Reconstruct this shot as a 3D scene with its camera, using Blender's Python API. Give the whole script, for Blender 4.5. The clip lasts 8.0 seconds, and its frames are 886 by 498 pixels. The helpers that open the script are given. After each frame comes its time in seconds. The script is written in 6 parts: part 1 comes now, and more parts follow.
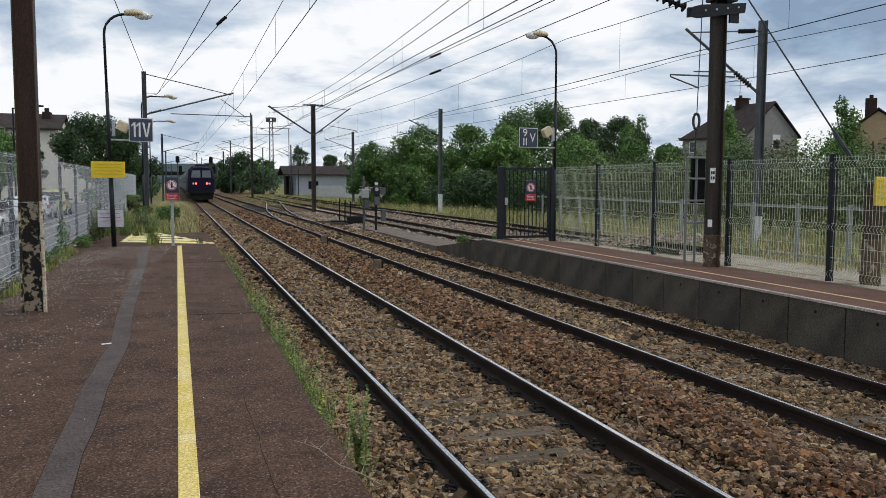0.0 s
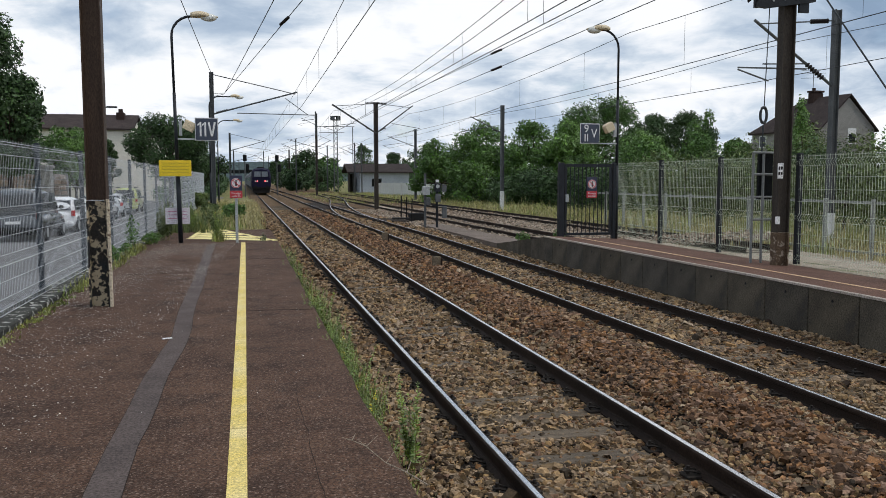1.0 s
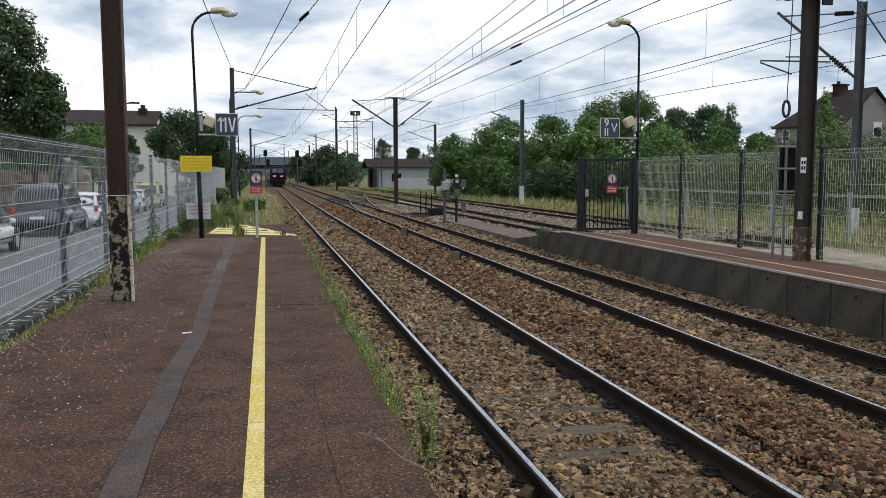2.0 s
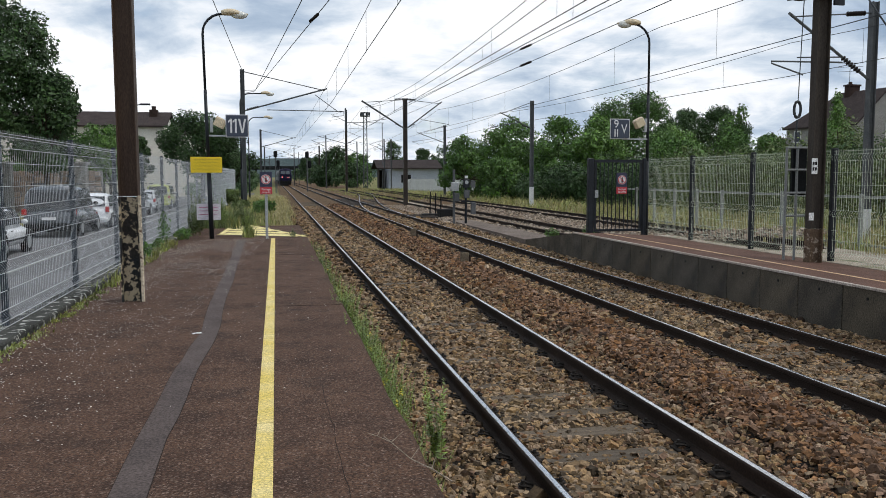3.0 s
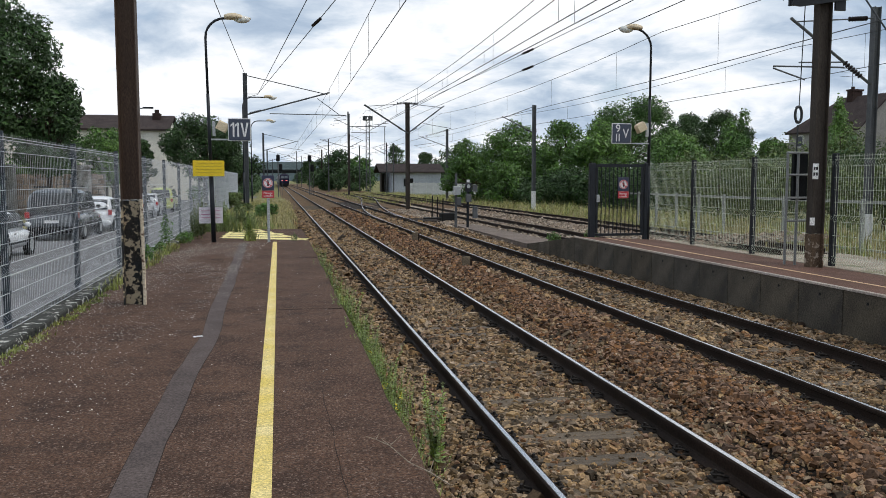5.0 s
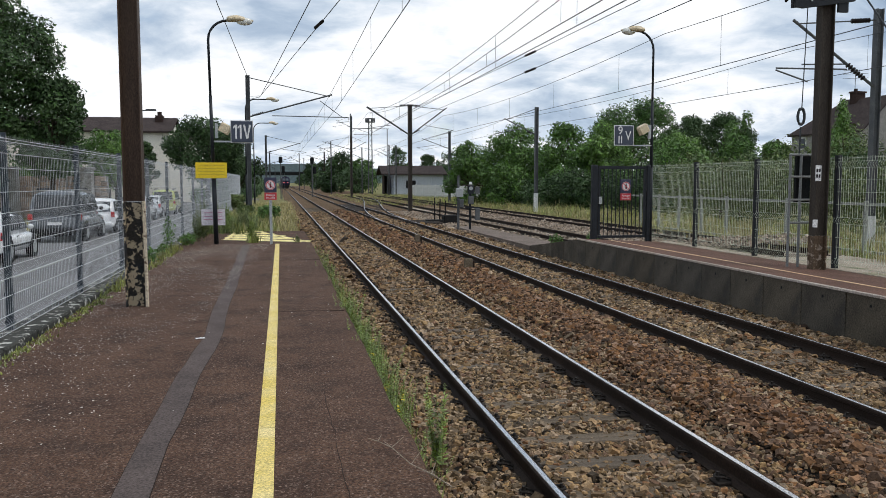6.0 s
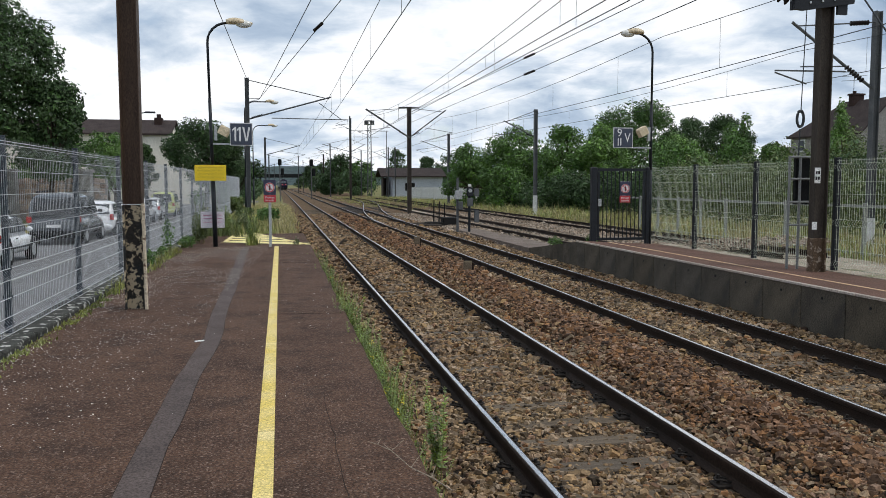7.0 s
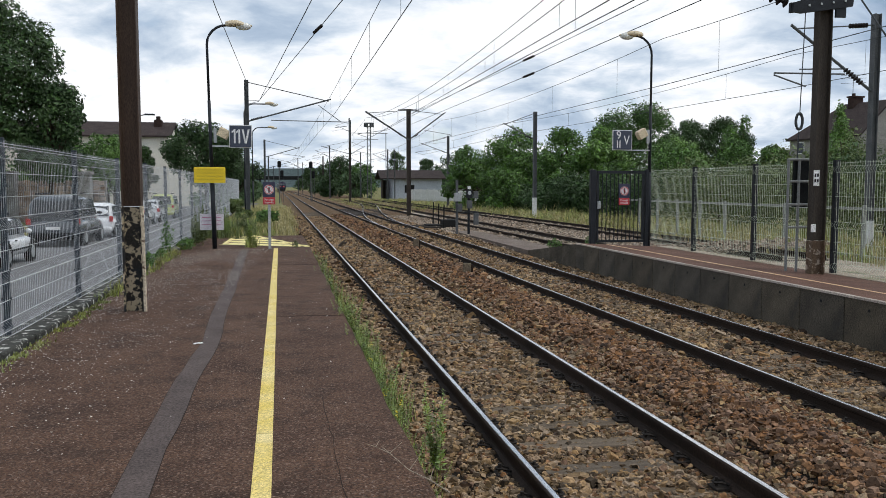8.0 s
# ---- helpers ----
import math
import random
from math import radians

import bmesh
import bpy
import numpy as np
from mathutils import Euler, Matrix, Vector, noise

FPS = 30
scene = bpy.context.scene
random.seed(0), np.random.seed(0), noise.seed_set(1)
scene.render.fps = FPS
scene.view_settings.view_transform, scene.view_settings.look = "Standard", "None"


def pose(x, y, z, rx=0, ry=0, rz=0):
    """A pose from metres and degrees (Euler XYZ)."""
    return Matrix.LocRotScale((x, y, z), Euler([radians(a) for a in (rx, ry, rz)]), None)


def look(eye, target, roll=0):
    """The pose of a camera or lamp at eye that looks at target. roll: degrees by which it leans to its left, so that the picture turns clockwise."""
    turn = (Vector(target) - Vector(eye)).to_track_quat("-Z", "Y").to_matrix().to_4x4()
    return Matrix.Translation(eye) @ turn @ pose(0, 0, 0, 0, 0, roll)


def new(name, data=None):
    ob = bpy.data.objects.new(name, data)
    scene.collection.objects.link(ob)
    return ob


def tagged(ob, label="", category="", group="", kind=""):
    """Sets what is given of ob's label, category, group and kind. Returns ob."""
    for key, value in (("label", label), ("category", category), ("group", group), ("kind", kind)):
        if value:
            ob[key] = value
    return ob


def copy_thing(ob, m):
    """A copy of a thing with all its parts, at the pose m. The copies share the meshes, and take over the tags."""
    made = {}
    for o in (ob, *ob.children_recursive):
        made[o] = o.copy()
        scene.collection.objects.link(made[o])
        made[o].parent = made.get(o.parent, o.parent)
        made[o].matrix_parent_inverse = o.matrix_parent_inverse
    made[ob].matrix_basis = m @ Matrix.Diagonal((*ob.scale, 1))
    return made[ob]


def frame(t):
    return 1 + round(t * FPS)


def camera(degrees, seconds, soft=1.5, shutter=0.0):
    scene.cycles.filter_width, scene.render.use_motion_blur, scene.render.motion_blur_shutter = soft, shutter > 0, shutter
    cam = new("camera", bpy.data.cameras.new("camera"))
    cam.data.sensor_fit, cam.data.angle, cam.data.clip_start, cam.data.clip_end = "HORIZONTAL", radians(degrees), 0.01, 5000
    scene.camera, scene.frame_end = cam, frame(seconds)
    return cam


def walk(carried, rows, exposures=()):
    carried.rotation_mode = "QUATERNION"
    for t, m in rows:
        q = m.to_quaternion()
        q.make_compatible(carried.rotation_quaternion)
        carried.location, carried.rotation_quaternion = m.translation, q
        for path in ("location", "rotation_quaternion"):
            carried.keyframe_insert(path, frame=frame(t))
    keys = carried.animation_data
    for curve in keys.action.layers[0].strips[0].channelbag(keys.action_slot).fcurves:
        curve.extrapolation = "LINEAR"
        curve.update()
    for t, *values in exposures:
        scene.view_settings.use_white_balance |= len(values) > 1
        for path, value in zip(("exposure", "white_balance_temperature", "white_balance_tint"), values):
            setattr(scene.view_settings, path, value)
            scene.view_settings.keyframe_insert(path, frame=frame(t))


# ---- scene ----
cam = camera(57.05, 8.0, soft=0.8)
PATH = [
    (0, pose(-0.132, -0.010, 1.594, 85.391, -0.189, -18.016)),
    (0.5, pose(-0.073, -0.001, 1.592, 85.338, 0.004, -14.915)),
    (1, pose(-0.034, 0.008, 1.595, 85.175, 0.054, -13.609)),
    (1.5, pose(-0.018, 0.013, 1.597, 84.828, 0.076, -12.852)),
    (3, pose(-0.009, 0.015, 1.595, 84.900, 0.130, -11.550)),
    (3.5, pose(-0.000, 0.000, 1.600, 84.959, 0.075, -11.541)),
    (4, pose(0.007, -0.003, 1.601, 85.043, 0.003, -11.544)),
    (4.5, pose(0.005, -0.017, 1.603, 85.103, 0.010, -11.481)),
    (6, pose(0.008, -0.015, 1.599, 85.314, 0.001, -11.209)),
    (6.5, pose(0.005, -0.008, 1.602, 85.385, 0.075, -11.242)),
    (7, pose(0.006, -0.007, 1.602, 85.468, 0.025, -11.267)),
    (7.5, pose(0.011, -0.003, 1.599, 85.538, 0.018, -11.274)),
    (8, pose(0.012, -0.012, 1.604, 85.622, -0.002, -11.301)),
]
walk(cam, PATH, [(0.0, -0.1), (0.8, -0.06), (1.7, -0.02), (3.0, 0.0), (8.0, 0.04)])

# ---- world, sun, exposure ----
SUN_EL, SUN_AZ = radians(58), radians(118)
world = bpy.data.worlds.new("sky")
scene.world = world
world.use_nodes = True


def make_sky():
    t = world.node_tree
    t.nodes.clear()
    n, l = t.nodes.new, t.links.new
    out = n("ShaderNodeOutputWorld")
    sky = n("ShaderNodeTexSky")
    sky.sky_type, sky.sun_disc, sky.sun_elevation, sky.sun_rotation = "NISHITA", False, SUN_EL, SUN_AZ
    clear = n("ShaderNodeBackground")
    clear.inputs[1].default_value = 0.13
    l(sky.outputs[0], clear.inputs[0])
    co = n("ShaderNodeTexCoord")
    sep = n("ShaderNodeSeparateXYZ")
    turn = n("ShaderNodeMapping")
    turn.inputs[2].default_value = (0, 0, radians(21))
    l(co.outputs["Generated"], turn.inputs[0])
    l(turn.outputs[0], sep.inputs[0])

    def mth(op, a, b=None):
        m = n("ShaderNodeMath")
        m.operation = op
        for i, v in enumerate((a, b)):
            if v is None:
                continue
            if isinstance(v, (int, float)):
                m.inputs[i].default_value = v
            else:
                l(v, m.inputs[i])
        return m.outputs[0]
    zz = mth("ADD", mth("MAXIMUM", sep.outputs[2], 0.0), 0.26)
    comb = n("ShaderNodeCombineXYZ")
    l(mth("DIVIDE", sep.outputs[0], zz), comb.inputs[0])
    l(mth("DIVIDE", sep.outputs[1], zz), comb.inputs[1])

    def nse(scale, detail, rough, off):
        mp = n("ShaderNodeMapping")
        mp.inputs[1].default_value = off
        l(comb.outputs[0], mp.inputs[0])
        x = n("ShaderNodeTexNoise")
        x.inputs["Scale"].default_value, x.inputs["Detail"].default_value, x.inputs["Roughness"].default_value = scale, detail, rough
        l(mp.outputs[0], x.inputs[0])
        return x.outputs[0]

    def ramp(f, stops):
        r = n("ShaderNodeValToRGB")
        els = r.color_ramp.elements
        while len(els) < len(stops):
            els.new(0.5)
        for e, (p, c) in zip(els, stops):
            e.position, e.color = p, (*c, 1)
        l(f, r.inputs[0])
        return r.outputs[0]
    warp = n("ShaderNodeTexNoise")
    warp.inputs["Scale"].default_value, warp.inputs["Detail"].default_value = 1.1, 3.0
    l(comb.outputs[0], warp.inputs[0])
    push = n("ShaderNodeVectorMath")
    push.operation = "MULTIPLY_ADD"
    push.inputs[1].default_value = (0.5, 0.5, 0.0)
    l(warp.outputs["Color"], push.inputs[0])
    l(comb.outputs[0], push.inputs[2])
    comb = push
    big = nse(1.25, 10, 0.54, (5.6, 0.3, 0))
    fine = nse(4.2, 7, 0.6, (7.3, 2.2, 0))
    tone = mth("ADD", mth("MULTIPLY", big, 0.74), mth("MULTIPLY", fine, 0.26))
    low = mth("MAXIMUM", mth("SUBTRACT", 1.0, mth("MULTIPLY", sep.outputs[2], 5.0)), 0.0)
    tone = mth("SUBTRACT", tone, mth("MULTIPLY", low, 0.04))
    body = ramp(tone, ((0.425, (1.08, 1.1, 1.13)), (0.46, (0.92, 0.97, 1.04)), (0.493, (0.72, 0.81, 0.92)), (0.55, (0.48, 0.59, 0.74)), (0.63, (0.29, 0.4, 0.56))))
    cloud = n("ShaderNodeBackground")
    cloud.inputs[1].default_value = 0.95
    l(body, cloud.inputs[0])
    gap = ramp(nse(1.7, 7, 0.6, (0.4, 5.2, 0)), ((0.30, (0.35, 0.35, 0.35)), (0.42, (1, 1, 1))))
    mix = n("ShaderNodeMixShader")
    l(gap, mix.inputs[0])
    l(clear.outputs[0], mix.inputs[1])
    l(cloud.outputs[0], mix.inputs[2])
    l(mix.outputs[0], out.inputs[0])


make_sky()
sun = new("sun", bpy.data.lights.new("sun", "SUN"))
sun.data.energy, sun.data.angle, sun.data.color = 1.5, radians(11), (1.0, 0.96, 0.89)
sun.matrix_basis = look((32, -1, 54), (2, 15, 0))

# ---- mesh helpers ----
RAIL = -0.476          # top of rail
BED = -0.64            # ballast level
GROUND = -0.75


class Mesh:
    def __init__(self):
        self.v, self.f = [], []

    def add(self, verts, faces):
        k = len(self.v)
        self.v += [tuple(p) for p in verts]
        self.f += [tuple(i + k for i in q) for q in faces]
        return self

    def box(self, x0, y0, z0, x1, y1, z1, c=0.0):
        """A box; c chamfers its vertical and top edges."""
        x0, x1, y0, y1, z0, z1 = min(x0, x1), max(x0, x1), min(y0, y1), max(y0, y1), min(z0, z1), max(z0, z1)
        if c <= 0:
            return self.add([(x0, y0, z0), (x1, y0, z0), (x1, y1, z0), (x0, y1, z0), (x0, y0, z1), (x1, y0, z1), (x1, y1, z1), (x0, y1, z1)],
                            [(3, 2, 1, 0), (4, 5, 6, 7), (0, 1, 5, 4), (1, 2, 6, 5), (2, 3, 7, 6), (3, 0, 4, 7)])

        def ring(z, i):
            a, b, d, e = x0 + i, x1 - i, y0 + i, y1 - i
            return [(a + c, d, z), (b - c, d, z), (b, d + c, z), (b, e - c, z), (b - c, e, z), (a + c, e, z), (a, e - c, z), (a, d + c, z)]
        return self.loft([ring(z0, 0), ring(z1 - c, 0), ring(z1, c * 0.8)])

    def loft(self, rings, cap=True, closed=True):
        k, n = len(self.v), len(rings[0])
        for r in rings:
            self.v += [tuple(p) for p in r]
        for i in range(len(rings) - 1):
            for j in range(n if closed else n - 1):
                a, b = k + i * n + j, k + i * n + (j + 1) % n
                self.f.append((a, b, b + n, a + n))
        if cap and closed:
            self.f.append(tuple(k + j for j in reversed(range(n))))
            self.f.append(tuple(k + (len(rings) - 1) * n + j for j in range(n)))
        return self

    def tube(self, pts, r, n=6, r1=None):
        pts = [Vector(p) for p in pts]
        rings = []
        for i, p in enumerate(pts):
            d = (pts[min(i + 1, len(pts) - 1)] - pts[max(i - 1, 0)]).normalized()
            u = d.cross(Vector((0, 0, 1)) if abs(d.z) < 0.9 else Vector((0, 1, 0))).normalized()
            w = u.cross(d)
            rr = r if r1 is None else r + (r1 - r) * i / max(1, len(pts) - 1)
            rings.append([p + (u * math.cos(2 * math.pi * j / n) + w * math.sin(2 * math.pi * j / n)) * rr for j in range(n)])
        return self.loft(rings)

    def extrude_y(self, outline, y0, y1, steps=1, bend=None):
        """A closed outline in x and z, drawn along y."""
        rings = []
        for i in range(steps + 1):
            y = y0 + (y1 - y0) * i / steps
            dx = bend(y) if bend else 0.0
            rings.append([(x + dx, y, z) for x, z in outline])
        return self.loft(rings)

    def ball(self, c, r, n=10, m=6, squash=(1, 1, 1)):
        rings = []
        for i in range(m + 1):
            a = math.pi * (i / m - 0.5)
            a = max(-1.54, min(1.54, a))
            rings.append([(c[0] + r * squash[0] * math.cos(a) * math.cos(2 * math.pi * j / n), c[1] + r * squash[1] * math.cos(a) * math.sin(2 * math.pi * j / n),
                           c[2] + r * squash[2] * math.sin(a)) for j in range(n)])
        return self.loft(rings)

    def moved(self, m):
        self.v = [tuple(m @ Vector(p)) for p in self.v]
        return self


def part(name, me, material, parent=None, label="", smooth=False):
    data = bpy.data.meshes.new(name)
    data.from_pydata(me.v, [], me.f)
    data.update()
    data.materials.append(material)
    if smooth:
        data.shade_smooth()
    ob = new(name, data)
    ob.parent = parent
    return tagged(ob, label)


def thing(name, label, category, group="", kind="", at=None):
    ob = new(name)
    ob.empty_display_size = 0.2
    if at is not None:
        ob.matrix_basis = at
    return tagged(ob, label, category, group, kind)


def solid(name, me, material, label, category="", group="", kind="", smooth=False):
    return tagged(part(name, me, material, None, label, smooth), label, category, group, kind)


def share(ob, parent, m):
    """Another object on the same mesh, under a parent."""
    o = new(ob.name.split(".")[0], ob.data)
    o.parent, o.matrix_basis = parent, m
    return o


# ---- materials ----
def surface(name, base, vary=None, scale=8.0, fine=60.0, rough=0.8, metal=0.0, bump=0.3, relief=0.004, island=0.0, piece=0.0, spots=None, emit=None, coat=0.0, streak=None, spec=None):
    """base and vary: two colours mixed by coarse noise; fine grain darkens and lightens; island or piece: change from piece to piece; spots: (colour, scale, from, to)."""
    mat = bpy.data.materials.new(name)
    mat.use_nodes = True
    t = mat.node_tree
    n, l = t.nodes.new, t.links.new
    b = t.nodes["Principled BSDF"]
    b.inputs["Metallic"].default_value = metal
    b.inputs["Coat Weight"].default_value = coat
    b.inputs["Specular IOR Level"].default_value = spec if spec is not None else (0.5 if rough < 0.6 or metal else 0.15)
    co = n("ShaderNodeTexCoord").outputs["Object"]
    if streak:
        mp = n("ShaderNodeMapping")
        mp.inputs["Scale"].default_value = streak
        l(co, mp.inputs[0])
        co = mp.outputs[0]

    def nse(sc, det=5.0, ro=0.6):
        x = n("ShaderNodeTexNoise")
        x.inputs["Scale"].default_value, x.inputs["Detail"].default_value, x.inputs["Roughness"].default_value = sc, det, ro
        l(co, x.inputs[0])
        return x.outputs[0]

    def mixc(fac, a, c, kind="MIX"):
        m = n("ShaderNodeMix")
        m.data_type, m.blend_type = "RGBA", kind
        for s, v in ((m.inputs[0], fac), (m.inputs[6], a), (m.inputs[7], c)):
            if isinstance(v, tuple):
                s.default_value = (*v[:3], 1)
            elif isinstance(v, (int, float)):
                s.default_value = v
            else:
                l(v, s)
        return m.outputs[2]

    def remap(f, a, c, lo=0.0, hi=1.0):
        m = n("ShaderNodeMapRange")
        for i, v in enumerate((a, c, lo, hi)):
            m.inputs[i + 1].default_value = v
        l(f, m.inputs[0])
        return m.outputs[0]
    coarse, grain = nse(scale), nse(fine, 3.0, 0.7)
    col = mixc(remap(coarse, 0.35, 0.65), base, vary or tuple(c * 0.75 for c in base))
    if island or piece:
        src = n("ShaderNodeNewGeometry").outputs["Random Per Island"] if island else n("ShaderNodeObjectInfo").outputs["Random"]
        k = island or piece
        h = n("ShaderNodeHueSaturation")
        l(remap(src, 0, 1, 1 - k, 1 + k), h.inputs["Value"])
        w = n("ShaderNodeMath")
        w.operation = "FRACT"
        m7 = n("ShaderNodeMath")
        m7.operation = "MULTIPLY"
        m7.inputs[1].default_value = 7.13
        l(src, m7.inputs[0])
        l(m7.outputs[0], w.inputs[0])
        l(remap(w.outputs[0], 0, 1, 0.72, 1.08), h.inputs["Saturation"])
        l(col, h.inputs["Color"])
        col = h.outputs[0]
    col = mixc(1.0, col, mixc(remap(grain, 0.32, 0.68), (0.5, 0.5, 0.5), (1.5, 1.5, 1.5)), "MULTIPLY")
    if spots:
        c2, sc, a, c = spots
        col = mixc(remap(nse(sc, 6.0, 0.65), a, c), col, c2)
    l(col, b.inputs["Base Color"])
    l(remap(coarse, 0.3, 0.7, max(0.03, rough - 0.08), min(1, rough + 0.08)), b.inputs["Roughness"])
    if bump:
        bp = n("ShaderNodeBump")
        bp.inputs["Strength"].default_value, bp.inputs["Distance"].default_value = bump, relief
        l(grain, bp.inputs["Height"])
        l(bp.outputs[0], b.inputs["Normal"])
    if emit:
        b.inputs["Emission Color"].default_value = (*emit[:3], 1)
        b.inputs["Emission Strength"].default_value = emit[3]
    return mat


def leaf_material(name, a, b2):
    mat = surface(name, a, b2, scale=0.6, fine=9.0, rough=0.55, bump=0.0, island=0.35)
    p = mat.node_tree.nodes["Principled BSDF"]
    p.inputs["Subsurface Weight"].default_value = 0.0
    p.inputs["Specular IOR Level"].default_value = 0.25
    return mat


def asphalt(name, a, b2, chip, amount):
    """Tar-bound chippings: two broad tones, worn patches and small stones of differing paleness."""
    mat = surface(name, a, b2, scale=0.9, fine=48, rough=0.86, bump=0.0, spots=(tuple(c * 0.6 for c in b2), 2.2, 0.48, 0.68))
    t = mat.node_tree
    n, l = t.nodes.new, t.links.new
    p = t.nodes["Principled BSDF"]
    under = p.inputs["Base Color"].links[0].from_socket
    co = n("ShaderNodeTexCoord").outputs["Object"]
    cell = n("ShaderNodeTexVoronoi")
    cell.inputs["Scale"].default_value = 95.0
    l(co, cell.inputs["Vector"])
    sep = n("ShaderNodeSeparateColor")
    l(cell.outputs["Color"], sep.inputs[0])
    pick = n("ShaderNodeMapRange")
    for k, v in enumerate((1.0 - amount, 1.0, 0.0, 0.85)):
        pick.inputs[k + 1].default_value = v
    l(sep.outputs[0], pick.inputs[0])
    mix = n("ShaderNodeMix")
    mix.data_type = "RGBA"
    mix.inputs[7].default_value = (*chip, 1)
    l(pick.outputs[0], mix.inputs[0])
    l(under, mix.inputs[6])
    dark = n("ShaderNodeMapRange")
    for k, v in enumerate((0.0, 1.0, 0.55, 1.35)):
        dark.inputs[k + 1].default_value = v
    l(sep.outputs[1], dark.inputs[0])
    mul = n("ShaderNodeVectorMath")
    mul.operation = "SCALE"
    l(mix.outputs[2], mul.inputs[0])
    l(dark.outputs[0], mul.inputs["Scale"])
    l(mul.outputs[0], p.inputs["Base Color"])
    bp = n("ShaderNodeBump")
    bp.inputs["Strength"].default_value, bp.inputs["Distance"].default_value = 0.9, 0.006
    bp.invert = True
    l(cell.outputs["Distance"], bp.inputs["Height"])
    l(bp.outputs[0], p.inputs["Normal"])
    return mat


M_ASPHALT = asphalt("red_brown_asphalt", (0.1, 0.055, 0.035), (0.068, 0.039, 0.028), (0.21, 0.15, 0.12), 0.2)
M_ASPHALTRED = surface("red_asphalt", (0.13, 0.07, 0.05), (0.1, 0.056, 0.042), scale=0.9, fine=140, rough=0.85, bump=0.5, relief=0.005)
M_GALVWIRE = surface("bright_galvanised_wire", (0.62, 0.64, 0.67), (0.55, 0.57, 0.59), scale=6, fine=60, rough=0.5, metal=0.0, bump=0.0)
M_CAGE = surface("grey_tube_paint", (0.2, 0.21, 0.21), (0.16, 0.17, 0.17), scale=6, fine=60, rough=0.5)
M_PATCH = surface("grey_trench_asphalt", (0.096, 0.074, 0.067), (0.074, 0.058, 0.054), scale=2, fine=60, rough=0.8, bump=0.4)
M_YELLOW = surface("worn_yellow_paint", (0.62, 0.47, 0.11), (0.68, 0.56, 0.26), scale=3, fine=90, rough=0.65, bump=0.4, relief=0.003, spots=((0.2, 0.15, 0.1), 45, 0.62, 0.7))
M_HATCH = surface("pale_yellow_paint", (0.82, 0.72, 0.3), (0.76, 0.66, 0.32), scale=4, fine=60, rough=0.7, spots=((0.2, 0.16, 0.1), 14, 0.58, 0.66))
M_LINE = surface("pale_line_paint", (0.62, 0.44, 0.26), (0.55, 0.36, 0.22), scale=4, fine=60, rough=0.7)
M_CONC = surface("platform_concrete", (0.1, 0.085, 0.064), (0.062, 0.053, 0.042), scale=2.2, fine=45, rough=0.9, bump=0.4, piece=0.16, spots=((0.05, 0.048, 0.045), 3.5, 0.56, 0.75))
M_COPING = surface("pale_coping", (0.42, 0.36, 0.31), (0.34, 0.28, 0.23), scale=2.5, fine=50, rough=0.85, piece=0.1)
M_KERB = surface("lichen_kerb", (0.055, 0.055, 0.05), (0.035, 0.036, 0.032), scale=3, fine=50, rough=0.9, spots=((0.5, 0.5, 0.46), 9, 0.56, 0.6))
# Near-black, so the shade in the gaps between stones is in the colour.
M_BEDSHADE = surface("ballast_bed", (0.016, 0.011, 0.007), (0.01, 0.007, 0.005), scale=2.0, fine=28, rough=0.95, bump=1.0, relief=0.03, spots=((0.012, 0.01, 0.008), 30, 0.5, 0.62))
M_STONE = surface("ballast_stone", (0.22, 0.15, 0.08), (0.175, 0.11, 0.057), scale=0.5, fine=40, rough=0.8, bump=0.3, island=0.82)
M_STONERUST = surface("rust_stained_stone", (0.165, 0.088, 0.043), (0.13, 0.066, 0.033), scale=0.7, fine=40, rough=0.85, bump=0.3, island=0.82)
M_SLEEPER = surface("weathered_wood", (0.13, 0.1, 0.07), (0.085, 0.066, 0.048), scale=3, fine=30, rough=0.85, bump=0.6, relief=0.006, piece=0.2, streak=(0.5, 6, 6))
M_RAILSIDE = surface("rusty_rail", (0.03, 0.019, 0.014), (0.02, 0.014, 0.011), scale=1.2, fine=60, rough=0.75, bump=0.3)
M_RAILTOP = surface("polished_rail_head", (0.68, 0.68, 0.69), (0.56, 0.56, 0.57), scale=2, fine=50, rough=0.24, metal=1.0, bump=0.1, streak=(30, 0.6, 6))
M_CLIP = surface("dark_clip", (0.02, 0.018, 0.017), (0.03, 0.024, 0.02), scale=20, rough=0.7)
M_DARKSTEEL = surface("dark_grey_paint", (0.018, 0.021, 0.027), (0.013, 0.015, 0.019), scale=4, fine=60, rough=0.5, bump=0.1, spec=0.25)
M_GALV = surface("galvanised_steel", (0.42, 0.44, 0.45), (0.34, 0.36, 0.37), scale=6, fine=60, rough=0.45, metal=0.35, bump=0.05)
M_WIRE = surface("pale_green_wire", (0.6, 0.65, 0.53), (0.53, 0.58, 0.47), scale=6, fine=60, rough=0.5, bump=0.0)
M_POSTGREY = surface("grey_blue_post", (0.036, 0.046, 0.058), (0.028, 0.036, 0.045), scale=5, fine=50, rough=0.55, spec=0.2)
M_BROWN = surface("brown_mast_paint", (0.075, 0.047, 0.033), (0.055, 0.036, 0.027), scale=2, fine=50, rough=0.6, bump=0.2, streak=(4, 4, 0.6))
M_PEEL = surface("peeling_base_paint", (0.022, 0.024, 0.026), (0.035, 0.03, 0.026), scale=4, fine=60, rough=0.7, bump=0.5, spots=((0.44, 0.36, 0.25), 10, 0.52, 0.55))
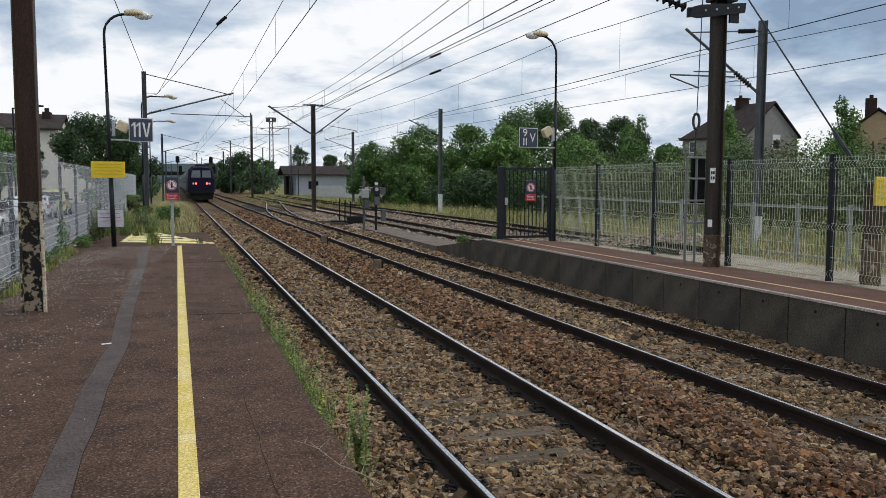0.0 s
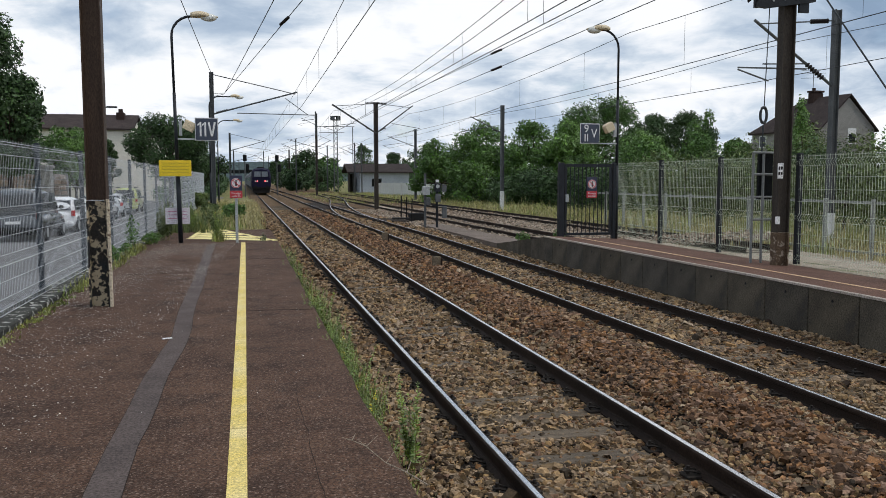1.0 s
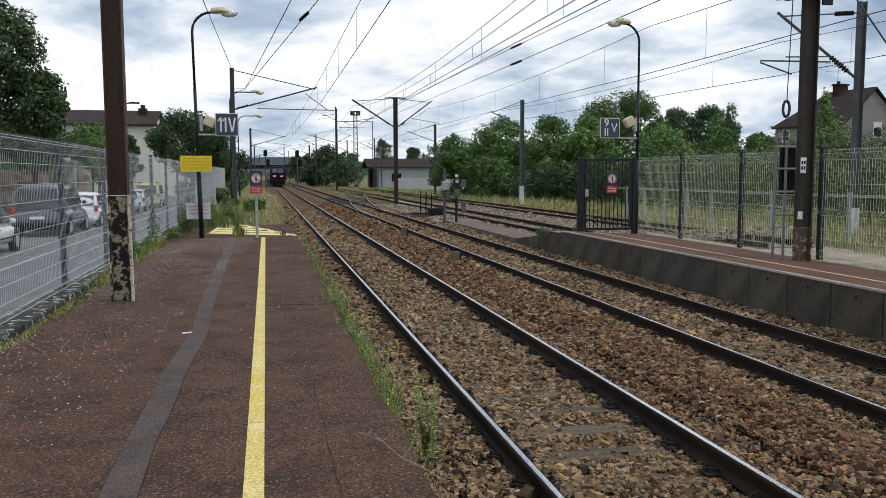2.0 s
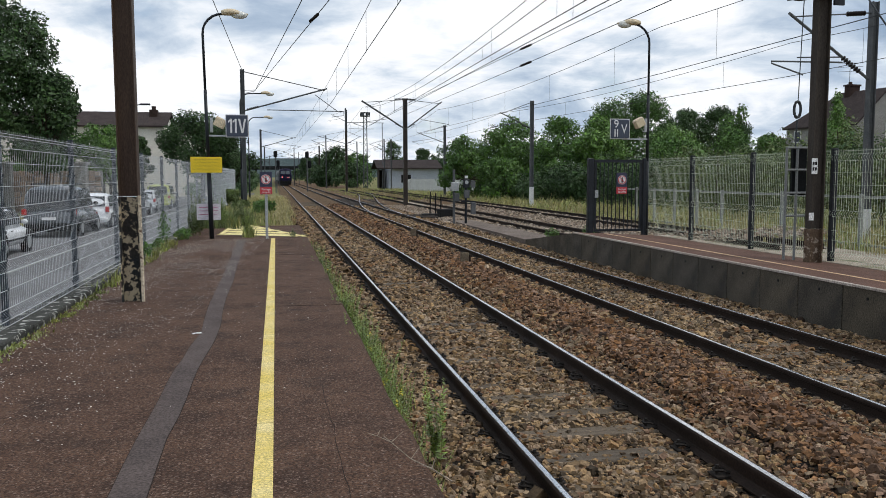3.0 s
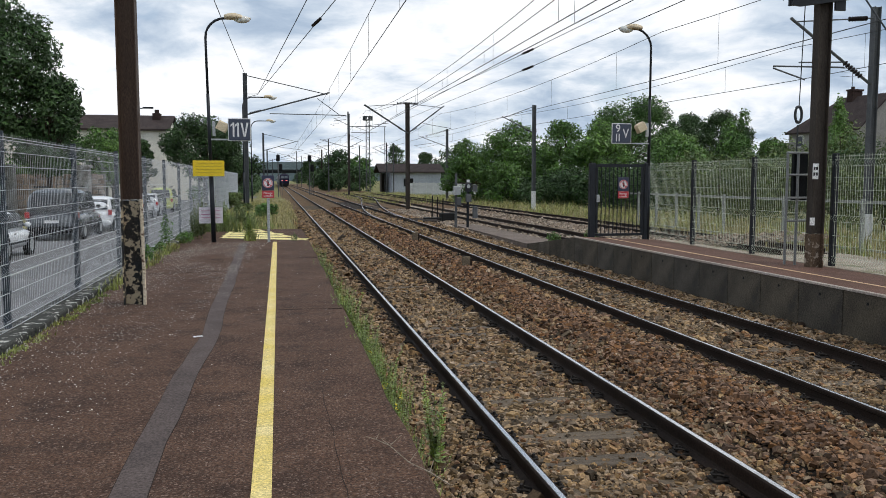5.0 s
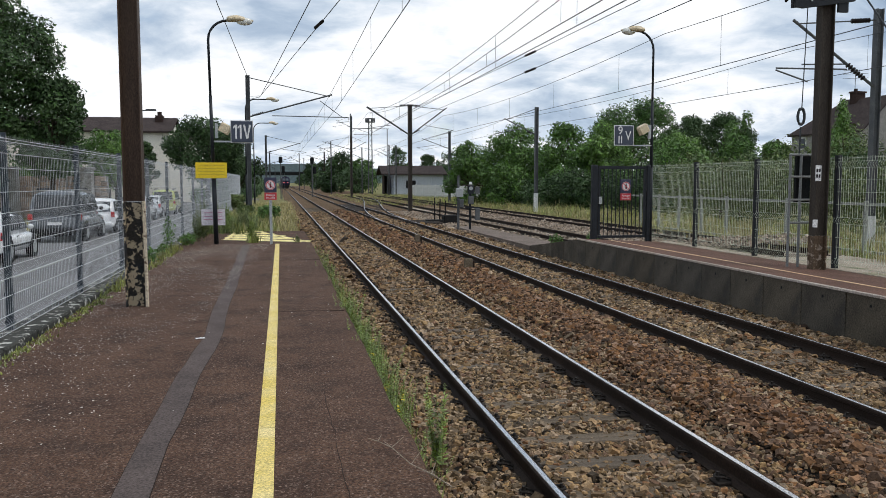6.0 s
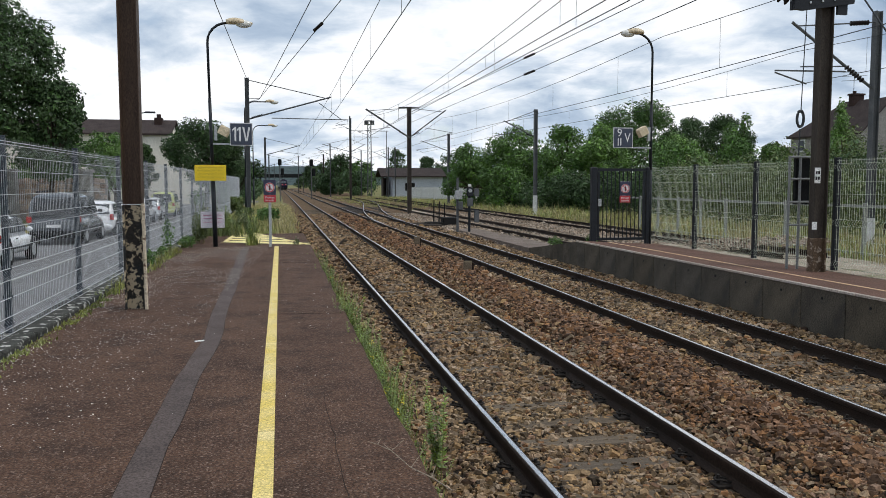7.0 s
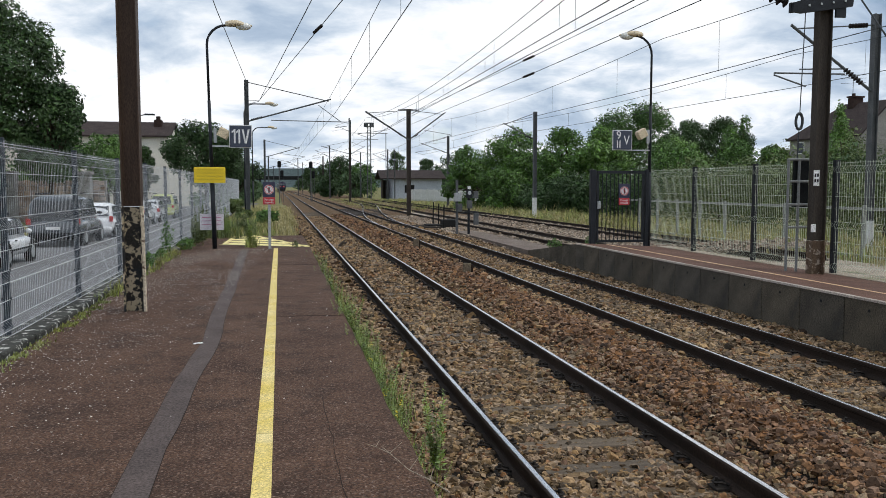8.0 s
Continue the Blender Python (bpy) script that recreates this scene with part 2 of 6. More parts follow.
M_RUSTBASE = surface("rusty_base_paint", (0.13, 0.09, 0.06), (0.09, 0.06, 0.04), scale=5, fine=60, rough=0.8, spots=((0.36, 0.3, 0.24), 9, 0.55, 0.62))
M_MAST = surface("weathered_mast", (0.06, 0.05, 0.042), (0.045, 0.037, 0.031), scale=2.5, fine=40, rough=0.7, streak=(4, 4, 0.6))
M_MASTGREY = surface("grey_mast", (0.11, 0.115, 0.12), (0.08, 0.085, 0.09), scale=2.5, fine=40, rough=0.6)
M_CABLE = surface("dark_cable", (0.06, 0.065, 0.07), (0.05, 0.055, 0.06), scale=5, rough=0.6, bump=0)
M_INSUL = surface("brown_insulator", (0.014, 0.011, 0.011), (0.02, 0.015, 0.014), scale=5, rough=0.55, bump=0, spec=0.12)
M_LAMPSHELL = surface("cream_lamp_shell", (0.62, 0.52, 0.36), (0.5, 0.4, 0.26), scale=5, fine=40, rough=0.5)
M_GLASSY = surface("lamp_diffuser", (0.7, 0.7, 0.66), (0.6, 0.6, 0.55), scale=5, rough=0.2, bump=0)
M_YSIGN = surface("yellow_enamel", (0.74, 0.53, 0.01), (0.7, 0.5, 0.012), scale=2, rough=0.45, bump=0.05)
M_YTEXT = surface("faded_yellow_ink", (0.53, 0.39, 0.015), (0.51, 0.38, 0.015), scale=3, rough=0.5, bump=0)
M_WHITE = surface("white_enamel", (0.72, 0.72, 0.72), (0.66, 0.66, 0.66), scale=4, rough=0.5, bump=0.05)
M_NAVY = surface("navy_enamel", (0.022, 0.026, 0.06), (0.028, 0.03, 0.065), scale=4, rough=0.4, bump=0)
M_SLATEBLUE = surface("slate_sign_blue", (0.035, 0.045, 0.075), (0.045, 0.055, 0.085), scale=4, rough=0.45, bump=0)
M_RED = surface("red_enamel", (0.5, 0.03, 0.045), (0.45, 0.03, 0.045), scale=4, rough=0.45, bump=0)
M_LILAC = surface("faded_notice", (0.68, 0.64, 0.68), (0.62, 0.58, 0.63), scale=9, rough=0.6, bump=0)
M_INK = surface("magenta_ink", (0.5, 0.12, 0.22), (0.4, 0.1, 0.25), scale=9, rough=0.6, bump=0)
M_GROUND = surface("dry_ground", (0.2, 0.18, 0.07), (0.115, 0.135, 0.042), scale=0.12, fine=8, rough=0.95, bump=1.0, relief=0.05, spots=((0.23, 0.2, 0.14), 1.3, 0.52, 0.66))
M_GRAVEL = surface("pale_gravel", (0.36, 0.31, 0.25), (0.27, 0.23, 0.18), scale=0.8, fine=24, rough=0.95, bump=1.0, relief=0.02, spots=((0.13, 0.14, 0.06), 1.1, 0.55, 0.68))
M_ROAD = surface("grey_road", (0.165, 0.165, 0.168), (0.13, 0.13, 0.133), scale=0.6, fine=60, rough=0.9, bump=0.4)
M_PAVED = surface("grey_paving", (0.17, 0.135, 0.113), (0.13, 0.104, 0.088), scale=1.5, fine=50, rough=0.9, bump=0.4)
M_LEAF = leaf_material("mid_green_leaf", (0.1, 0.2, 0.032), (0.062, 0.14, 0.024))
M_LEAFDARK = leaf_material("dark_green_leaf", (0.048, 0.095, 0.026), (0.032, 0.07, 0.02))
M_LEAFLIGHT = leaf_material("light_green_leaf", (0.14, 0.26, 0.045), (0.1, 0.2, 0.036))
M_OLIVE = leaf_material("olive_leaf", (0.125, 0.165, 0.046), (0.085, 0.122, 0.034))
M_WEED = leaf_material("bright_weed_leaf", (0.19, 0.27, 0.045), (0.13, 0.21, 0.034))
M_LEAFMID = leaf_material("deep_green_leaf", (0.075, 0.155, 0.03), (0.05, 0.115, 0.023))
M_STRAW = leaf_material("dry_grass", (0.4, 0.33, 0.15), (0.3, 0.27, 0.1))
M_GRASS = leaf_material("green_grass", (0.2, 0.26, 0.055), (0.26, 0.25, 0.065))
M_BARK = surface("bark", (0.07, 0.055, 0.04), (0.05, 0.04, 0.03), scale=5, fine=30, rough=0.95, bump=0.8)
M_PLASTER = surface("pale_render", (0.72, 0.69, 0.62), (0.66, 0.62, 0.55), scale=0.8, fine=30, rough=0.9)
M_STONEWALL = surface("grey_stone_wall", (0.29, 0.28, 0.265), (0.22, 0.215, 0.205), scale=2, fine=12, rough=0.95, bump=0.7)
M_TAN = surface("tan_render", (0.42, 0.31, 0.19), (0.37, 0.27, 0.17), scale=1, fine=30, rough=0.9)
M_ROOF = surface("brown_roof_tile", (0.043, 0.032, 0.03), (0.032, 0.025, 0.024), scale=1.2, fine=10, rough=0.85, bump=0.7, relief=0.02, piece=0.15)
M_BRICKDARK = surface("sooty_chimney_brick", (0.05, 0.03, 0.026), (0.035, 0.024, 0.021), scale=3, fine=20, rough=0.9)
M_WINDOW = surface("dark_window_glass", (0.02, 0.024, 0.03), (0.03, 0.034, 0.04), scale=1, rough=0.08, bump=0)
M_SHED = surface("grey_shed_render", (0.42, 0.45, 0.5), (0.36, 0.39, 0.44), scale=0.5, fine=10, rough=0.85)
M_CAR_WHITE = surface("white_car_paint", (0.74, 0.75, 0.77), (0.7, 0.71, 0.73), scale=1, rough=0.25, bump=0, coat=0.6)
M_CAR_DARK = surface("dark_grey_car_paint", (0.085, 0.095, 0.105), (0.075, 0.083, 0.092), scale=1, rough=0.25, bump=0, coat=0.6)
M_CAR_SILVER = surface("silver_car_paint", (0.5, 0.52, 0.54), (0.46, 0.48, 0.5), scale=1, rough=0.3, metal=0.3, bump=0, coat=0.5)
M_CAR_LIME = surface("yellow_green_car_paint", (0.5, 0.54, 0.18), (0.46, 0.5, 0.17), scale=1, rough=0.3, bump=0, coat=0.5)
M_TYRE = surface("tyre_rubber", (0.016, 0.016, 0.017), (0.022, 0.022, 0.022), scale=9, rough=0.85)
M_TAIL = surface("red_tail_lens", (0.45, 0.02, 0.02), (0.4, 0.02, 0.02), scale=4, rough=0.2, bump=0)
M_TRAIN = surface("deep_blue_train_paint", (0.012, 0.010, 0.034), (0.009, 0.008, 0.024), scale=1.2, fine=20, rough=0.5, bump=0, spec=0.12)
M_COACH = surface("grey_coach_paint", (0.1, 0.105, 0.13), (0.08, 0.085, 0.11), scale=1.2, rough=0.5, bump=0, spec=0.2)
M_UNDER = surface("sooty_underframe", (0.012, 0.012, 0.013), (0.018, 0.017, 0.016), scale=3, rough=0.8)
M_TAILGLOW = surface("red_tail_lamp", (0.6, 0.02, 0.05), (0.6, 0.02, 0.05), rough=0.3, bump=0, emit=(1.0, 0.09, 0.1, 5.0))
M_PALEGREY = surface("pale_concrete_fence", (0.29, 0.3, 0.28), (0.23, 0.24, 0.22), scale=3, fine=30, rough=0.85)
M_HILL = surface("far_hill", (0.055, 0.078, 0.08), (0.045, 0.065, 0.066), scale=0.02, fine=0.15, rough=1, bump=0)
M_BRIDGE = surface("dark_bridge_steel", (0.014, 0.016, 0.018), (0.02, 0.021, 0.023), scale=0.5, rough=0.8)
M_PETAL = surface("pale_petals", (0.75, 0.71, 0.66), (0.6, 0.56, 0.5), scale=9, rough=0.8, bump=0)
M_BLACK = surface("black_screen", (0.008, 0.009, 0.01), (0.011, 0.012, 0.013), scale=4, rough=0.6, bump=0, spec=0.1)
M_DARKMAST = surface("dark_brown_mast", (0.075, 0.062, 0.053), (0.055, 0.046, 0.04), scale=2.5, fine=40, rough=0.7)
M_WHITEWASH = surface("whitewashed_slab", (0.62, 0.62, 0.6), (0.52, 0.52, 0.5), scale=2, fine=20, rough=0.85)
M_TWIG = surface("dry_twig", (0.3, 0.25, 0.19), (0.22, 0.18, 0.14), scale=20, fine=60, rough=0.9)
M_CRACK = surface("dark_joint", (0.02, 0.015, 0.013), (0.03, 0.022, 0.018), scale=9, rough=0.95)
M_STONEPALE = surface("pale_ballast_stone", (0.3, 0.24, 0.18), (0.22, 0.16, 0.115), scale=0.5, fine=40, rough=0.85, bump=0.3, island=0.55)
M_BEDFAR = surface("distant_ballast", (0.13, 0.086, 0.048), (0.1, 0.062, 0.034), scale=1.2, fine=26, rough=0.95, bump=1.0, relief=0.04)


# ---- ground, ballast, platforms ----
def bend(y):
    """The line swings slightly to the left in the distance."""
    return -1.15e-5 * max(0.0, y) ** 2


def build_ground():
    g = Mesh()
    xs = [-3000, -400, -60, -2.9, 0.6, 7.9, 60, 400, 3000]
    ys = [-300, -20, 60, 200, 500, 4000]
    g.v = [(x, y, GROUND) for y in ys for x in xs]
    n = len(xs)
    g.f = [(j * n + i, j * n + i + 1, (j + 1) * n + i + 1, (j + 1) * n + i) for j in range(len(ys) - 1) for i in range(n - 1)]
    solid("ground", g, M_GROUND, "dry grassy earth spreading out beyond the railway", kind="structure")
    solid("road", Mesh().box(-11.5, -25, GROUND - 0.2, -2.95, 120, GROUND + 0.012), M_ROAD, "light grey asphalt car park behind the wire fence", kind="structure")
    solid("gravel_strip", Mesh().box(7.97, -25, GROUND - 0.2, 17.0, 75, BED - 0.01), M_GRAVEL, "pale gravel strip between siding tracks with weeds", kind="structure")
    p = Mesh().add([(7.95, 24.9, -0.7), (9.3, 24.9, -0.7), (9.4, 39, -0.7), (8.3, 39, -0.7), (7.95, 24.9, -0.47), (9.3, 24.9, -0.47), (9.4, 39, -0.56), (8.3, 39, -0.56)],
                   [(3, 2, 1, 0), (4, 5, 6, 7), (0, 1, 5, 4), (1, 2, 6, 5), (2, 3, 7, 6), (3, 0, 4, 7)])
    solid("paved_path", p, M_PAVED, "grey asphalt service path at the foot of the ramp", kind="structure")


def bed_height(x, y):
    """Ballast level: a shallow crest between the tracks, low beside the platforms."""
    h = BED - 0.02
    for c in (2.56, 6.08, 10.95, 15.6):
        if 0.75 < abs(x - c) < 2.2:
            h += 0.03
    if 3.75 < x < 4.9:
        h += 0.10 * math.sin(math.pi * (x - 3.75) / 1.15)
    if x < 1.5:
        h -= 0.05 * (1.5 - x)
    if x > 7.0 and y < 25:
        h += 0.05 * (x - 7.0)
    return h + 0.02 * noise.noise(Vector((x * 1.3, y * 1.3, 0)))


def build_bed(ys, material, label, cols=70):
    g = Mesh()
    xs = [0.5 + 0.25 * i for i in range(cols)]
    n = len(xs)
    for y in ys:
        for x in xs:
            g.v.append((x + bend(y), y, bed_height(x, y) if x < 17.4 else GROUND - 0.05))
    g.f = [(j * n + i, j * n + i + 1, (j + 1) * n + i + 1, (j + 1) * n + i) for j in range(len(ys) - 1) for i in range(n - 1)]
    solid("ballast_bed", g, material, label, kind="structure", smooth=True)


def build_stones():
    """Loose ballast stones, thick near the platform and thinner far away."""
    rng = np.random.default_rng(5)
    cube = np.array([(-1, -1, -1), (1, -1, -1), (1, 1, -1), (-1, 1, -1), (-1, -1, 1), (1, -1, 1), (1, 1, 1), (-1, 1, 1)], float)
    faces = np.array([(4, 5, 6, 7), (0, 1, 5, 4), (1, 2, 6, 5), (2, 3, 7, 6), (3, 0, 4, 7)])
    zones = ((0.86, 7.7, 4.2, 9.5, 1500, 0.0165), (0.86, 7.7, 9.5, 16.0, 950, 0.0195), (0.86, 7.7, 16.0, 30.0, 400, 0.0235),
             (0.86, 8.0, 30.0, 62.0, 95, 0.032), (8.0, 17.0, 22.0, 62.0, 45, 0.032), (0.86, 7.7, -8.0, 4.2, 130, 0.033))
    for x0, x1, y0, y1, dens, size in zones:
        n = int((x1 - x0) * (y1 - y0) * dens)
        x, y = rng.uniform(x0, x1, n), rng.uniform(y0, y1, n)
        keep = np.ones(n, bool)
        for c in (2.56, 6.08, 10.95):
            for s in (-0.7535, 0.7535):
                keep &= np.abs(x - c - s) > 0.085
            ph2 = np.abs((y - 0.3) % 0.6 - 0.3)
            on = (np.abs(x - c) < 1.28) & (ph2 < 0.115)
            keep &= ~(on & (rng.uniform(0, 1, n) < (0.45 if c < 3 else 0.3)))
        x, y = x[keep], y[keep]
        n = len(x)
        h = np.array([bed_height(a, b) for a, b in zip(x, y)])
        s = size * rng.lognormal(0, 0.32, n)
        # tapered, skewed blocks with flat facets, most of them lying rather flat
        k = 8
        v = np.repeat(cube[None], n, 0) * rng.uniform(0.88, 1.1, (n, k, 1))
        v[:, 4:, 0] = v[:, 4:, 0] * rng.uniform(0.35, 0.95, (n, 1)) + rng.uniform(-0.35, 0.35, (n, 1))
        v[:, 4:, 1] = v[:, 4:, 1] * rng.uniform(0.35, 0.95, (n, 1)) + rng.uniform(-0.35, 0.35, (n, 1))
        v *= (np.stack([rng.uniform(0.95, 1.65, n), rng.uniform(0.65, 1.1, n), rng.uniform(0.4, 0.8, n)], 1) * s[:, None])[:, None, :]
        az, tl, ta = rng.uniform(0, 2 * np.pi, n), rng.normal(0, 0.55, n), rng.uniform(0, 2 * np.pi, n)
        ca, sa = np.cos(az), np.sin(az)
        v = np.stack([v[:, :, 0] * ca[:, None] - v[:, :, 1] * sa[:, None], v[:, :, 0] * sa[:, None] + v[:, :, 1] * ca[:, None], v[:, :, 2]], 2)
        ax = np.stack([np.cos(ta), np.sin(ta), np.zeros(n)], 1)[:, None, :]
        ct, st = np.cos(tl)[:, None, None], np.sin(tl)[:, None, None]
        v = v * ct + np.cross(np.broadcast_to(ax, v.shape), v) * st + ax * (v * ax).sum(2, keepdims=True) * (1 - ct)
        lift = h + s * rng.uniform(0.0, 0.9, n)
        v += np.stack([x - 1.15e-5 * y * y, y, lift], 1)[:, None, :]
        f = (faces[None] + (np.arange(n) * k)[:, None, None]).reshape(-1, 4)
        data = bpy.data.meshes.new("ballast_stones")
        data.vertices.add(n * k)
        data.vertices.foreach_set("co", v.reshape(-1).astype(np.float32))
        data.loops.add(len(f) * 4)
        data.loops.foreach_set("vertex_index", f.reshape(-1).astype(np.int32))
        data.polygons.add(len(f))
        data.polygons.foreach_set("loop_start", np.arange(0, len(f) * 4, 4, dtype=np.int32))
        data.update(calc_edges=True)
        data.shade_flat()
        data.materials.append(M_STONEPALE if x0 > 7 else M_STONE)
        data.materials.append(M_STONERUST)
        rust = np.exp(-((x - 4.35) / 0.75) ** 2) * 0.85 + 0.12
        data.polygons.foreach_set("material_index", np.repeat((rng.uniform(0, 1, n) < (0 if x0 > 7 else rust)).astype(np.int32), 5))
        tagged(new("ballast_stones", data), "loose angular tan and brown ballast stones", "ballast", kind="stuff")


def rail_outline(c):
    return [(c - 0.07, RAIL - 0.172), (c + 0.07, RAIL - 0.172), (c + 0.07, RAIL - 0.158), (c + 0.016, RAIL - 0.135), (c + 0.0085, RAIL - 0.12), (c + 0.0085, RAIL - 0.055), (c + 0.036, RAIL - 0.04),
            (c + 0.036, RAIL - 0.012), (c + 0.028, RAIL - 0.002), (c - 0.028, RAIL - 0.002), (c - 0.036, RAIL - 0.012), (c - 0.036, RAIL - 0.04), (c - 0.0085, RAIL - 0.055), (c - 0.0085, RAIL - 0.12),
            (c - 0.016, RAIL - 0.135), (c - 0.07, RAIL - 0.158)]


def build_track(label, centre, y0, y1, near, polished=True, clips=True):
    tr = thing("railway_track", label, "track", "main line and siding tracks")
    for s in (-0.7535, 0.7535):
        r = part("rail", Mesh().extrude_y(rail_outline(centre + s), y0, y1, 60, bend), M_RAILSIDE, tr, "rusty brown steel rail")
        if polished:
            c, w = centre + s, (0.021 if centre < 4 else 0.015)
            part("rail_head", Mesh().extrude_y([(c - w, RAIL - 0.0035), (c + w, RAIL - 0.0035), (c + w - 0.004, RAIL + 0.001), (c - w + 0.004, RAIL + 0.001)], y0, y1, 60, bend), M_RAILTOP, r, "polished running surface")
    sl = None
    k0 = int(math.ceil(y0 / 0.6))
    rng = random.Random(int(centre * 10))
    for k in range(k0, near):
        y = k * 0.6
        at = pose(centre + rng.uniform(-0.03, 0.03), y, BED + rng.uniform(-0.012, 0.006), 0, 0, rng.uniform(-0.6, 0.6))
        if sl is None:
            sl = part("sleeper", Mesh().box(-1.3, -0.12, -0.14, 1.3, 0.12, 0.0, 0.012), M_SLEEPER, tr)
            sl.matrix_basis = at
        else:
            share(sl, tr, at)
    if clips:
        cl = None
        for k in range(max(k0, 0), min(near, 45)):
            for s in (-0.7535, 0.7535):
                for e in (-1, 1):
                    at = pose(centre + s + e * 0.105, k * 0.6, BED + 0.003, 0, 0, 0 if e > 0 else 180)
                    if cl is None:
                        m = Mesh().box(-0.045, -0.07, 0, 0.075, 0.07, 0.018, 0.004)
                        m.tube([(-0.05, -0.035, 0.03), (0.02, -0.04, 0.055), (0.06, -0.015, 0.05), (0.065, 0.015, 0.05), (0.02, 0.04, 0.055), (-0.05, 0.035, 0.03)], 0.011, 5)
                        m.tube([(0.035, 0, 0.015), (0.035, 0, 0.085)], 0.014, 6)
                        cl = part("rail_clip", m, M_CLIP, tr)
                        cl.matrix_basis = at
                    else:
                        share(cl, tr, at)
    return tr


def build_platform_left():
    rng = random.Random(3)
    p = thing("platform_near", "low platform paved in worn red-brown asphalt", "platform", kind="structure")
    m = Mesh()
    ys = [-12 + 0.25 * i for i in range(135)]
    edge = [0.80 + 0.035 * noise.noise(Vector((y * 0.9, 3, 0))) + 0.02 * noise.noise(Vector((y * 4, 1, 0))) for y in ys]
    rings = [[(-2.5, y, -0.7), (e, y, -0.7), (e + 0.01, y, -0.06), (e - 0.03, y, -0.004), (e - 0.3, y, 0.0), (-2.5, y, 0.0)] for y, e in zip(ys, edge)]
    m.loft(rings)
    part("platform_slab", m, M_ASPHALT, p)
    r = Mesh().loft([[(-2.5, 21.5, -0.7), (0.78, 21.5, -0.7), (0.78, 21.5, -0.004), (-2.5, 21.5, -0.004)], [(-2.5, 27.6, -0.75), (0.74, 27.6, -0.75), (0.74, 27.6, -0.02), (-2.5, 27.6, -0.02)]])
    part("end_ramp", r, M_ASPHALT, p, "asphalt ramp at the platform end")
    # trench repair strip, wandering slightly
    s = Mesh()
    rows = []
    for i in range(58):
        y = -5 + i * 0.46
        c = -0.775 - 0.1 * max(0.0, min(1.0, (y - 12.5) / 7.5)) + 0.06 * math.exp(-((y - 8.7) / 1.3) ** 2) + 0.015 * noise.noise(Vector((y * 1.1, 0, 4)))
        w = 0.092 + 0.014 * noise.noise(Vector((y * 3, 0, 9)))
        rows.append([(c - w, y, 0.004), (c + w, y, 0.004), (c + w, y, -0.01), (c - w, y, -0.01)])
    part("repair_strip", s.loft(rows), M_PATCH, p, "dark grey trench repair strip")
    rows = [[(q[0][0] - 0.004, q[0][1], 0.002), (q[1][0] + 0.004, q[0][1], 0.002), (q[1][0] + 0.004, q[0][1], -0.02), (q[0][0] - 0.004, q[0][1], -0.02)] for q in rows]
    part("strip_joint", Mesh().loft(rows), M_CRACK, p, "dark tar joint along the strip")
    # joints and cracks in the asphalt
    def crack(x0, y0, x1, y1, w):
        rows = []
        for i in range(21):
            u = i / 20
            x, y = x0 + (x1 - x0) * u, y0 + (y1 - y0) * u
            j = 0.02 * noise.noise(Vector((x * 5, y * 5, 2)))
            ww = w * (0.6 + 0.6 * abs(noise.noise(Vector((x * 9, y * 9, 7)))))
            dx, dy = (ww, 0) if abs(y1 - y0) > abs(x1 - x0) else (0, ww)
            x, y = (x + j, y) if dx else (x, y + j)
            rows.append([(x - dx, y - dy, 0.0025), (x + dx, y + dy, 0.0025), (x + dx, y + dy, -0.01), (x - dx, y - dy, -0.01)])
        part("asphalt_joint", Mesh().loft(rows), M_CRACK, p)
    for q in ((0.33, 3.2, 0.31, 6.2, 0.0025), (-0.05, 10.2, 0.76, 10.15, 0.003), (-0.05, 17.0, 0.77, 17.0, 0.005),
              (-2.4, 14.6, -1.0, 14.7, 0.004), (-0.88, 5.25, -0.68, 5.3, 0.004), (-0.87, 6.9, -0.67, 6.95, 0.004), (-0.85, 9.9, -0.66, 9.95, 0.004)):
        crack(*q)
    for y0, y1 in ((-8, 5.3), (5.31, 9.5), (9.51, 16.2), (16.21, 21.55)):
        part("yellow_line", Mesh().box(-0.16, y0, -0.004, -0.055, y1, 0.005), M_YELLOW, p, "worn yellow safety line")
    return p


def build_hatch():
    h = thing("ramp_hatching", "pale yellow warning stripes painted on the ramp", "road marking")
    def rz(y):
        return -0.004 - (y - 21.5) * (0.016 / 6.1) + 0.006
    def bar(xa, ya, xb, yb, w):
        d = Vector((xb - xa, yb - ya)).normalized()
        nx, ny = -d.y * w / 2, d.x * w / 2
        q = [(xa - nx, ya - ny), (xb - nx, yb - ny), (xb + nx, yb + ny), (xa + nx, ya + ny)]
        m = Mesh().loft([[(x, y, rz(y) - 0.004) for x, y in q], [(x, y, rz(y)) for x, y in q]])
        part("stripe", m, M_HATCH, h)
    for i in range(6):
        u = i / 5
        bar(-1.5 + 0.1 * u, 23.75 + 4.8 * u, 0.66 - 1.7 * u, 22.4 + 6.0 * u, 0.6)
    bar(-1.53, 23.5, -1.4, 28.7, 0.13)
    bar(0.72, 22.1, -1.1, 28.7, 0.13)
    return h


def fall(x):
    """Surface of the far platform, draining away from the track."""
    return 0.1 - 0.053 * (x - 7.75)


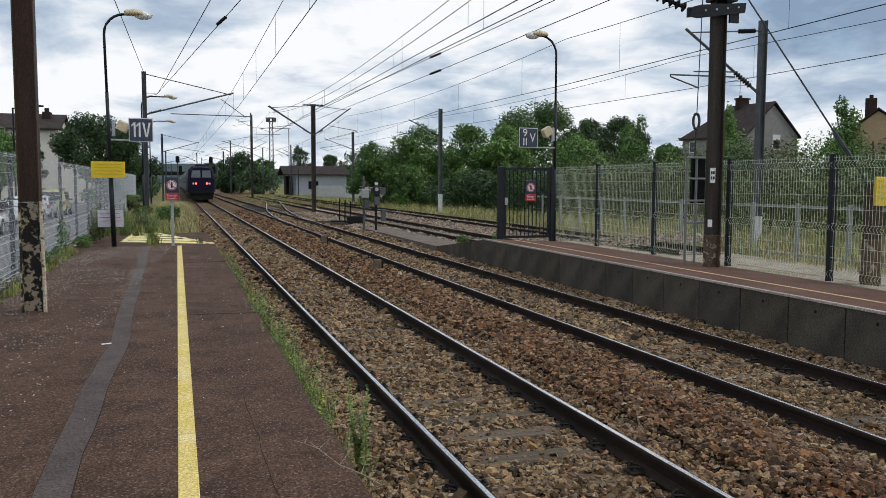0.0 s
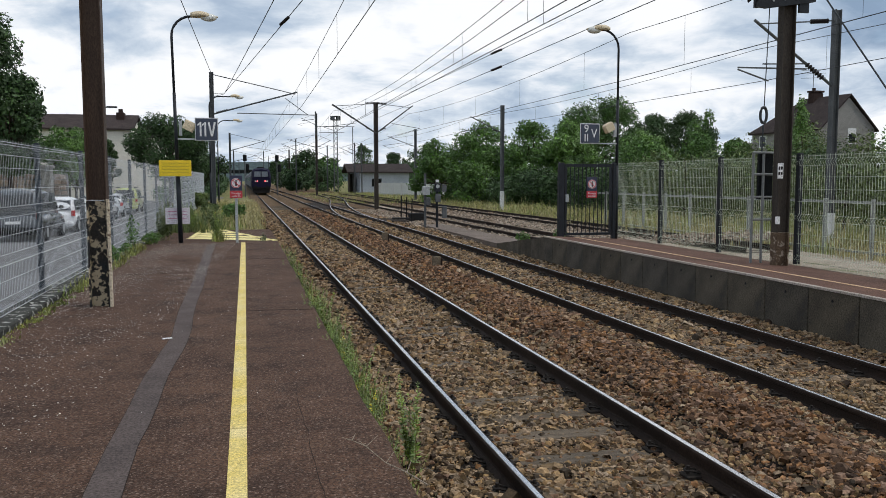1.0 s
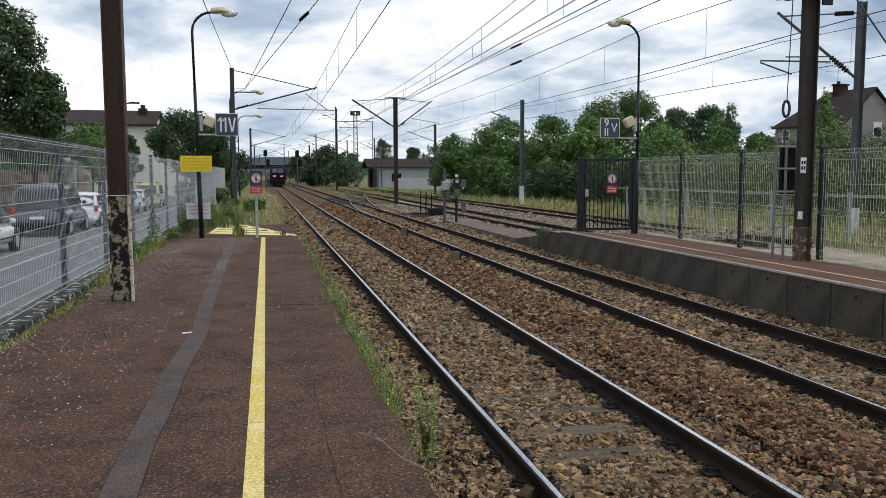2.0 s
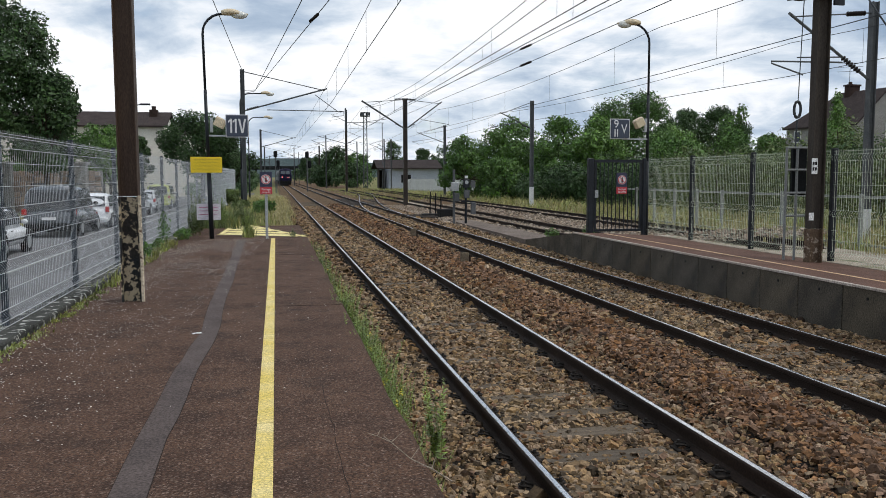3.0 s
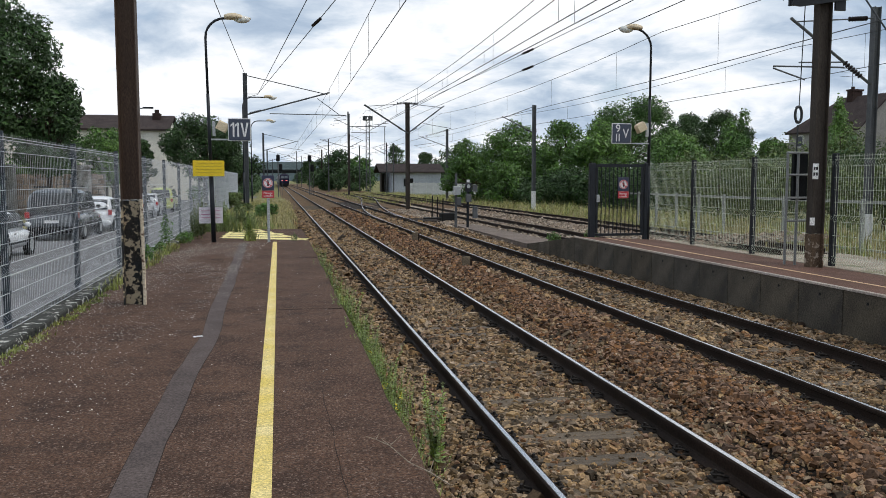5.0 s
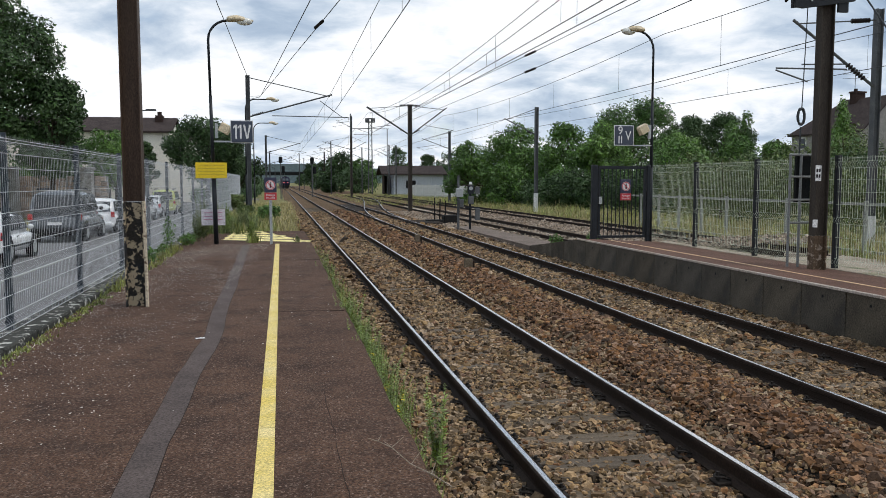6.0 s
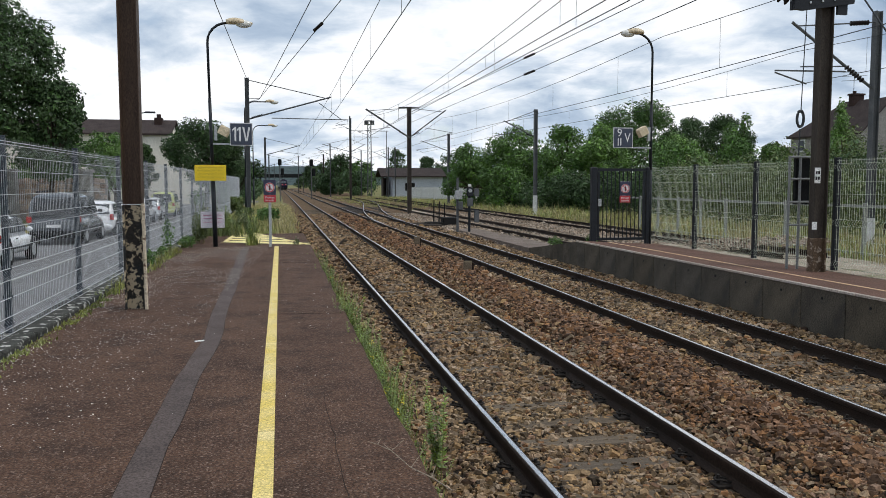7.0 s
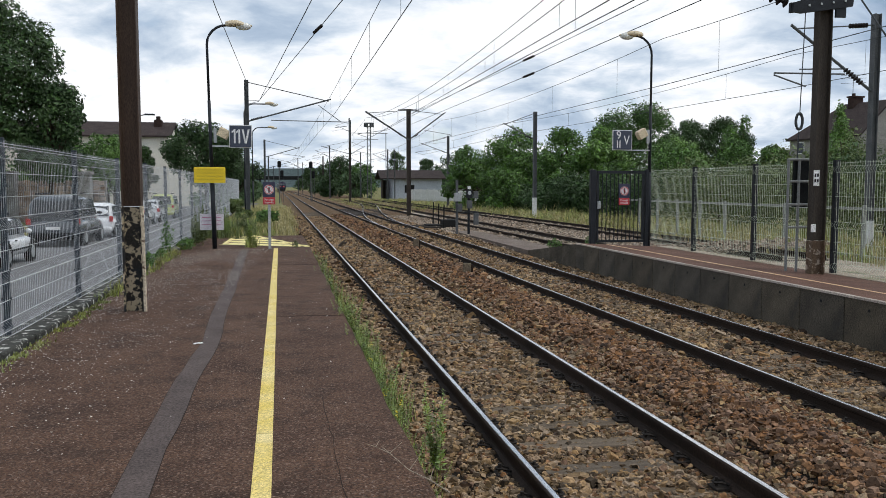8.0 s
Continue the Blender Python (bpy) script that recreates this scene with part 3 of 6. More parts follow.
def build_platform_right():
    p = thing("platform_far", "far platform of concrete panels topped with red-brown asphalt", "platform", kind="structure")
    part("platform_slab", Mesh().loft([[(7.955, y, -0.7), (10.45, y, -0.7), (10.45, y, fall(10.45)), (7.81, y, fall(7.81)), (7.81, y, 0.07), (7.955, y, 0.07)] for y in (-16, 20.6)]), M_ASPHALTRED, p)
    part("end_ramp", Mesh().loft([[(7.98, 20.6, -0.7), (10.0, 20.6, -0.7), (10.0, 20.6, fall(10.0) - 0.002), (7.98, 20.6, fall(7.98) - 0.002)], [(7.98, 24.9, -0.7), (9.3, 24.9, -0.7), (9.3, 24.9, -0.42), (7.98, 24.9, -0.42)]]), M_ASPHALTRED, p)
    part("pale_line", Mesh().extrude_y([(8.57, fall(8.57) - 0.004), (8.645, fall(8.645) - 0.004), (8.645, fall(8.645) + 0.004), (8.57, fall(8.57) + 0.004)], -16, 20.5), M_LINE, p, "pale orange-white safety line")
    panel = part("wall_panel", Mesh().box(0.0, 0.008, -0.72, 0.20, 0.992, 0.068, 0.008), M_CONC, p)
    first = True
    part("end_panel", Mesh().box(7.75, 20.008, -0.72, 7.95, 20.6, 0.068, 0.008), M_CONC, p)
    for k in range(36):
        at = pose(7.75, 20.0 - (k + 1), 0)
        if first:
            panel.matrix_basis, first = at, False
        else:
            share(panel, p, at)
    part("joint_backing", Mesh().box(7.80, -16, -0.72, 7.95, 20.6, 0.066), M_UNDER, p)
    cop = part("coping", Mesh().box(-0.012, 0.004, -0.03, 0.05, 1.196, 0.005, 0.006), M_COPING, p, "pale concrete edge slab")
    for k in range(31):
        at = pose(7.74, 20.6 - 1.2 * (k + 1), 0.1)
        if k == 0:
            cop.matrix_basis = at
        else:
            share(cop, p, at)
    hole = part("lifting_hole", Mesh().tube([(-0.004, 0, 0), (0.02, 0, 0)], 0.022, 8), M_BLACK, p)
    for k in range(31):
        at = pose(7.75, 20.0 - k - 0.5, -0.06)
        if k == 0:
            hole.matrix_basis = at
        else:
            share(hole, p, at)
    # end of the wall, stepping down with the ramp
    for k in range(4):
        ya, yb = 20.61 + k * 1.07, 20.6 + (k + 1) * 1.07 - 0.01
        za, zb = 0.07 - 0.49 * k / 4, 0.07 - 0.49 * (k + 1) / 4
        part("ramp_wall_panel", Mesh().loft([[(7.75, y, -0.72), (7.975, y, -0.72), (7.975, y, z), (7.75, y, z)] for y, z in ((ya, za), (yb, zb))]), M_CONC, p)
    return p


build_ground()
build_bed([-9 + 0.5 * i for i in range(47)], M_BEDSHADE, "near-black brown bed, coloured as the shade between the loose ballast stones", 31)
build_bed([14 + 0.5 * i for i in range(95)], M_BEDFAR, "brown bed under thinner ballast", 31)
build_bed([61 + 4 * i for i in range(25)] + [161 + 30 * i for i in range(12)], M_BEDFAR, "brown and tan ballast far along the tracks")
build_stones()
build_track("main line track with polished rails on wooden sleepers", 2.56, -9, 460, 120)
build_track("second main line track on wooden sleepers in brown ballast", 6.08, -9, 460, 120)
build_track("siding track with dull rails in pale gravel", 10.95, 22, 130, 100, polished=False, clips=False)
build_track("outer siding track with rusty rails in weeds", 15.6, 22, 130, 90, polished=False, clips=False)
build_platform_left()
build_hatch()
build_platform_right()


# ---- fences ----
def mesh_panel(width, height, pitch, folds, singles, r):
    """A welded wire panel along +y from 0 to width, with V folds pressed into it."""
    m = Mesh()
    prof = [(0.0, 0.03)]
    for f in folds:
        prof += [(0.0, f - 0.06), (0.05, f), (0.0, f + 0.06)]
    prof.append((0.0, height))
    n = int(width / pitch)
    for i in range(n + 1):
        y = 0.02 + i * (width - 0.04) / n
        m.loft([[(x - r, y - r, z), (x + r, y - r, z), (x, y + r, z)] for x, z in prof])
    for f in sorted([0.08, height - 0.03] + [z for f in folds for z in (f - 0.06, f + 0.06)] + list(singles)):
        m.box(r, 0, f - 0.0027, r + 0.005, width, f + 0.0027)
    return m


def build_fence(name, label, x, posts, height, pitch, folds, singles, r, wire, post, post_w, flip, base=0.0):
    fence = thing(name, label, "fence", "railway boundary fences")
    pan = pst = None
    span = posts[1] - posts[0]
    for i, y in enumerate(posts):
        at = pose(x, y, base)
        if pst is None:
            m = Mesh().box(-post_w / 2, -post_w * 0.42, -0.5, post_w / 2, post_w * 0.42, height + 0.03, 0.006)
            for k in range(7):
                m.box(-post_w / 2 - 0.012, -0.02, 0.15 + k * 0.29, post_w / 2 + 0.012, 0.02, 0.18 + k * 0.29)
            pst = part("post", m, post, fence)
            pst.matrix_basis = at
        else:
            share(pst, fence, at)
        if i == len(posts) - 1:
            break
        at = pose(x + 0.035 * flip, y, base) @ Matrix.Diagonal((flip, 1, 1, 1))
        if pan is None:
            pan = part("wire_panel", mesh_panel(span, height, pitch, folds, singles, r), wire, fence)
            pan.matrix_basis = at
            tagged(pan, "welded wire mesh", kind="stuff")
        else:
            tagged(share(pan, fence, at), "welded wire mesh", kind="stuff")
    return fence


build_fence("wire_fence", "grey galvanised wire mesh fence along the car park", -2.75, [-3.08 + 3.02 * i for i in range(21)], 2.07, 0.068, (0.2, 0.69, 1.23, 1.95), (0.45, 0.96, 1.5, 1.74), 0.0013, M_GALVWIRE, M_POSTGREY, 0.065, 1)
build_fence("mesh_fence", "tall pale mesh fence with dark posts on the far platform", 10.2, [21.47 - 2.65 * i for i in range(13)][::-1], 2.1, 0.066, (0.14, 0.92, 1.95), (0.42, 0.6, 1.22, 1.45, 1.68), 0.0026, M_WIRE, M_DARKSTEEL, 0.1, -1, -0.03)
solid("fence_footing", Mesh().box(10.06, -10, -0.06, 10.42, 20.58, -0.012), M_GRAVEL, "pale rubble strip at the foot of the mesh fence", kind="structure")
kerb = thing("kerb", "dark lichen-spotted concrete kerb under the wire fence", "kerb", kind="structure")
for k in range(30):
    part("kerb_stone", Mesh().box(-2.86, -4 + k * 1.0 + 0.006, -0.75, -2.49 + 0.008 * math.sin(k * 2.1), -4 + k + 0.994, 0.075 + 0.006 * math.sin(k * 1.7), 0.02), M_KERB, kerb)


# ---- masts and lamps ----
def h_section(m, x, y, z0, z1, w, d, t=0.014):
    a, b, k = w / 2, d / 2, t / 2
    o = [(-a, -b), (-a + t, -b), (-a + t, -k), (a - t, -k), (a - t, -b), (a, -b), (a, b), (a - t, b), (a - t, k), (-a + t, k), (-a + t, b), (-a, b)]
    return m.loft([[(x + p, y + q, z) for p, q in o] for z in (z0, z1)])


def insulator(m, a, b, r=0.07, n=6):
    a, b = Vector(a), Vector(b)
    d = (b - a).normalized()
    u = d.cross(Vector((0, 1, 0)) if abs(d.y) < 0.9 else Vector((1, 0, 0))).normalized()
    w = u.cross(d)
    rings = []
    for i in range(n):
        for f, k in ((0.05, 0.35), (0.3, 1.0), (0.5, 0.9), (0.75, 0.35)):
            c = a.lerp(b, (i + f) / n)
            rings.append([c + (u * math.cos(j * math.pi / 5) + w * math.sin(j * math.pi / 5)) * r * k for j in range(10)])
    return m.loft(rings)


M_CREAM = surface("chipped_cream_paint", (0.55, 0.47, 0.36), (0.45, 0.38, 0.28), scale=6, fine=40, rough=0.7, spots=((0.1, 0.06, 0.04), 18, 0.56, 0.62))


def near_mast():
    o = thing("catenary_mast", "brown steel mast with peeling black paint at its base", "mast", "catenary masts")
    b = h_section(Mesh(), -1.845, 11.05, 1.35, 7.6, 0.235, 0.2)
    part("shaft", b, M_BROWN, o)
    f = h_section(Mesh(), -1.845, 11.05, -0.3, 1.345, 0.243, 0.208, 0.02)
    part("painted_base", f, M_PEEL, o, "peeling black and cream paint")
    part("conduit", Mesh().tube([(-1.70, 10.92, -0.05), (-1.71, 10.92, 1.36)], 0.022, 6), M_CREAM, o, "chipped cream conduit pipe")
    return o


def far_mast():
    o = thing("catenary_mast", "weathered brown mast with crossbeam beside the far platform", "mast", "catenary masts")
    x, y = 9.66, 13.3
    part("shaft", h_section(Mesh(), x, y, 0.62, 7.4, 0.26, 0.17, 0.02), M_MAST, o)
    part("painted_base", h_section(Mesh(), x, y, -0.3, 0.615, 0.268, 0.178, 0.024), M_RUSTBASE, o, "flaking tan base")
    beam = part("crossbeam", Mesh().loft([[(x + dx, yy, zz) for dx, zz in ((-0.72, 4.68), (-0.55, 4.66), (0.46, 4.82), (0.48, 5.0), (-0.52, 4.9), (-0.72, 4.84))] for yy in (y - 0.17, y - 0.105)]), M_DARKSTEEL, o)
    part("back_plate", Mesh().loft([[(x + dx, yy, zz) for dx, zz in ((-0.6, 4.72), (0.46, 4.84), (0.48, 5.0), (-0.6, 4.9))] for yy in (y + 0.105, y + 0.16)]), M_DARKSTEEL, beam)
    part("tie_plate", Mesh().box(x - 0.2, y - 0.17, 5.02, x + 0.3, y + 0.16, 5.1, 0.02).box(x + 0.14, y - 0.15, 4.62, x + 0.34, y - 0.105, 4.8), M_DARKSTEEL, beam)
    for k in range(4):
        part("bolt", Mesh().tube([(x - 0.42 + 0.24 * k, y - 0.185, 4.8 + 0.035 * k), (x - 0.42 + 0.24 * k, y - 0.17, 4.8 + 0.035 * k)], 0.022, 6), M_GALV, beam)
    part("insulator", insulator(Mesh(), (x - 0.72, y, 4.86), (x - 1.2, y + 0.3, 5.12), 0.1, 5), M_INSUL, o)
    part("number_plate", Mesh().box(x - 0.18, y - 0.125, 1.62, x - 0.06, y - 0.115, 1.9, 0.004), M_WHITE, o, "white plate with dark marks")
    for k in range(4):
        part("dark_bar", Mesh().box(x - 0.165 + 0.05 * (k % 2), y - 0.128, 1.68 + 0.1 * (k // 2), x - 0.13 + 0.05 * (k % 2), y - 0.1255, 1.74 + 0.1 * (k // 2)), M_BLACK, o)
    part("small_plate", Mesh().box(x - 0.2, y - 0.125, 0.78, x - 0.1, y - 0.115, 0.92, 0.004), M_WHITE, o)
    return o


def line_mast(x, y, base, top, arm, label, mat, w=0.22, white=0.0, lift=0.0, level=None):
    """A mast with one or two cantilevers; arm: list of x reaches."""
    o = thing("catenary_mast", label, "mast", "catenary masts")
    part("shaft", h_section(Mesh(), x, y, base + white, top, w, w, 0.02), mat, o)
    if white:
        part("white_base", h_section(Mesh(), x, y, base, base + white, w + 0.02, w + 0.02, 0.03), M_WHITE, o, "white painted base")
    for a in arm:
        s = 1 if a > x else -1
        part("tie_rod", Mesh().tube([(x, y, top - 0.1), (a, y, top - 0.95 + lift)], 0.022, 5), M_MASTGREY, o)
        part("strut", Mesh().tube([(x, y, top - 2.0 - lift * 0.5), (a + s * 0.1, y, top - 0.85 + lift)], 0.04, 6), M_MASTGREY, o)
        part("insulator", insulator(Mesh(), (x + s * 0.2, y, top - 1.92 - lift * 0.38), (x + s * 0.75, y, top - 1.76 - lift * 0.2), 0.06), M_INSUL, o)
        if lift:
            part("insulator", insulator(Mesh(), (x + s * 0.16, y, top - 0.05), (x + s * 0.8, y, top - 0.08), 0.075), M_INSUL, o)
            part("strut", Mesh().tube([(x, y - 0.25, top - 2.0 - lift * 0.5), (a + s * 0.1, y - 0.45, top - 0.85 + lift)], 0.04, 6), M_MASTGREY, o)
        if level:
            part("registration_arm", Mesh().tube([(x + 1.15, y, level + 0.03), (a + 0.9, y, level)], 0.022, 5).tube([(a + 0.9, y, level), (a + 0.9, y, level - 0.2), (a + 0.3, y, level - 0.28)], 0.014, 5).tube([(a - 0.5, y, top - 1.15), (a + 0.6, y, level)], 0.018, 5), M_MASTGREY, o)
            continue
        part("registration_arm", Mesh().tube([(x + (a - x) * 0.45, y, top - 1.55), (a + s * 0.7, y, top - 1.9)], 0.02, 5).tube([(a + s * 0.7, y, top - 1.9), (a - s * 0.1, y, top - 2.15)], 0.015, 5), M_MASTGREY, o)
    return o


def lamp_post(x, y, top, reach, label):
    o = thing("street_lamp", label, "lamp post", "platform lamps")
    s = 1 if reach > 0 else -1
    a = abs(reach)
    part("pole", Mesh().tube([(x, y, -0.1), (x, y, 2.0)], 0.06, 10, 0.055).tube([(x, y, 2.0), (x, y, top - 1.9)], 0.045, 10, 0.04), M_DARKSTEEL, o, smooth=True)
    r = 0.5
    pts = [(x, y, top - 1.9), (x, y, top - r)] + [(x + s * r * (1 - math.cos(i * math.pi / 12)), y, top - r + r * math.sin(i * math.pi / 12)) for i in range(1, 7)] + [(x + s * a, y, top)]
    part("arm", Mesh().tube(pts, 0.032, 8), M_DARKSTEEL, o, smooth=True)
    h = Mesh()
    rings = []
    for i in range(9):
        u = i / 8
        wdt = 0.05 + 0.11 * math.sin(math.pi * min(1, u * 1.15 + 0.12)) ** 0.7 if u < 0.98 else 0.02
        hgt = wdt * 0.85
        cx = x + s * (a - 0.02 + 0.66 * u)
        rings.append([(cx, y + wdt * math.cos(k * math.pi / 5), top + 0.0 + hgt * math.sin(k * math.pi / 5)) for k in range(6)] + [(cx, y - wdt * 0.7, top - 0.02), (cx, y + wdt * 0.7, top - 0.02)])
    part("lamp_head", h.loft(rings), M_LAMPSHELL, o, "cream lamp housing", True)
    part("diffuser", Mesh().ball((x + s * (a + 0.42), y, top - 0.02), 0.2, 10, 6, (1.05, 0.5, 0.5)), M_GLASSY, o, "clear bowl", True)
    return o


def floodlight(x, y, z, s):
    o = thing("floodlight", "cream floodlight on a lamp post", "floodlight", "platform lamps")
    part("housing", Mesh().box(-0.13, -0.1, -0.12, 0.15, 0.1, 0.12, 0.03).moved(pose(x + s * 0.27, y, z, 0, s * 28, 0)), M_LAMPSHELL, o)
    part("bracket", Mesh().box(x + s * 0.03, y - 0.03, z - 0.25, x + s * 0.1, y + 0.03, z + 0.12), M_GALV, o)
    return o


def text_on(name, body, size, x, y, z, mat, parent, label, stretch=1.0, slant=0.0):
    c = bpy.data.curves.new(name, "FONT")
    c.body, c.size, c.extrude, c.shear, c.align_x, c.align_y = body, size, 0.002, slant, "CENTER", "CENTER"
    c.materials.append(mat)
    tmp = new(name, c)
    me = bpy.data.meshes.new_from_object(tmp.evaluated_get(bpy.context.evaluated_depsgraph_get()))
    bpy.data.objects.remove(tmp)
    me.materials.clear()
    me.materials.append(mat)
    o = new(name, me)
    o.parent = parent
    o.matrix_basis = pose(x, y, z, 90, 0, 0) @ Matrix.Diagonal((stretch, 1, 1, 1))
    return tagged(o, label)


def sign_11v():
    o = thing("track_sign", "slate blue square sign reading 11V on the lamp post", "sign", "track limit signs")
    y = 21.70
    part("plate", Mesh().box(-1.22, y, 2.62, -0.69, y + 0.02, 3.16, 0.004), M_SLATEBLUE, o)
    part("border", Mesh().box(-1.24, y + 0.021, 2.6, -0.67, y + 0.035, 3.18), M_WHITE, o, "white edge")
    for cx in (-1.1, -0.985):
        part("figure_one", Mesh().box(cx - 0.022, y - 0.005, 2.71, cx + 0.022, y - 0.001, 3.07).loft([[(cx - 0.075, yy, 2.965), (cx - 0.023, yy, 3.005), (cx - 0.023, yy, 3.065), (cx - 0.075, yy, 3.01)] for yy in (y - 0.001, y - 0.005)]), M_WHITE, o, "white figure 1")
    part("letter_v", Mesh().loft([[(px, yy, pz) for px, pz in ((-0.925, 3.07), (-0.875, 3.07), (-0.825, 2.79), (-0.775, 3.07), (-0.725, 3.07), (-0.8, 2.71), (-0.85, 2.71))] for yy in (y - 0.001, y - 0.005)]), M_WHITE, o, "white letter V")
    part("bracket", Mesh().box(-1.66, y + 0.036, 2.62, -1.2, y + 0.06, 2.66), M_GALV, o)
    return o


def sign_9v():
    o = thing("track_sign", "slate blue square sign reading 9, II and V", "sign", "track limit signs")
    y = 21.1
    part("plate", Mesh().box(8.99, y, 2.62, 9.52, y + 0.02, 3.13, 0.004), M_SLATEBLUE, o)
    part("border", Mesh().box(8.97, y + 0.021, 2.6, 9.54, y + 0.035, 3.15), M_WHITE, o, "white edge")
    text_on("lettering", "9", 0.3, 9.14, y - 0.003, 3.0, M_WHITE, o, "white figure 9")
    text_on("lettering", "II", 0.3, 9.14, y - 0.003, 2.75, M_WHITE, o, "white figure II")
    text_on("lettering", "V", 0.36, 9.37, y - 0.003, 2.86, M_WHITE, o, "white letter V", 0.8)
    part("bracket", Mesh().box(9.3, y + 0.036, 2.59, 10.08, y + 0.06, 2.62), M_GALV, o)
    return o


def no_entry_sign(x, y, z, label, post):
    """Navy plate with a crossed-out ring over a red plate; z is the top."""
    o = thing("prohibition_sign", label, "sign", "passage forbidden signs")
    w = 0.155
    part("plate", Mesh().box(x - w, y, z - 0.385, x + w, y + 0.012, z, 0.004), M_NAVY, o)
    part("red_plate", Mesh().box(x - w, y, z - 0.575, x + w, y + 0.012, z - 0.39, 0.004), M_RED, o)
    part("disc", Mesh().loft([[(x + 0.125 * math.cos(a), yy, z - 0.195 + 0.125 * math.sin(a)) for a in [2 * math.pi * i / 28 for i in range(28)]] for yy in (y - 0.002, y - 0.006)]), M_WHITE, o)
    ring = Mesh()
    rows = []
    for i in range(29):
        a = 2 * math.pi * i / 28
        rows.append([(x + r * math.cos(a), yy, z - 0.195 + r * math.sin(a)) for r, yy in ((0.098, y - 0.0065), (0.118, y - 0.0065), (0.118, y - 0.009), (0.098, y - 0.009))])
    part("ring", ring.loft(rows), M_RED, o)
    part("walking_mark", Mesh().box(x - 0.018, y - 0.0095, z - 0.27, x + 0.022, y - 0.0065, z - 0.15).box(x - 0.012, y - 0.0095, z - 0.145, x + 0.018, y - 0.0065, z - 0.115), M_BLACK, o)
    part("bar", Mesh().box(-0.1, -0.003, -0.009, 0.1, 0, 0.009).moved(pose(x, y - 0.0098, z - 0.195, 0, 45, 0)), M_RED, o)
    text_on("lettering", "Passage", 0.075, x, y - 0.002, z - 0.45, M_WHITE, o, "white word Passage")
    text_on("lettering", "interdit", 0.075, x, y - 0.002, z - 0.525, M_WHITE, o, "white word interdit")
    if post:
        part("post", Mesh().box(x - 0.035, y + 0.014, -0.3, x + 0.035, y + 0.06, z - 0.1, 0.006), M_GALV, o)
    else:
        part("clamp", Mesh().box(x - 0.03, y + 0.0125, z - 0.45, x + 0.03, y + 0.13, z - 0.12), M_GALV, o)
    return o


def yellow_sign(x, y, z, w, h, label):
    o = thing("yellow_sign", label, "sign", "yellow notices")
    part("plate", Mesh().box(x - w / 2, -0.02, z - h, x + w / 2, 0.02, z, 0.012).moved(pose(0, y, 0)), M_YSIGN, o)
    for k in range(4):
        part("faded_line", Mesh().box(x - w * 0.4, y - 0.0225, z - 0.08 - k * h * 0.2, x + w * 0.42, y - 0.0205, z - 0.06 - k * h * 0.2), M_YTEXT, o)
    return o


def build_gate():
    o = thing("metal_gate", "dark grey steel bar gate closing the platform end", "gate")
    y = 21.2
    part("gate_post", Mesh().box(8.37, y - 0.07, -0.2, 8.53, y + 0.07, 2.07, 0.01), M_DARKSTEEL, o)
    part("gate_post", Mesh().box(9.98, y - 0.06, -0.2, 10.08, y + 0.06, 2.07, 0.01), M_DARKSTEEL, o)
    f = Mesh().box(8.56, y - 0.03, 1.96, 9.96, y + 0.03, 2.04).box(8.56, y - 0.03, 0.06, 9.96, y + 0.03, 0.13).box(8.56, y - 0.03, 0.135, 8.62, y + 0.03, 1.955).box(9.9, y - 0.03, 0.135, 9.96, y + 0.03, 1.955)
    part("frame", f, M_DARKSTEEL, o)
    for i in range(10):
        x = 8.73 + i * 0.118
        part("bar", Mesh().tube([(x, y, 0.1), (x, y, 1.98)], 0.014, 6), M_DARKSTEEL, o)
    part("latch", Mesh().box(8.57, y - 0.06, 1.0, 8.66, y - 0.031, 1.2), M_GALV, o)
    return o


def build_screen():
    """Grey tube cage with a dark panel beside the far mast."""
    o = thing("equipment_cage", "grey tubular cage around a black panel at the mast", "cage")
    y = 13.72
    for a in (9.34, 9.56, 10.06):
        part("upright", Mesh().tube([(a, y, -0.04), (a, y, 2.12)], 0.025, 8), M_CAGE, o)
    for z in (2.11, 1.7, 1.27, 0.84):
        part("crossbar", Mesh().tube([(9.32, y, z), (10.08, y, z)], 0.022, 8), M_CAGE, o)
    part("panel", Mesh().box(9.5, y + 0.04, 1.22, 9.8, y + 0.12, 2.1, 0.01), M_BLACK, o)
    return o


near_mast()
far_mast()
line_mast(-1.5, 41, -0.7, 6.75, [2.45], "grey lattice-like mast carrying the near track wires", M_MASTGREY, 0.2, level=4.8)
line_mast(9.57, 61, -0.7, 7.4, [6.4, 12.2], "dark mast with two cantilevers between the tracks", M_DARKMAST, 0.3, 0.0, 0.6)
line_mast(18.2, 57, -0.7, 7.0, [15.9], "grey siding mast with white painted base", M_MASTGREY, 0.24, 1.5)
line_mast(20.5, 25.4, -0.7, 7.6, [], "grey siding mast with a cantilever arm", M_MASTGREY, 0.24, 1.1)
line_mast(10.3, 122, -0.7, 8.4, [6.2, 12.4], "distant mast with two cantilevers", M_DARKMAST, 0.3)
line_mast(-1.6, 95, -0.7, 6.9, [2.2], "distant grey catenary mast by the platform", M_MASTGREY, 0.22)
line_mast(-1.9, 150, -0.7, 6.9, [2.0], "distant grey catenary mast by the platform", M_MASTGREY, 0.22)
line_mast(9.6, 185, -0.7, 8.4, [5.8], "distant mast with cantilever", M_MAST, 0.3)
line_mast(19.0, 92, -0.7, 7.4, [15.9], "distant grey siding catenary mast", M_MASTGREY, 0.26)
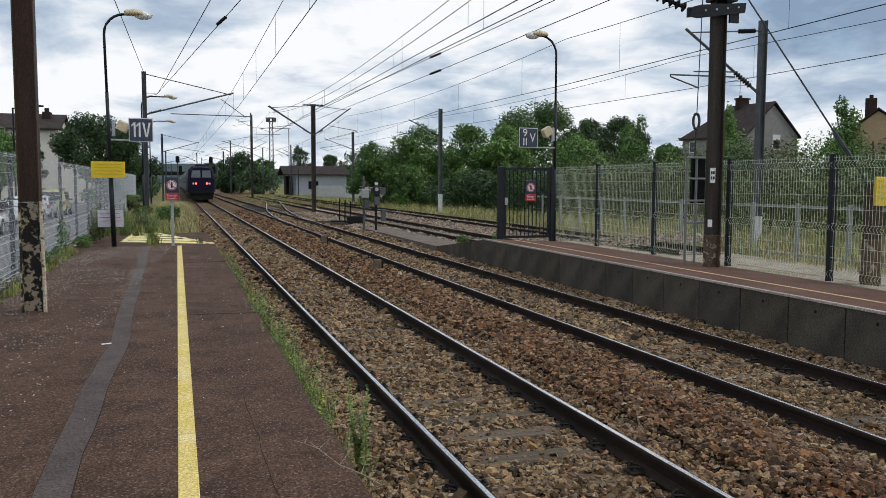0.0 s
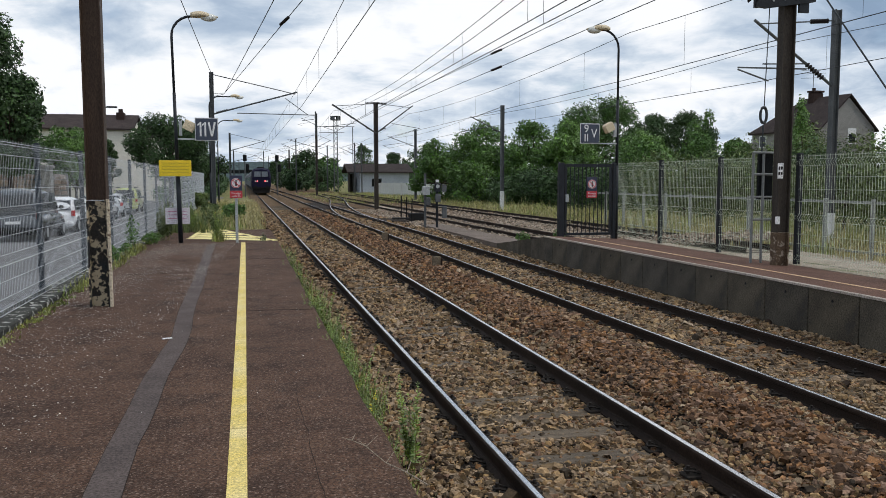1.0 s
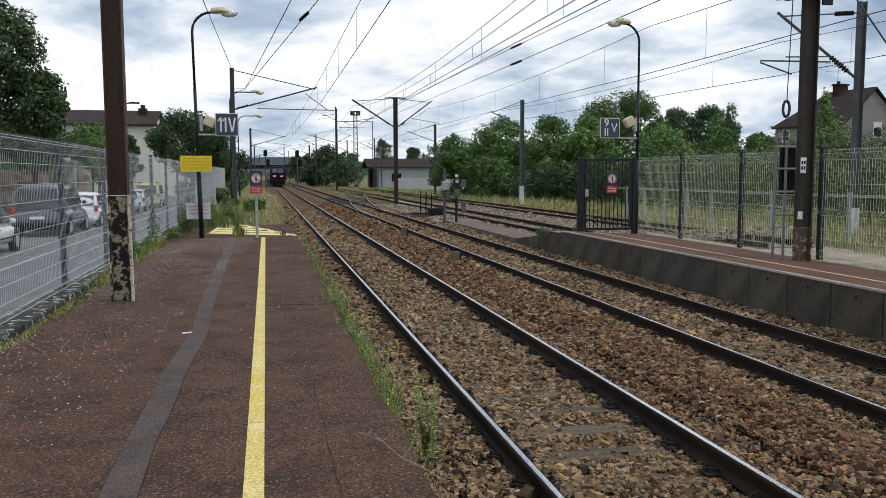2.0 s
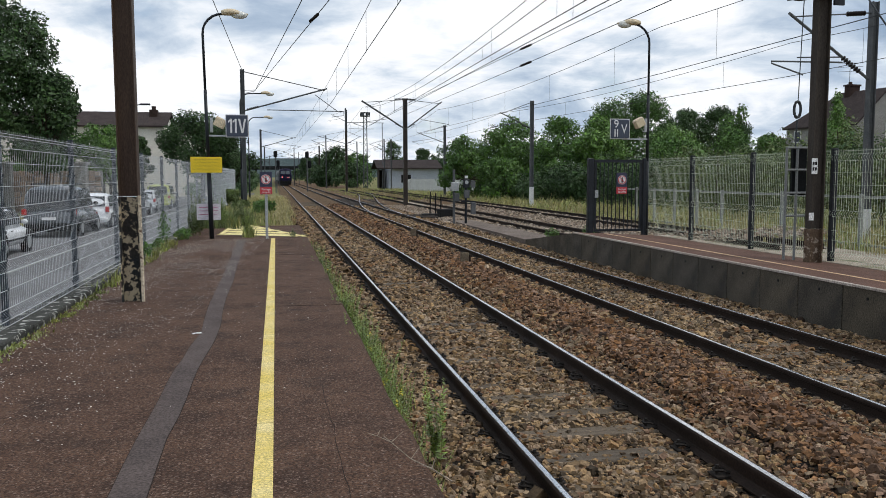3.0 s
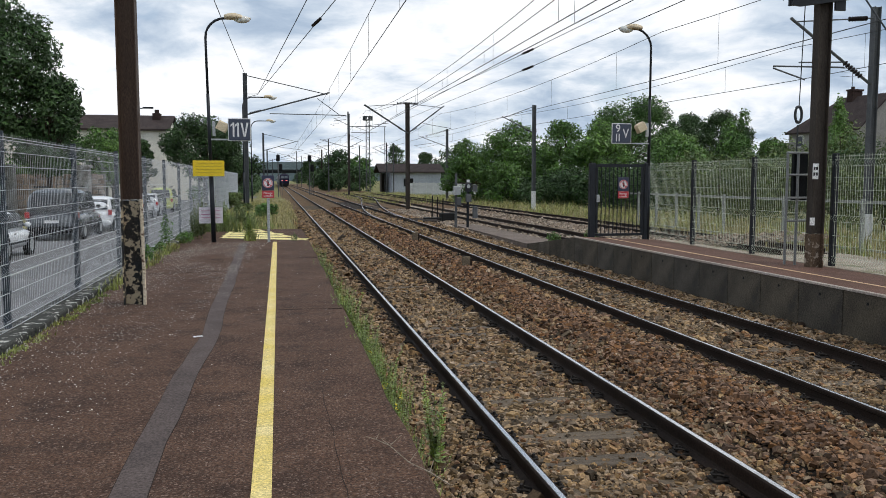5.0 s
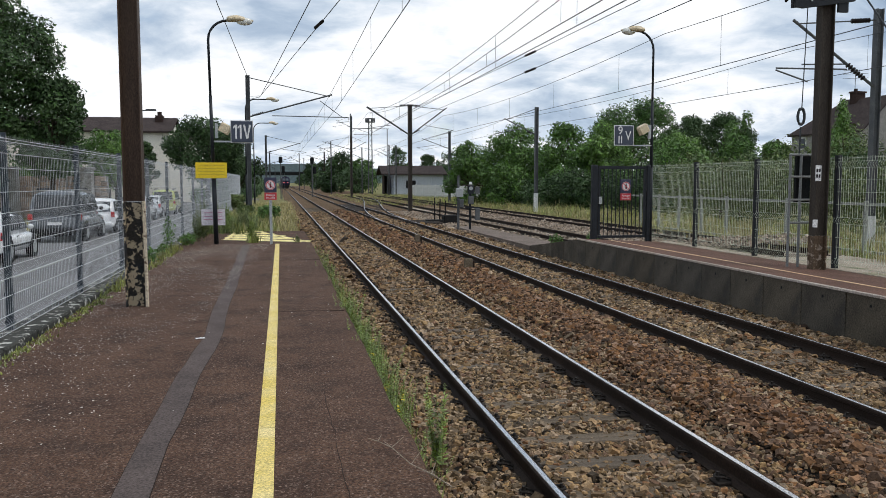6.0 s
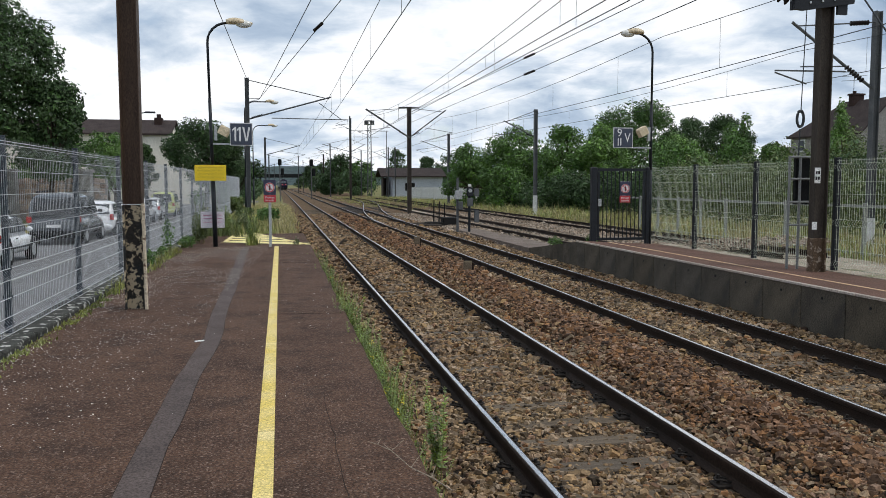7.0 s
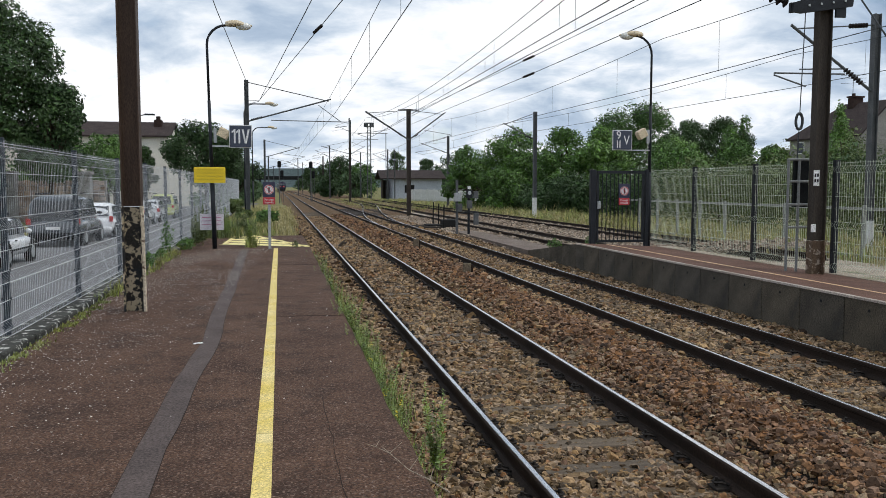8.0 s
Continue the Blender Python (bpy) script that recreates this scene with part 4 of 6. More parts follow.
leaning = lamp_post(-1.66, 21.83, 5.7, 0.5, "tall dark lamp post with curved arm and cream head")
leaning.matrix_basis = pose(-1.66, 21.83, 0, 0, -1.0, 0) @ pose(1.66, -21.83, 0)
lamp_post(10.11, 21.2, 5.72, -0.32, "tall dark lamp post with cream head by the gate")
lamp_post(-1.75, 44.0, 5.9, 1.1, "distant platform lamp post with cream head")
lamp_post(-1.85, 60.0, 5.8, 1.1, "distant platform lamp post with cream head")
floodlight(-1.66, 21.83, 2.98, 1)
floodlight(10.11, 21.2, 3.05, -1)
sign_11v()
sign_9v()
no_entry_sign(-0.26, 21.5, 1.72, "blue and red no passage sign on a grey post", True)
no_entry_sign(9.30, 21.03, 1.68, "blue and red no passage sign hung on the gate", False)
yellow_sign(-1.74, 21.72, 2.1, 0.78, 0.4, "blank-looking yellow notice board on the lamp post")
build_gate()
build_screen()
notice = thing("notice", "faded lilac paper notice tied to the fence", "notice")
part("sheet", Mesh().box(-2.03, 21.93, 0.48, -1.43, 21.945, 0.9), M_LILAC, notice)
for k in range(3):
    part("faded_text", Mesh().box(-1.97, 21.926, 0.62 + 0.09 * k, -1.5, 21.929, 0.635 + 0.09 * k), M_INK, notice)


# ---- overhead wires ----
def sag_line(a, b, sag, n=12):
    a, b = Vector(a), Vector(b)
    return [a.lerp(b, i / n) - Vector((0, 0, 4 * sag * (i / n) * (1 - i / n))) for i in range(n + 1)]


def catenary(label, spans, r=0.011, slack=0.0003):
    """Contact wire, messenger and droppers; spans: (x, y, messenger z, contact z) at the supports."""
    o = thing("overhead_wire", label, "overhead line", "overhead wires")
    for (xa, ya, ma, ca), (xb, yb, mb, cb) in zip(spans[:-1], spans[1:]):
        part("contact_wire", Mesh().tube([(xa, ya, ca), (xb, yb, cb)], r, 5), M_CABLE, o)
        sg = min(0.9, (yb - ya) ** 2 * slack)
        pts = sag_line((xa, ya, ma), (xb, yb, mb), sg)
        part("messenger_wire", Mesh().tube(pts, r * 0.9, 5), M_CABLE, o)
        n = max(2, int((yb - ya) / 6.5))
        for k in range(n):
            u = (k + 0.5) / n
            zt = ma + (mb - ma) * u - 4 * sg * u * (1 - u)
            xx, yy = xa + (xb - xa) * u, ya + (yb - ya) * u
            part("dropper", Mesh().tube([(xx, yy, ca + (cb - ca) * u), (xx, yy, zt)], 0.005, 4), M_CABLE, o)
    return o


catenary("thin dark overhead wires above the near track", [(2.45, -12, 6.6, 5.28), (2.79, 41, 6.5, 5.28), (2.4, 95, 6.2, 5.3), (2.2, 150, 6.2, 5.3)], slack=0.00003)
catenary("thin dark overhead wires above the second track", [(6.2, -35, 6.6, 4.89), (6.2, 13.3, 6.25, 4.89), (6.4, 61, 6.7, 5.1), (6.2, 122, 6.6, 5.3), (5.8, 185, 6.6, 5.3)])
catenary("doubled overhead wires above the second track", [(5.8, -20, 5.9, 4.91), (5.8, 13.3, 5.55, 4.91), (6.6, 61, 6.7, 5.2)])
catenary("thin dark overhead wires above the siding", [(12.3, -10, 6.6, 4.9), (12.3, 25, 6.4, 4.9), (12.1, 61, 6.6, 5.2), (12.4, 122, 6.6, 5.3)])
catenary("thin dark overhead wires above the outer siding", [(17.5, -10, 6.2, 4.93), (17.3, 25.4, 6.1, 4.98), (15.9, 57, 6.1, 5.2), (15.9, 92, 6.4, 5.2)])


def single_wire(label, pts, bits=(), r=0.012):
    o = thing("cable", label, "cable", "overhead wires")
    part("wire", Mesh().tube(pts, r, 5), M_CABLE, o)
    for a, b in bits:
        part("insulator", insulator(Mesh(), a, b, 0.05, 7), M_INSUL, o)
    return o


single_wire("feeder cable with a dark insulator", [(-1.42, 41, 5.6), (-0.94, 40.8, 5.7), (1.18, 24.456, 6.18), (3.3, 8.1, 6.66)], [((1.08, 25.0, 6.18), (1.27, 23.9, 6.2))])
single_wire("feeder cable to the near mast", [(-1.42, 41, 5.75), (-0.89, 40.8, 5.75), (0.56, 24.46, 6.16), (2.0, 8.1, 6.6)])
single_wire("earth cable between the mast tops", [(-1.5, 41, 6.7), (-1.64, 24, 6.52), (-1.845, 11.05, 7.0)])
single_wire("return cable high along the sidings", [(9.6, 61, 6.95), (9.6, 31, 6.58), (9.6, -5, 6.3)], [((9.6, 31.6, 6.6), (9.6, 30.2, 6.57))])
single_wire("return cable along the sidings", [(9.6, 61, 6.2), (9.6, 31, 5.94), (9.6, -5, 5.8)], [((9.6, 31.6, 5.95), (9.6, 30.2, 5.93))])


# ---- the departing train ----
def loco():
    o = thing("locomotive", "dark blue locomotive with two lit red tail lamps, running away", "locomotive")
    z = RAIL

    def ring(y, w, zr, c=0.25):
        return [(-w, y, z + 1.05), (w, y, z + 1.05), (w, y, z + 2.3), (w - 0.1, y, z + zr - 0.45), (w - 0.45, y, z + zr - 0.08), (0, y, z + zr), (-w + 0.45, y, z + zr - 0.08), (-w + 0.1, y, z + zr - 0.45), (-w, y, z + 2.3)]
    part("body", Mesh().loft([ring(0.35, 1.25, 3.75), ring(0.75, 1.46, 3.95), ring(16.5, 1.46, 3.95), ring(17, 1.3, 3.8)]), M_TRAIN, o)
    part("nose", Mesh().loft([[(x * 1.38, y, z + zz) for x, zz in ((-1, 1.05), (1, 1.05), (1, 2.45), (-1, 2.45))] for y in (0.0, 0.34)]), M_TRAIN, o)
    for s in (-1, 1):
        wnd = part("windscreen", Mesh().loft([[(s * 0.08, 0.27, z + 2.62), (s * 1.08, 0.3, z + 2.62), (s * 0.98, 0.34, z + 3.42), (s * 0.08, 0.31, z + 3.42)], [(s * 0.08, 0.36, z + 2.62), (s * 1.08, 0.36, z + 2.62), (s * 0.98, 0.4, z + 3.42), (s * 0.08, 0.4, z + 3.42)]]), M_SKYPANE, o, "pale reflecting windscreen")
        part("tail_lamp", Mesh().loft([[(s * 0.58 + 0.11 * math.cos(a), y, z + 1.95 + 0.11 * math.sin(a)) for a in [2 * math.pi * i / 12 for i in range(12)]] for y in (-0.05, -0.01)]), M_TAILGLOW, o, "lit red tail lamp")
        part("headlamp", Mesh().box(s * 0.78, -0.04, z + 1.85, s * 0.96, -0.005, z + 2.05, 0.01), M_GLASSY, o)
        part("buffer", Mesh().tube([(s * 0.88, -0.55, z + 1.06), (s * 0.88, 0.0, z + 1.06)], 0.09, 8).tube([(s * 0.88, -0.6, z + 1.06), (s * 0.88, -0.55, z + 1.06)], 0.24, 12), M_UNDER, o)
    part("buffer_beam", Mesh().box(-1.35, 0.0, z + 0.85, 1.35, 0.2, z + 1.04), M_UNDER, o)
    part("underframe", Mesh().box(-1.2, 0.4, z + 0.3, 1.2, 16.5, z + 1.04), M_UNDER, o)
    part("plough", Mesh().loft([[(-1.2, 0.1, z + 0.18), (1.2, 0.1, z + 0.18), (1.3, 0.1, z + 0.84), (-1.3, 0.1, z + 0.84)], [(-1.2, 0.35, z + 0.18), (1.2, 0.35, z + 0.18), (1.3, 0.35, z + 0.84), (-1.3, 0.35, z + 0.84)]]), M_UNDER, o)
    for yy in (2.5, 5.2, 11.8, 14.5):
        for s in (-1, 1):
            part("wheel", Mesh().tube([(s * 0.68, yy, z + 0.5), (s * 0.82, yy, z + 0.5)], 0.5, 16), M_UNDER, o)
    part("roof_gear", Mesh().box(-0.5, 4, z + 3.94, 0.5, 9, z + 4.15, 0.03), M_UNDER, o)
    return o


def coach():
    o = thing("passenger_coach", "grey and dark blue passenger coach of the departing train", "coach", "train coaches")
    z = RAIL
    prof = [(-1.42, z + 1.0), (1.42, z + 1.0), (1.45, z + 2.4), (1.3, z + 3.55), (0.85, z + 4.0), (0, z + 4.1), (-0.85, z + 4.0), (-1.3, z + 3.55), (-1.45, z + 2.4)]
    part("body", Mesh().extrude_y(prof, 0.3, 25.8), M_COACH, o)
    part("underframe", Mesh().box(-1.2, 0.6, z + 0.3, 1.2, 25.4, z + 0.99), M_UNDER, o)
    for s in (-1, 1):
        part("window_band", Mesh().box(s * 1.40, 1.5, z + 1.95, s * 1.462, 24.5, z + 2.75), M_WINDOW, o)
    for yy in (3, 5.5, 20.5, 23):
        for s in (-1, 1):
            part("wheel", Mesh().tube([(s * 0.68, yy, z + 0.46), (s * 0.82, yy, z + 0.46)], 0.46, 14), M_UNDER, o)
    part("gangway", Mesh().box(-0.6, -0.1, z + 1.1, 0.6, 0.29, z + 3.3), M_UNDER, o)
    return o


M_SKYPANE = surface("train_windscreen", (0.10, 0.12, 0.15), (0.09, 0.11, 0.14), scale=1, rough=0.06, bump=0)
TRAIN = [(loco(), 0.0)]
first_coach = coach()
TRAIN.append((first_coach, 17.6))
for k in range(1, 6):
    TRAIN.append((copy_thing(first_coach, pose(0, 0, 0)), 17.6 + 26.2 * k))


def motions():
    for ob, ahead in TRAIN:
        rows = []
        for i in range(17):
            t = i * 0.5
            y = 95.0 + 32.3 * t + ahead
            rows.append((t, pose(2.56 + bend(y), y, 0, 0, 0, math.degrees(2.3e-5 * y))))
        walk(ob, rows)


# ---- vegetation ----
def leaf_cloud(rng, blobs, count, size, flat=0.5):
    """Leaf cards in vertex and face arrays, gathered in clumps over the shells of the blobs."""
    w = np.array([b[3] * b[4] for b in blobs])
    pick = rng.choice(len(blobs), count, p=w / w.sum())
    B = np.array(blobs)[pick]
    d = rng.normal(size=(count, 3))
    d /= np.linalg.norm(d, axis=1)[:, None]
    rad = rng.uniform(0.0, 1.0, count) ** 0.3
    lump = 1 + 0.16 * np.sin(d[:, 0] * 7 + B[:, 0] * 3) * np.sin(d[:, 1] * 6 + B[:, 1]) + 0.12 * np.sin(d[:, 2] * 9 + d[:, 0] * 5)
    c = B[:, :3] + d * (rad * lump)[:, None] * np.stack([B[:, 3], B[:, 3], B[:, 4]], 1)
    a = rng.normal(size=(count, 3)) * 0.8 + d * flat + np.array((0.0, 0.0, 0.45 * flat))
    a /= np.linalg.norm(a, axis=1)[:, None]
    u = np.cross(a, rng.normal(size=(count, 3)))
    u /= np.linalg.norm(u, axis=1)[:, None] + 1e-9
    v = np.cross(a, u)
    s = size * rng.lognormal(0, 0.35, count)[:, None]
    q = np.stack([c - u * s * 0.9, c + v * s * 0.5 + a * s * 0.12, c + u * s * 1.1, c - v * s * 0.5 + a * s * 0.12], 1)
    return q.reshape(-1, 3), np.arange(count * 4).reshape(-1, 4)


def quads(name, v, f, material, parent=None):
    data = bpy.data.meshes.new(name)
    k = f.shape[1]
    data.vertices.add(len(v))
    data.vertices.foreach_set("co", np.asarray(v, np.float32).reshape(-1))
    data.loops.add(f.size)
    data.loops.foreach_set("vertex_index", f.reshape(-1).astype(np.int32))
    data.polygons.add(len(f))
    data.polygons.foreach_set("loop_start", np.arange(0, f.size, k, dtype=np.int32))
    data.update(calc_edges=True)
    data.shade_flat()
    data.materials.append(material)
    o = new(name, data)
    o.parent = parent
    return o


def tree(label, x, y, top, width, material, seed, leaves=5000, size=0.22, shape="round", low=0.25, category="tree", base=GROUND):
    """Tapered trunk, limbs reaching into each mass of the crown, and leaves."""
    rng = np.random.default_rng(seed)
    o = thing("tree" if category == "tree" else "shrub", label, category, "trees behind the railway")
    h = top - base
    r = width / 2
    blobs = []
    if shape == "round":
        blobs.append((x, y, base + h * 0.62, r * 0.72, h * 0.3))
        for i in range(30):
            a = rng.uniform(0, 2 * math.pi)
            e = rng.uniform(-0.7, 1.0)
            k = math.sqrt(max(0.05, 1 - e * e)) * rng.uniform(0.5, 0.95)
            rr = r * rng.uniform(0.14, 0.36)
            blobs.append((x + r * k * math.cos(a), y + r * k * math.sin(a), min(top - rr * 0.7, base + h * (low + (1 - low) * (0.5 + 0.42 * e))), rr, rr * 0.85))
    elif shape == "tall":
        for i in range(9):
            u = i / 8
            rr = r * (0.55 + 0.6 * math.sin(math.pi * min(1, u * 0.9 + 0.15))) * (1 - 0.65 * u)
            blobs.append((x + rng.uniform(-0.2, 0.2) * r, y + rng.uniform(-0.2, 0.2) * r, base + h * (low + (0.96 - low) * u), rr, h * 0.11))
    elif shape == "hedge":
        n = max(4, int(width / 1.6))
        for i in range(n):
            u = (i + 0.5) / n - 0.5
            hh = h * rng.uniform(0.7, 1.0)
            blobs.append((x + rng.uniform(-0.5, 0.5), y + u * width, base + hh * 0.5, 1.3 * rng.uniform(0.8, 1.2), hh * 0.5))
    far = y > 100
    v, f = leaf_cloud(rng, blobs, int(leaves * (1.2 if far else 1.35 if shape == "hedge" else 2.1)), size * (0.95 if far else 0.62 if shape == "hedge" else 0.54), 1.0)
    if far:
        f = f[:, :3]
    v[:, 2] = np.maximum(v[:, 2], base + 0.02)
    m = Mesh()
    tr = max(0.05, min(0.45, h * 0.022))
    m.tube([(x, y, base - 0.1), (x + 0.1 * tr, y, base + h * 0.3), (x + tr, y, base + h * 0.6), (x, y, base + h * 0.85)], tr, 7, tr * 0.3)
    for b in blobs[1:]:
        m.tube([(x, y, base + h * 0.28 + 0.3 * max(0, b[2] - base - h * 0.4)), ((x + b[0]) / 2, (y + b[1]) / 2, (b[2] + base + h * 0.35) / 2), (b[0], b[1], b[2])], tr * 0.4, 5, tr * 0.08)
    part("trunk", m, M_BARK, o)
    quads("crown", v, f, material, o)
    return o


# left of the line
tree("large dark leafy tree beyond the car park", -17.5, 55.0, 13.4, 10.2, M_LEAFDARK, 1, 16000, 0.2)
tree("large dark leafy tree beyond the car park", -22.5, 52.0, 13.5, 9.0, M_LEAFDARK, 2, 9000, 0.22)
tree("dark drooping tree beyond the car park", -13.9, 54.5, 8.4, 5.2, M_LEAFDARK, 12, 6500, 0.2, low=0.1)
tree("dark leafy tree beside the fence end", -5.6, 66.0, 6.6, 6.6, M_LEAFDARK, 3, 9000, 0.17)
tree("leafy green tree by the pale house", -13.6, 70.0, 6.0, 4.6, M_LEAF, 4, 5000, 0.16)
tree("bright green young tree by the wall", -11.6, 62.0, 4.6, 2.6, M_LEAFLIGHT, 5, 2600, 0.13)
tree("leafy green tree by the house", -10.3, 66.0, 4.8, 2.2, M_LEAFDARK, 6, 3200, 0.15)
tree("leafy green tree behind the house", -16.5, 66.0, 5.6, 4.4, M_LEAF, 7, 4000, 0.17)
tree("dark tree at the platform end", -3.7, 75.0, 4.6, 4.4, M_LEAFDARK, 8, 4000, 0.16)
tree("ivy-green shrub by the far mast", -2.6, 47.0, 0.9, 1.3, M_OLIVE, 9, 1800, 0.11, category="shrub", base=-0.2)
tree("green bush on the old platform end", -0.5, 35.0, 0.6, 1.0, M_LEAF, 10, 1500, 0.075, category="shrub", base=-0.15)
tree("green bush on the old platform end", -1.7, 40.0, 0.5, 1.1, M_OLIVE, 11, 1300, 0.085, category="shrub", base=-0.15)
for i, (x, y, w, top) in enumerate(((-20.5, 63, 4, 4.6), (-17.8, 64, 4, 4.4), (-15.2, 63, 4, 3.8))):
    tree("dark green hedge behind the old stone wall", x, y, top, w, M_LEAF if i == 1 else M_LEAFDARK, 15 + i, 5000, 0.13, "hedge", category="hedge")
# right of the line
for i, (x, y, top, w, mt, n) in enumerate(((22.6, 76, 7.3, 7.5, M_LEAF, 8500), (19.2, 82, 6.2, 5.5, M_LEAF, 5500), (25.6, 71, 7.0, 6.5, M_LEAF, 7500), (27.8, 68, 7.0, 5.5, M_LEAFLIGHT, 5500),
                                            (24.0, 80, 5.5, 6.0, M_LEAFDARK, 4500), (20.6, 72, 3.6, 4.4, M_LEAF, 3500))):
    tree("broad-leaved green tree behind the siding", x, y, top, w, mt, 20 + i, int(n * 1.25), 0.19, low=-0.18)
tree("green tree filling the gap behind the gate", 33.0, 66.0, 5.2, 7.5, M_LEAF, 29, 5000, 0.2, low=0.0)
tree("tall round green tree rising over the hedge", 48.5, 109, 13.8, 14.0, M_LEAFMID, 30, 36000, 0.2, low=0.0)
tree("dark round tree in the distance", 69.0, 131, 13.2, 9.5, M_LEAFDARK, 31, 12000, 0.24)
tree("dark round tree in the distance", 75.8, 130, 13.4, 10, M_LEAFDARK, 32, 12000, 0.24)
tree("light green pointed tree behind the hedge", 44.6, 74, 8.0, 6.0, M_LEAF, 33, 6000, 0.2, "tall", 0.1)
tree("light green tree behind the hedge", 39.2, 75, 6.4, 5.5, M_LEAFLIGHT, 34, 4500, 0.19)
tree("light green tree behind the hedge", 47.5, 72, 5.6, 4.4, M_LEAF, 35, 3800, 0.19)
tree("bright green pointed tree before the stone house", 50.5, 66.5, 8.6, 4.6, M_LEAFLIGHT, 36, 6500, 0.18, "tall", 0.1)
tree("leafy green tree before the tan house", 56.5, 58.5, 8.8, 6.0, M_LEAF, 37, 6500, 0.2, "tall", 0.1)
tree("leafy green tree beside the tan house", 62.5, 55.5, 7.6, 5.5, M_LEAF, 38, 5500, 0.2)
tree("small dark conifer in the distance", 73.5, 119, 9.6, 3.0, M_LEAFDARK, 39, 1500, 0.25, "tall", 0.2)
tree("slender young tree behind the hedge", 45.5, 60.5, 6.0, 1.6, M_LEAFLIGHT, 40, 1200, 0.14, "tall", 0.2)
tree("slender young tree behind the hedge", 52.5, 60.0, 5.6, 1.5, M_LEAF, 45, 1000, 0.14, "tall", 0.2)
for i, (x, y, top, w, mt) in enumerate(((25.5, 57, 3.4, 12, M_LEAFDARK), (26.0, 45, 3.5, 13, M_OLIVE), (27.5, 33, 3.3, 13, M_OLIVE), (28.0, 20, 3.4, 13, M_OLIVE), (31.5, 52, 3.9, 14, M_LEAFDARK), (33, 38, 4.1, 14, M_LEAFDARK),
                                         (34, 24, 4.2, 14, M_LEAFDARK), (23.6, 66, 3.2, 7, M_LEAFDARK), (30, 8, 3.6, 12, M_OLIVE))):
    tree("dense olive-green hedge behind the pale railing", x, y, top, w, mt, 50 + i, 8500, 0.13, "hedge", category="hedge")
for i, (x, y, top, w, mt) in enumerate(((44, 58, 6.1, 15, M_OLIVE), (50, 49, 5.9, 15, M_LEAF), (47, 64, 6.4, 12, M_OLIVE), (40, 68, 4.6, 12, M_OLIVE), (55, 38, 5.2, 14, M_LEAF), (21.5, 72, 2.2, 14, M_LEAFDARK), (24, 66, 2.4, 10, M_LEAFDARK), (36, 78, 5.0, 16, M_LEAF), (-4.3, 115, 2.4, 60, M_LEAFDARK), (-5.0, 185, 3.2, 70, M_LEAFDARK))):
    tree("bushy green hedge along the railway land", x, y, top, w, mt, 140 + i, 7000, 0.17, "hedge", category="hedge")
# far trees along the line
for i, (x, y, top, w, mt) in enumerate(((12.6, 176, 8.4, 7.5, M_LEAFDARK), (17.0, 174, 7.2, 6.0, M_LEAF), (30, 212, 11.5, 6.5, M_LEAFDARK), (37.5, 210, 9.4, 5.0, M_LEAFDARK), (42, 198, 10.0, 10, M_LEAFDARK), (50, 197, 10.6, 11, M_LEAFDARK),
                                         (57, 190, 9.8, 11, M_LEAFDARK), (47, 186, 7.0, 14, M_LEAFDARK), (38, 182, 5.0, 12, M_LEAFDARK), (33, 178, 4.0, 8, M_LEAFDARK), (15, 168, 4.5, 9, M_LEAFDARK), (10, 180, 4.0, 6, M_LEAFDARK), (8.5, 230, 7.5, 5, M_LEAFDARK), (22, 260, 8.5, 9, M_LEAFDARK), (15, 300, 10, 8, M_LEAFDARK), (-9, 150, 7.0, 9, M_LEAFDARK), (-8, 110, 6.0, 7, M_LEAFDARK), (-12, 210, 8, 12, M_LEAFDARK),
                                         (-6.5, 84, 4.0, 5, M_LEAF), (-14, 300, 6.5, 12, M_LEAFDARK), (-22, 420, 7.5, 22, M_LEAFDARK), (12, 440, 6.0, 10, M_LEAFDARK), (26, 430, 7.5, 18, M_LEAFDARK), (42, 400, 8.5, 20, M_LEAFDARK), (24, 330, 7, 12, M_LEAFDARK), (36, 150, 6.5, 8, M_LEAF), (33, 118, 6.0, 7, M_LEAFDARK))):
    tree("dark green tree far along the line", x, y, top, w, mt, 70 + i, 3600, 0.3 if y > 140 else 0.22, low=-0.1)


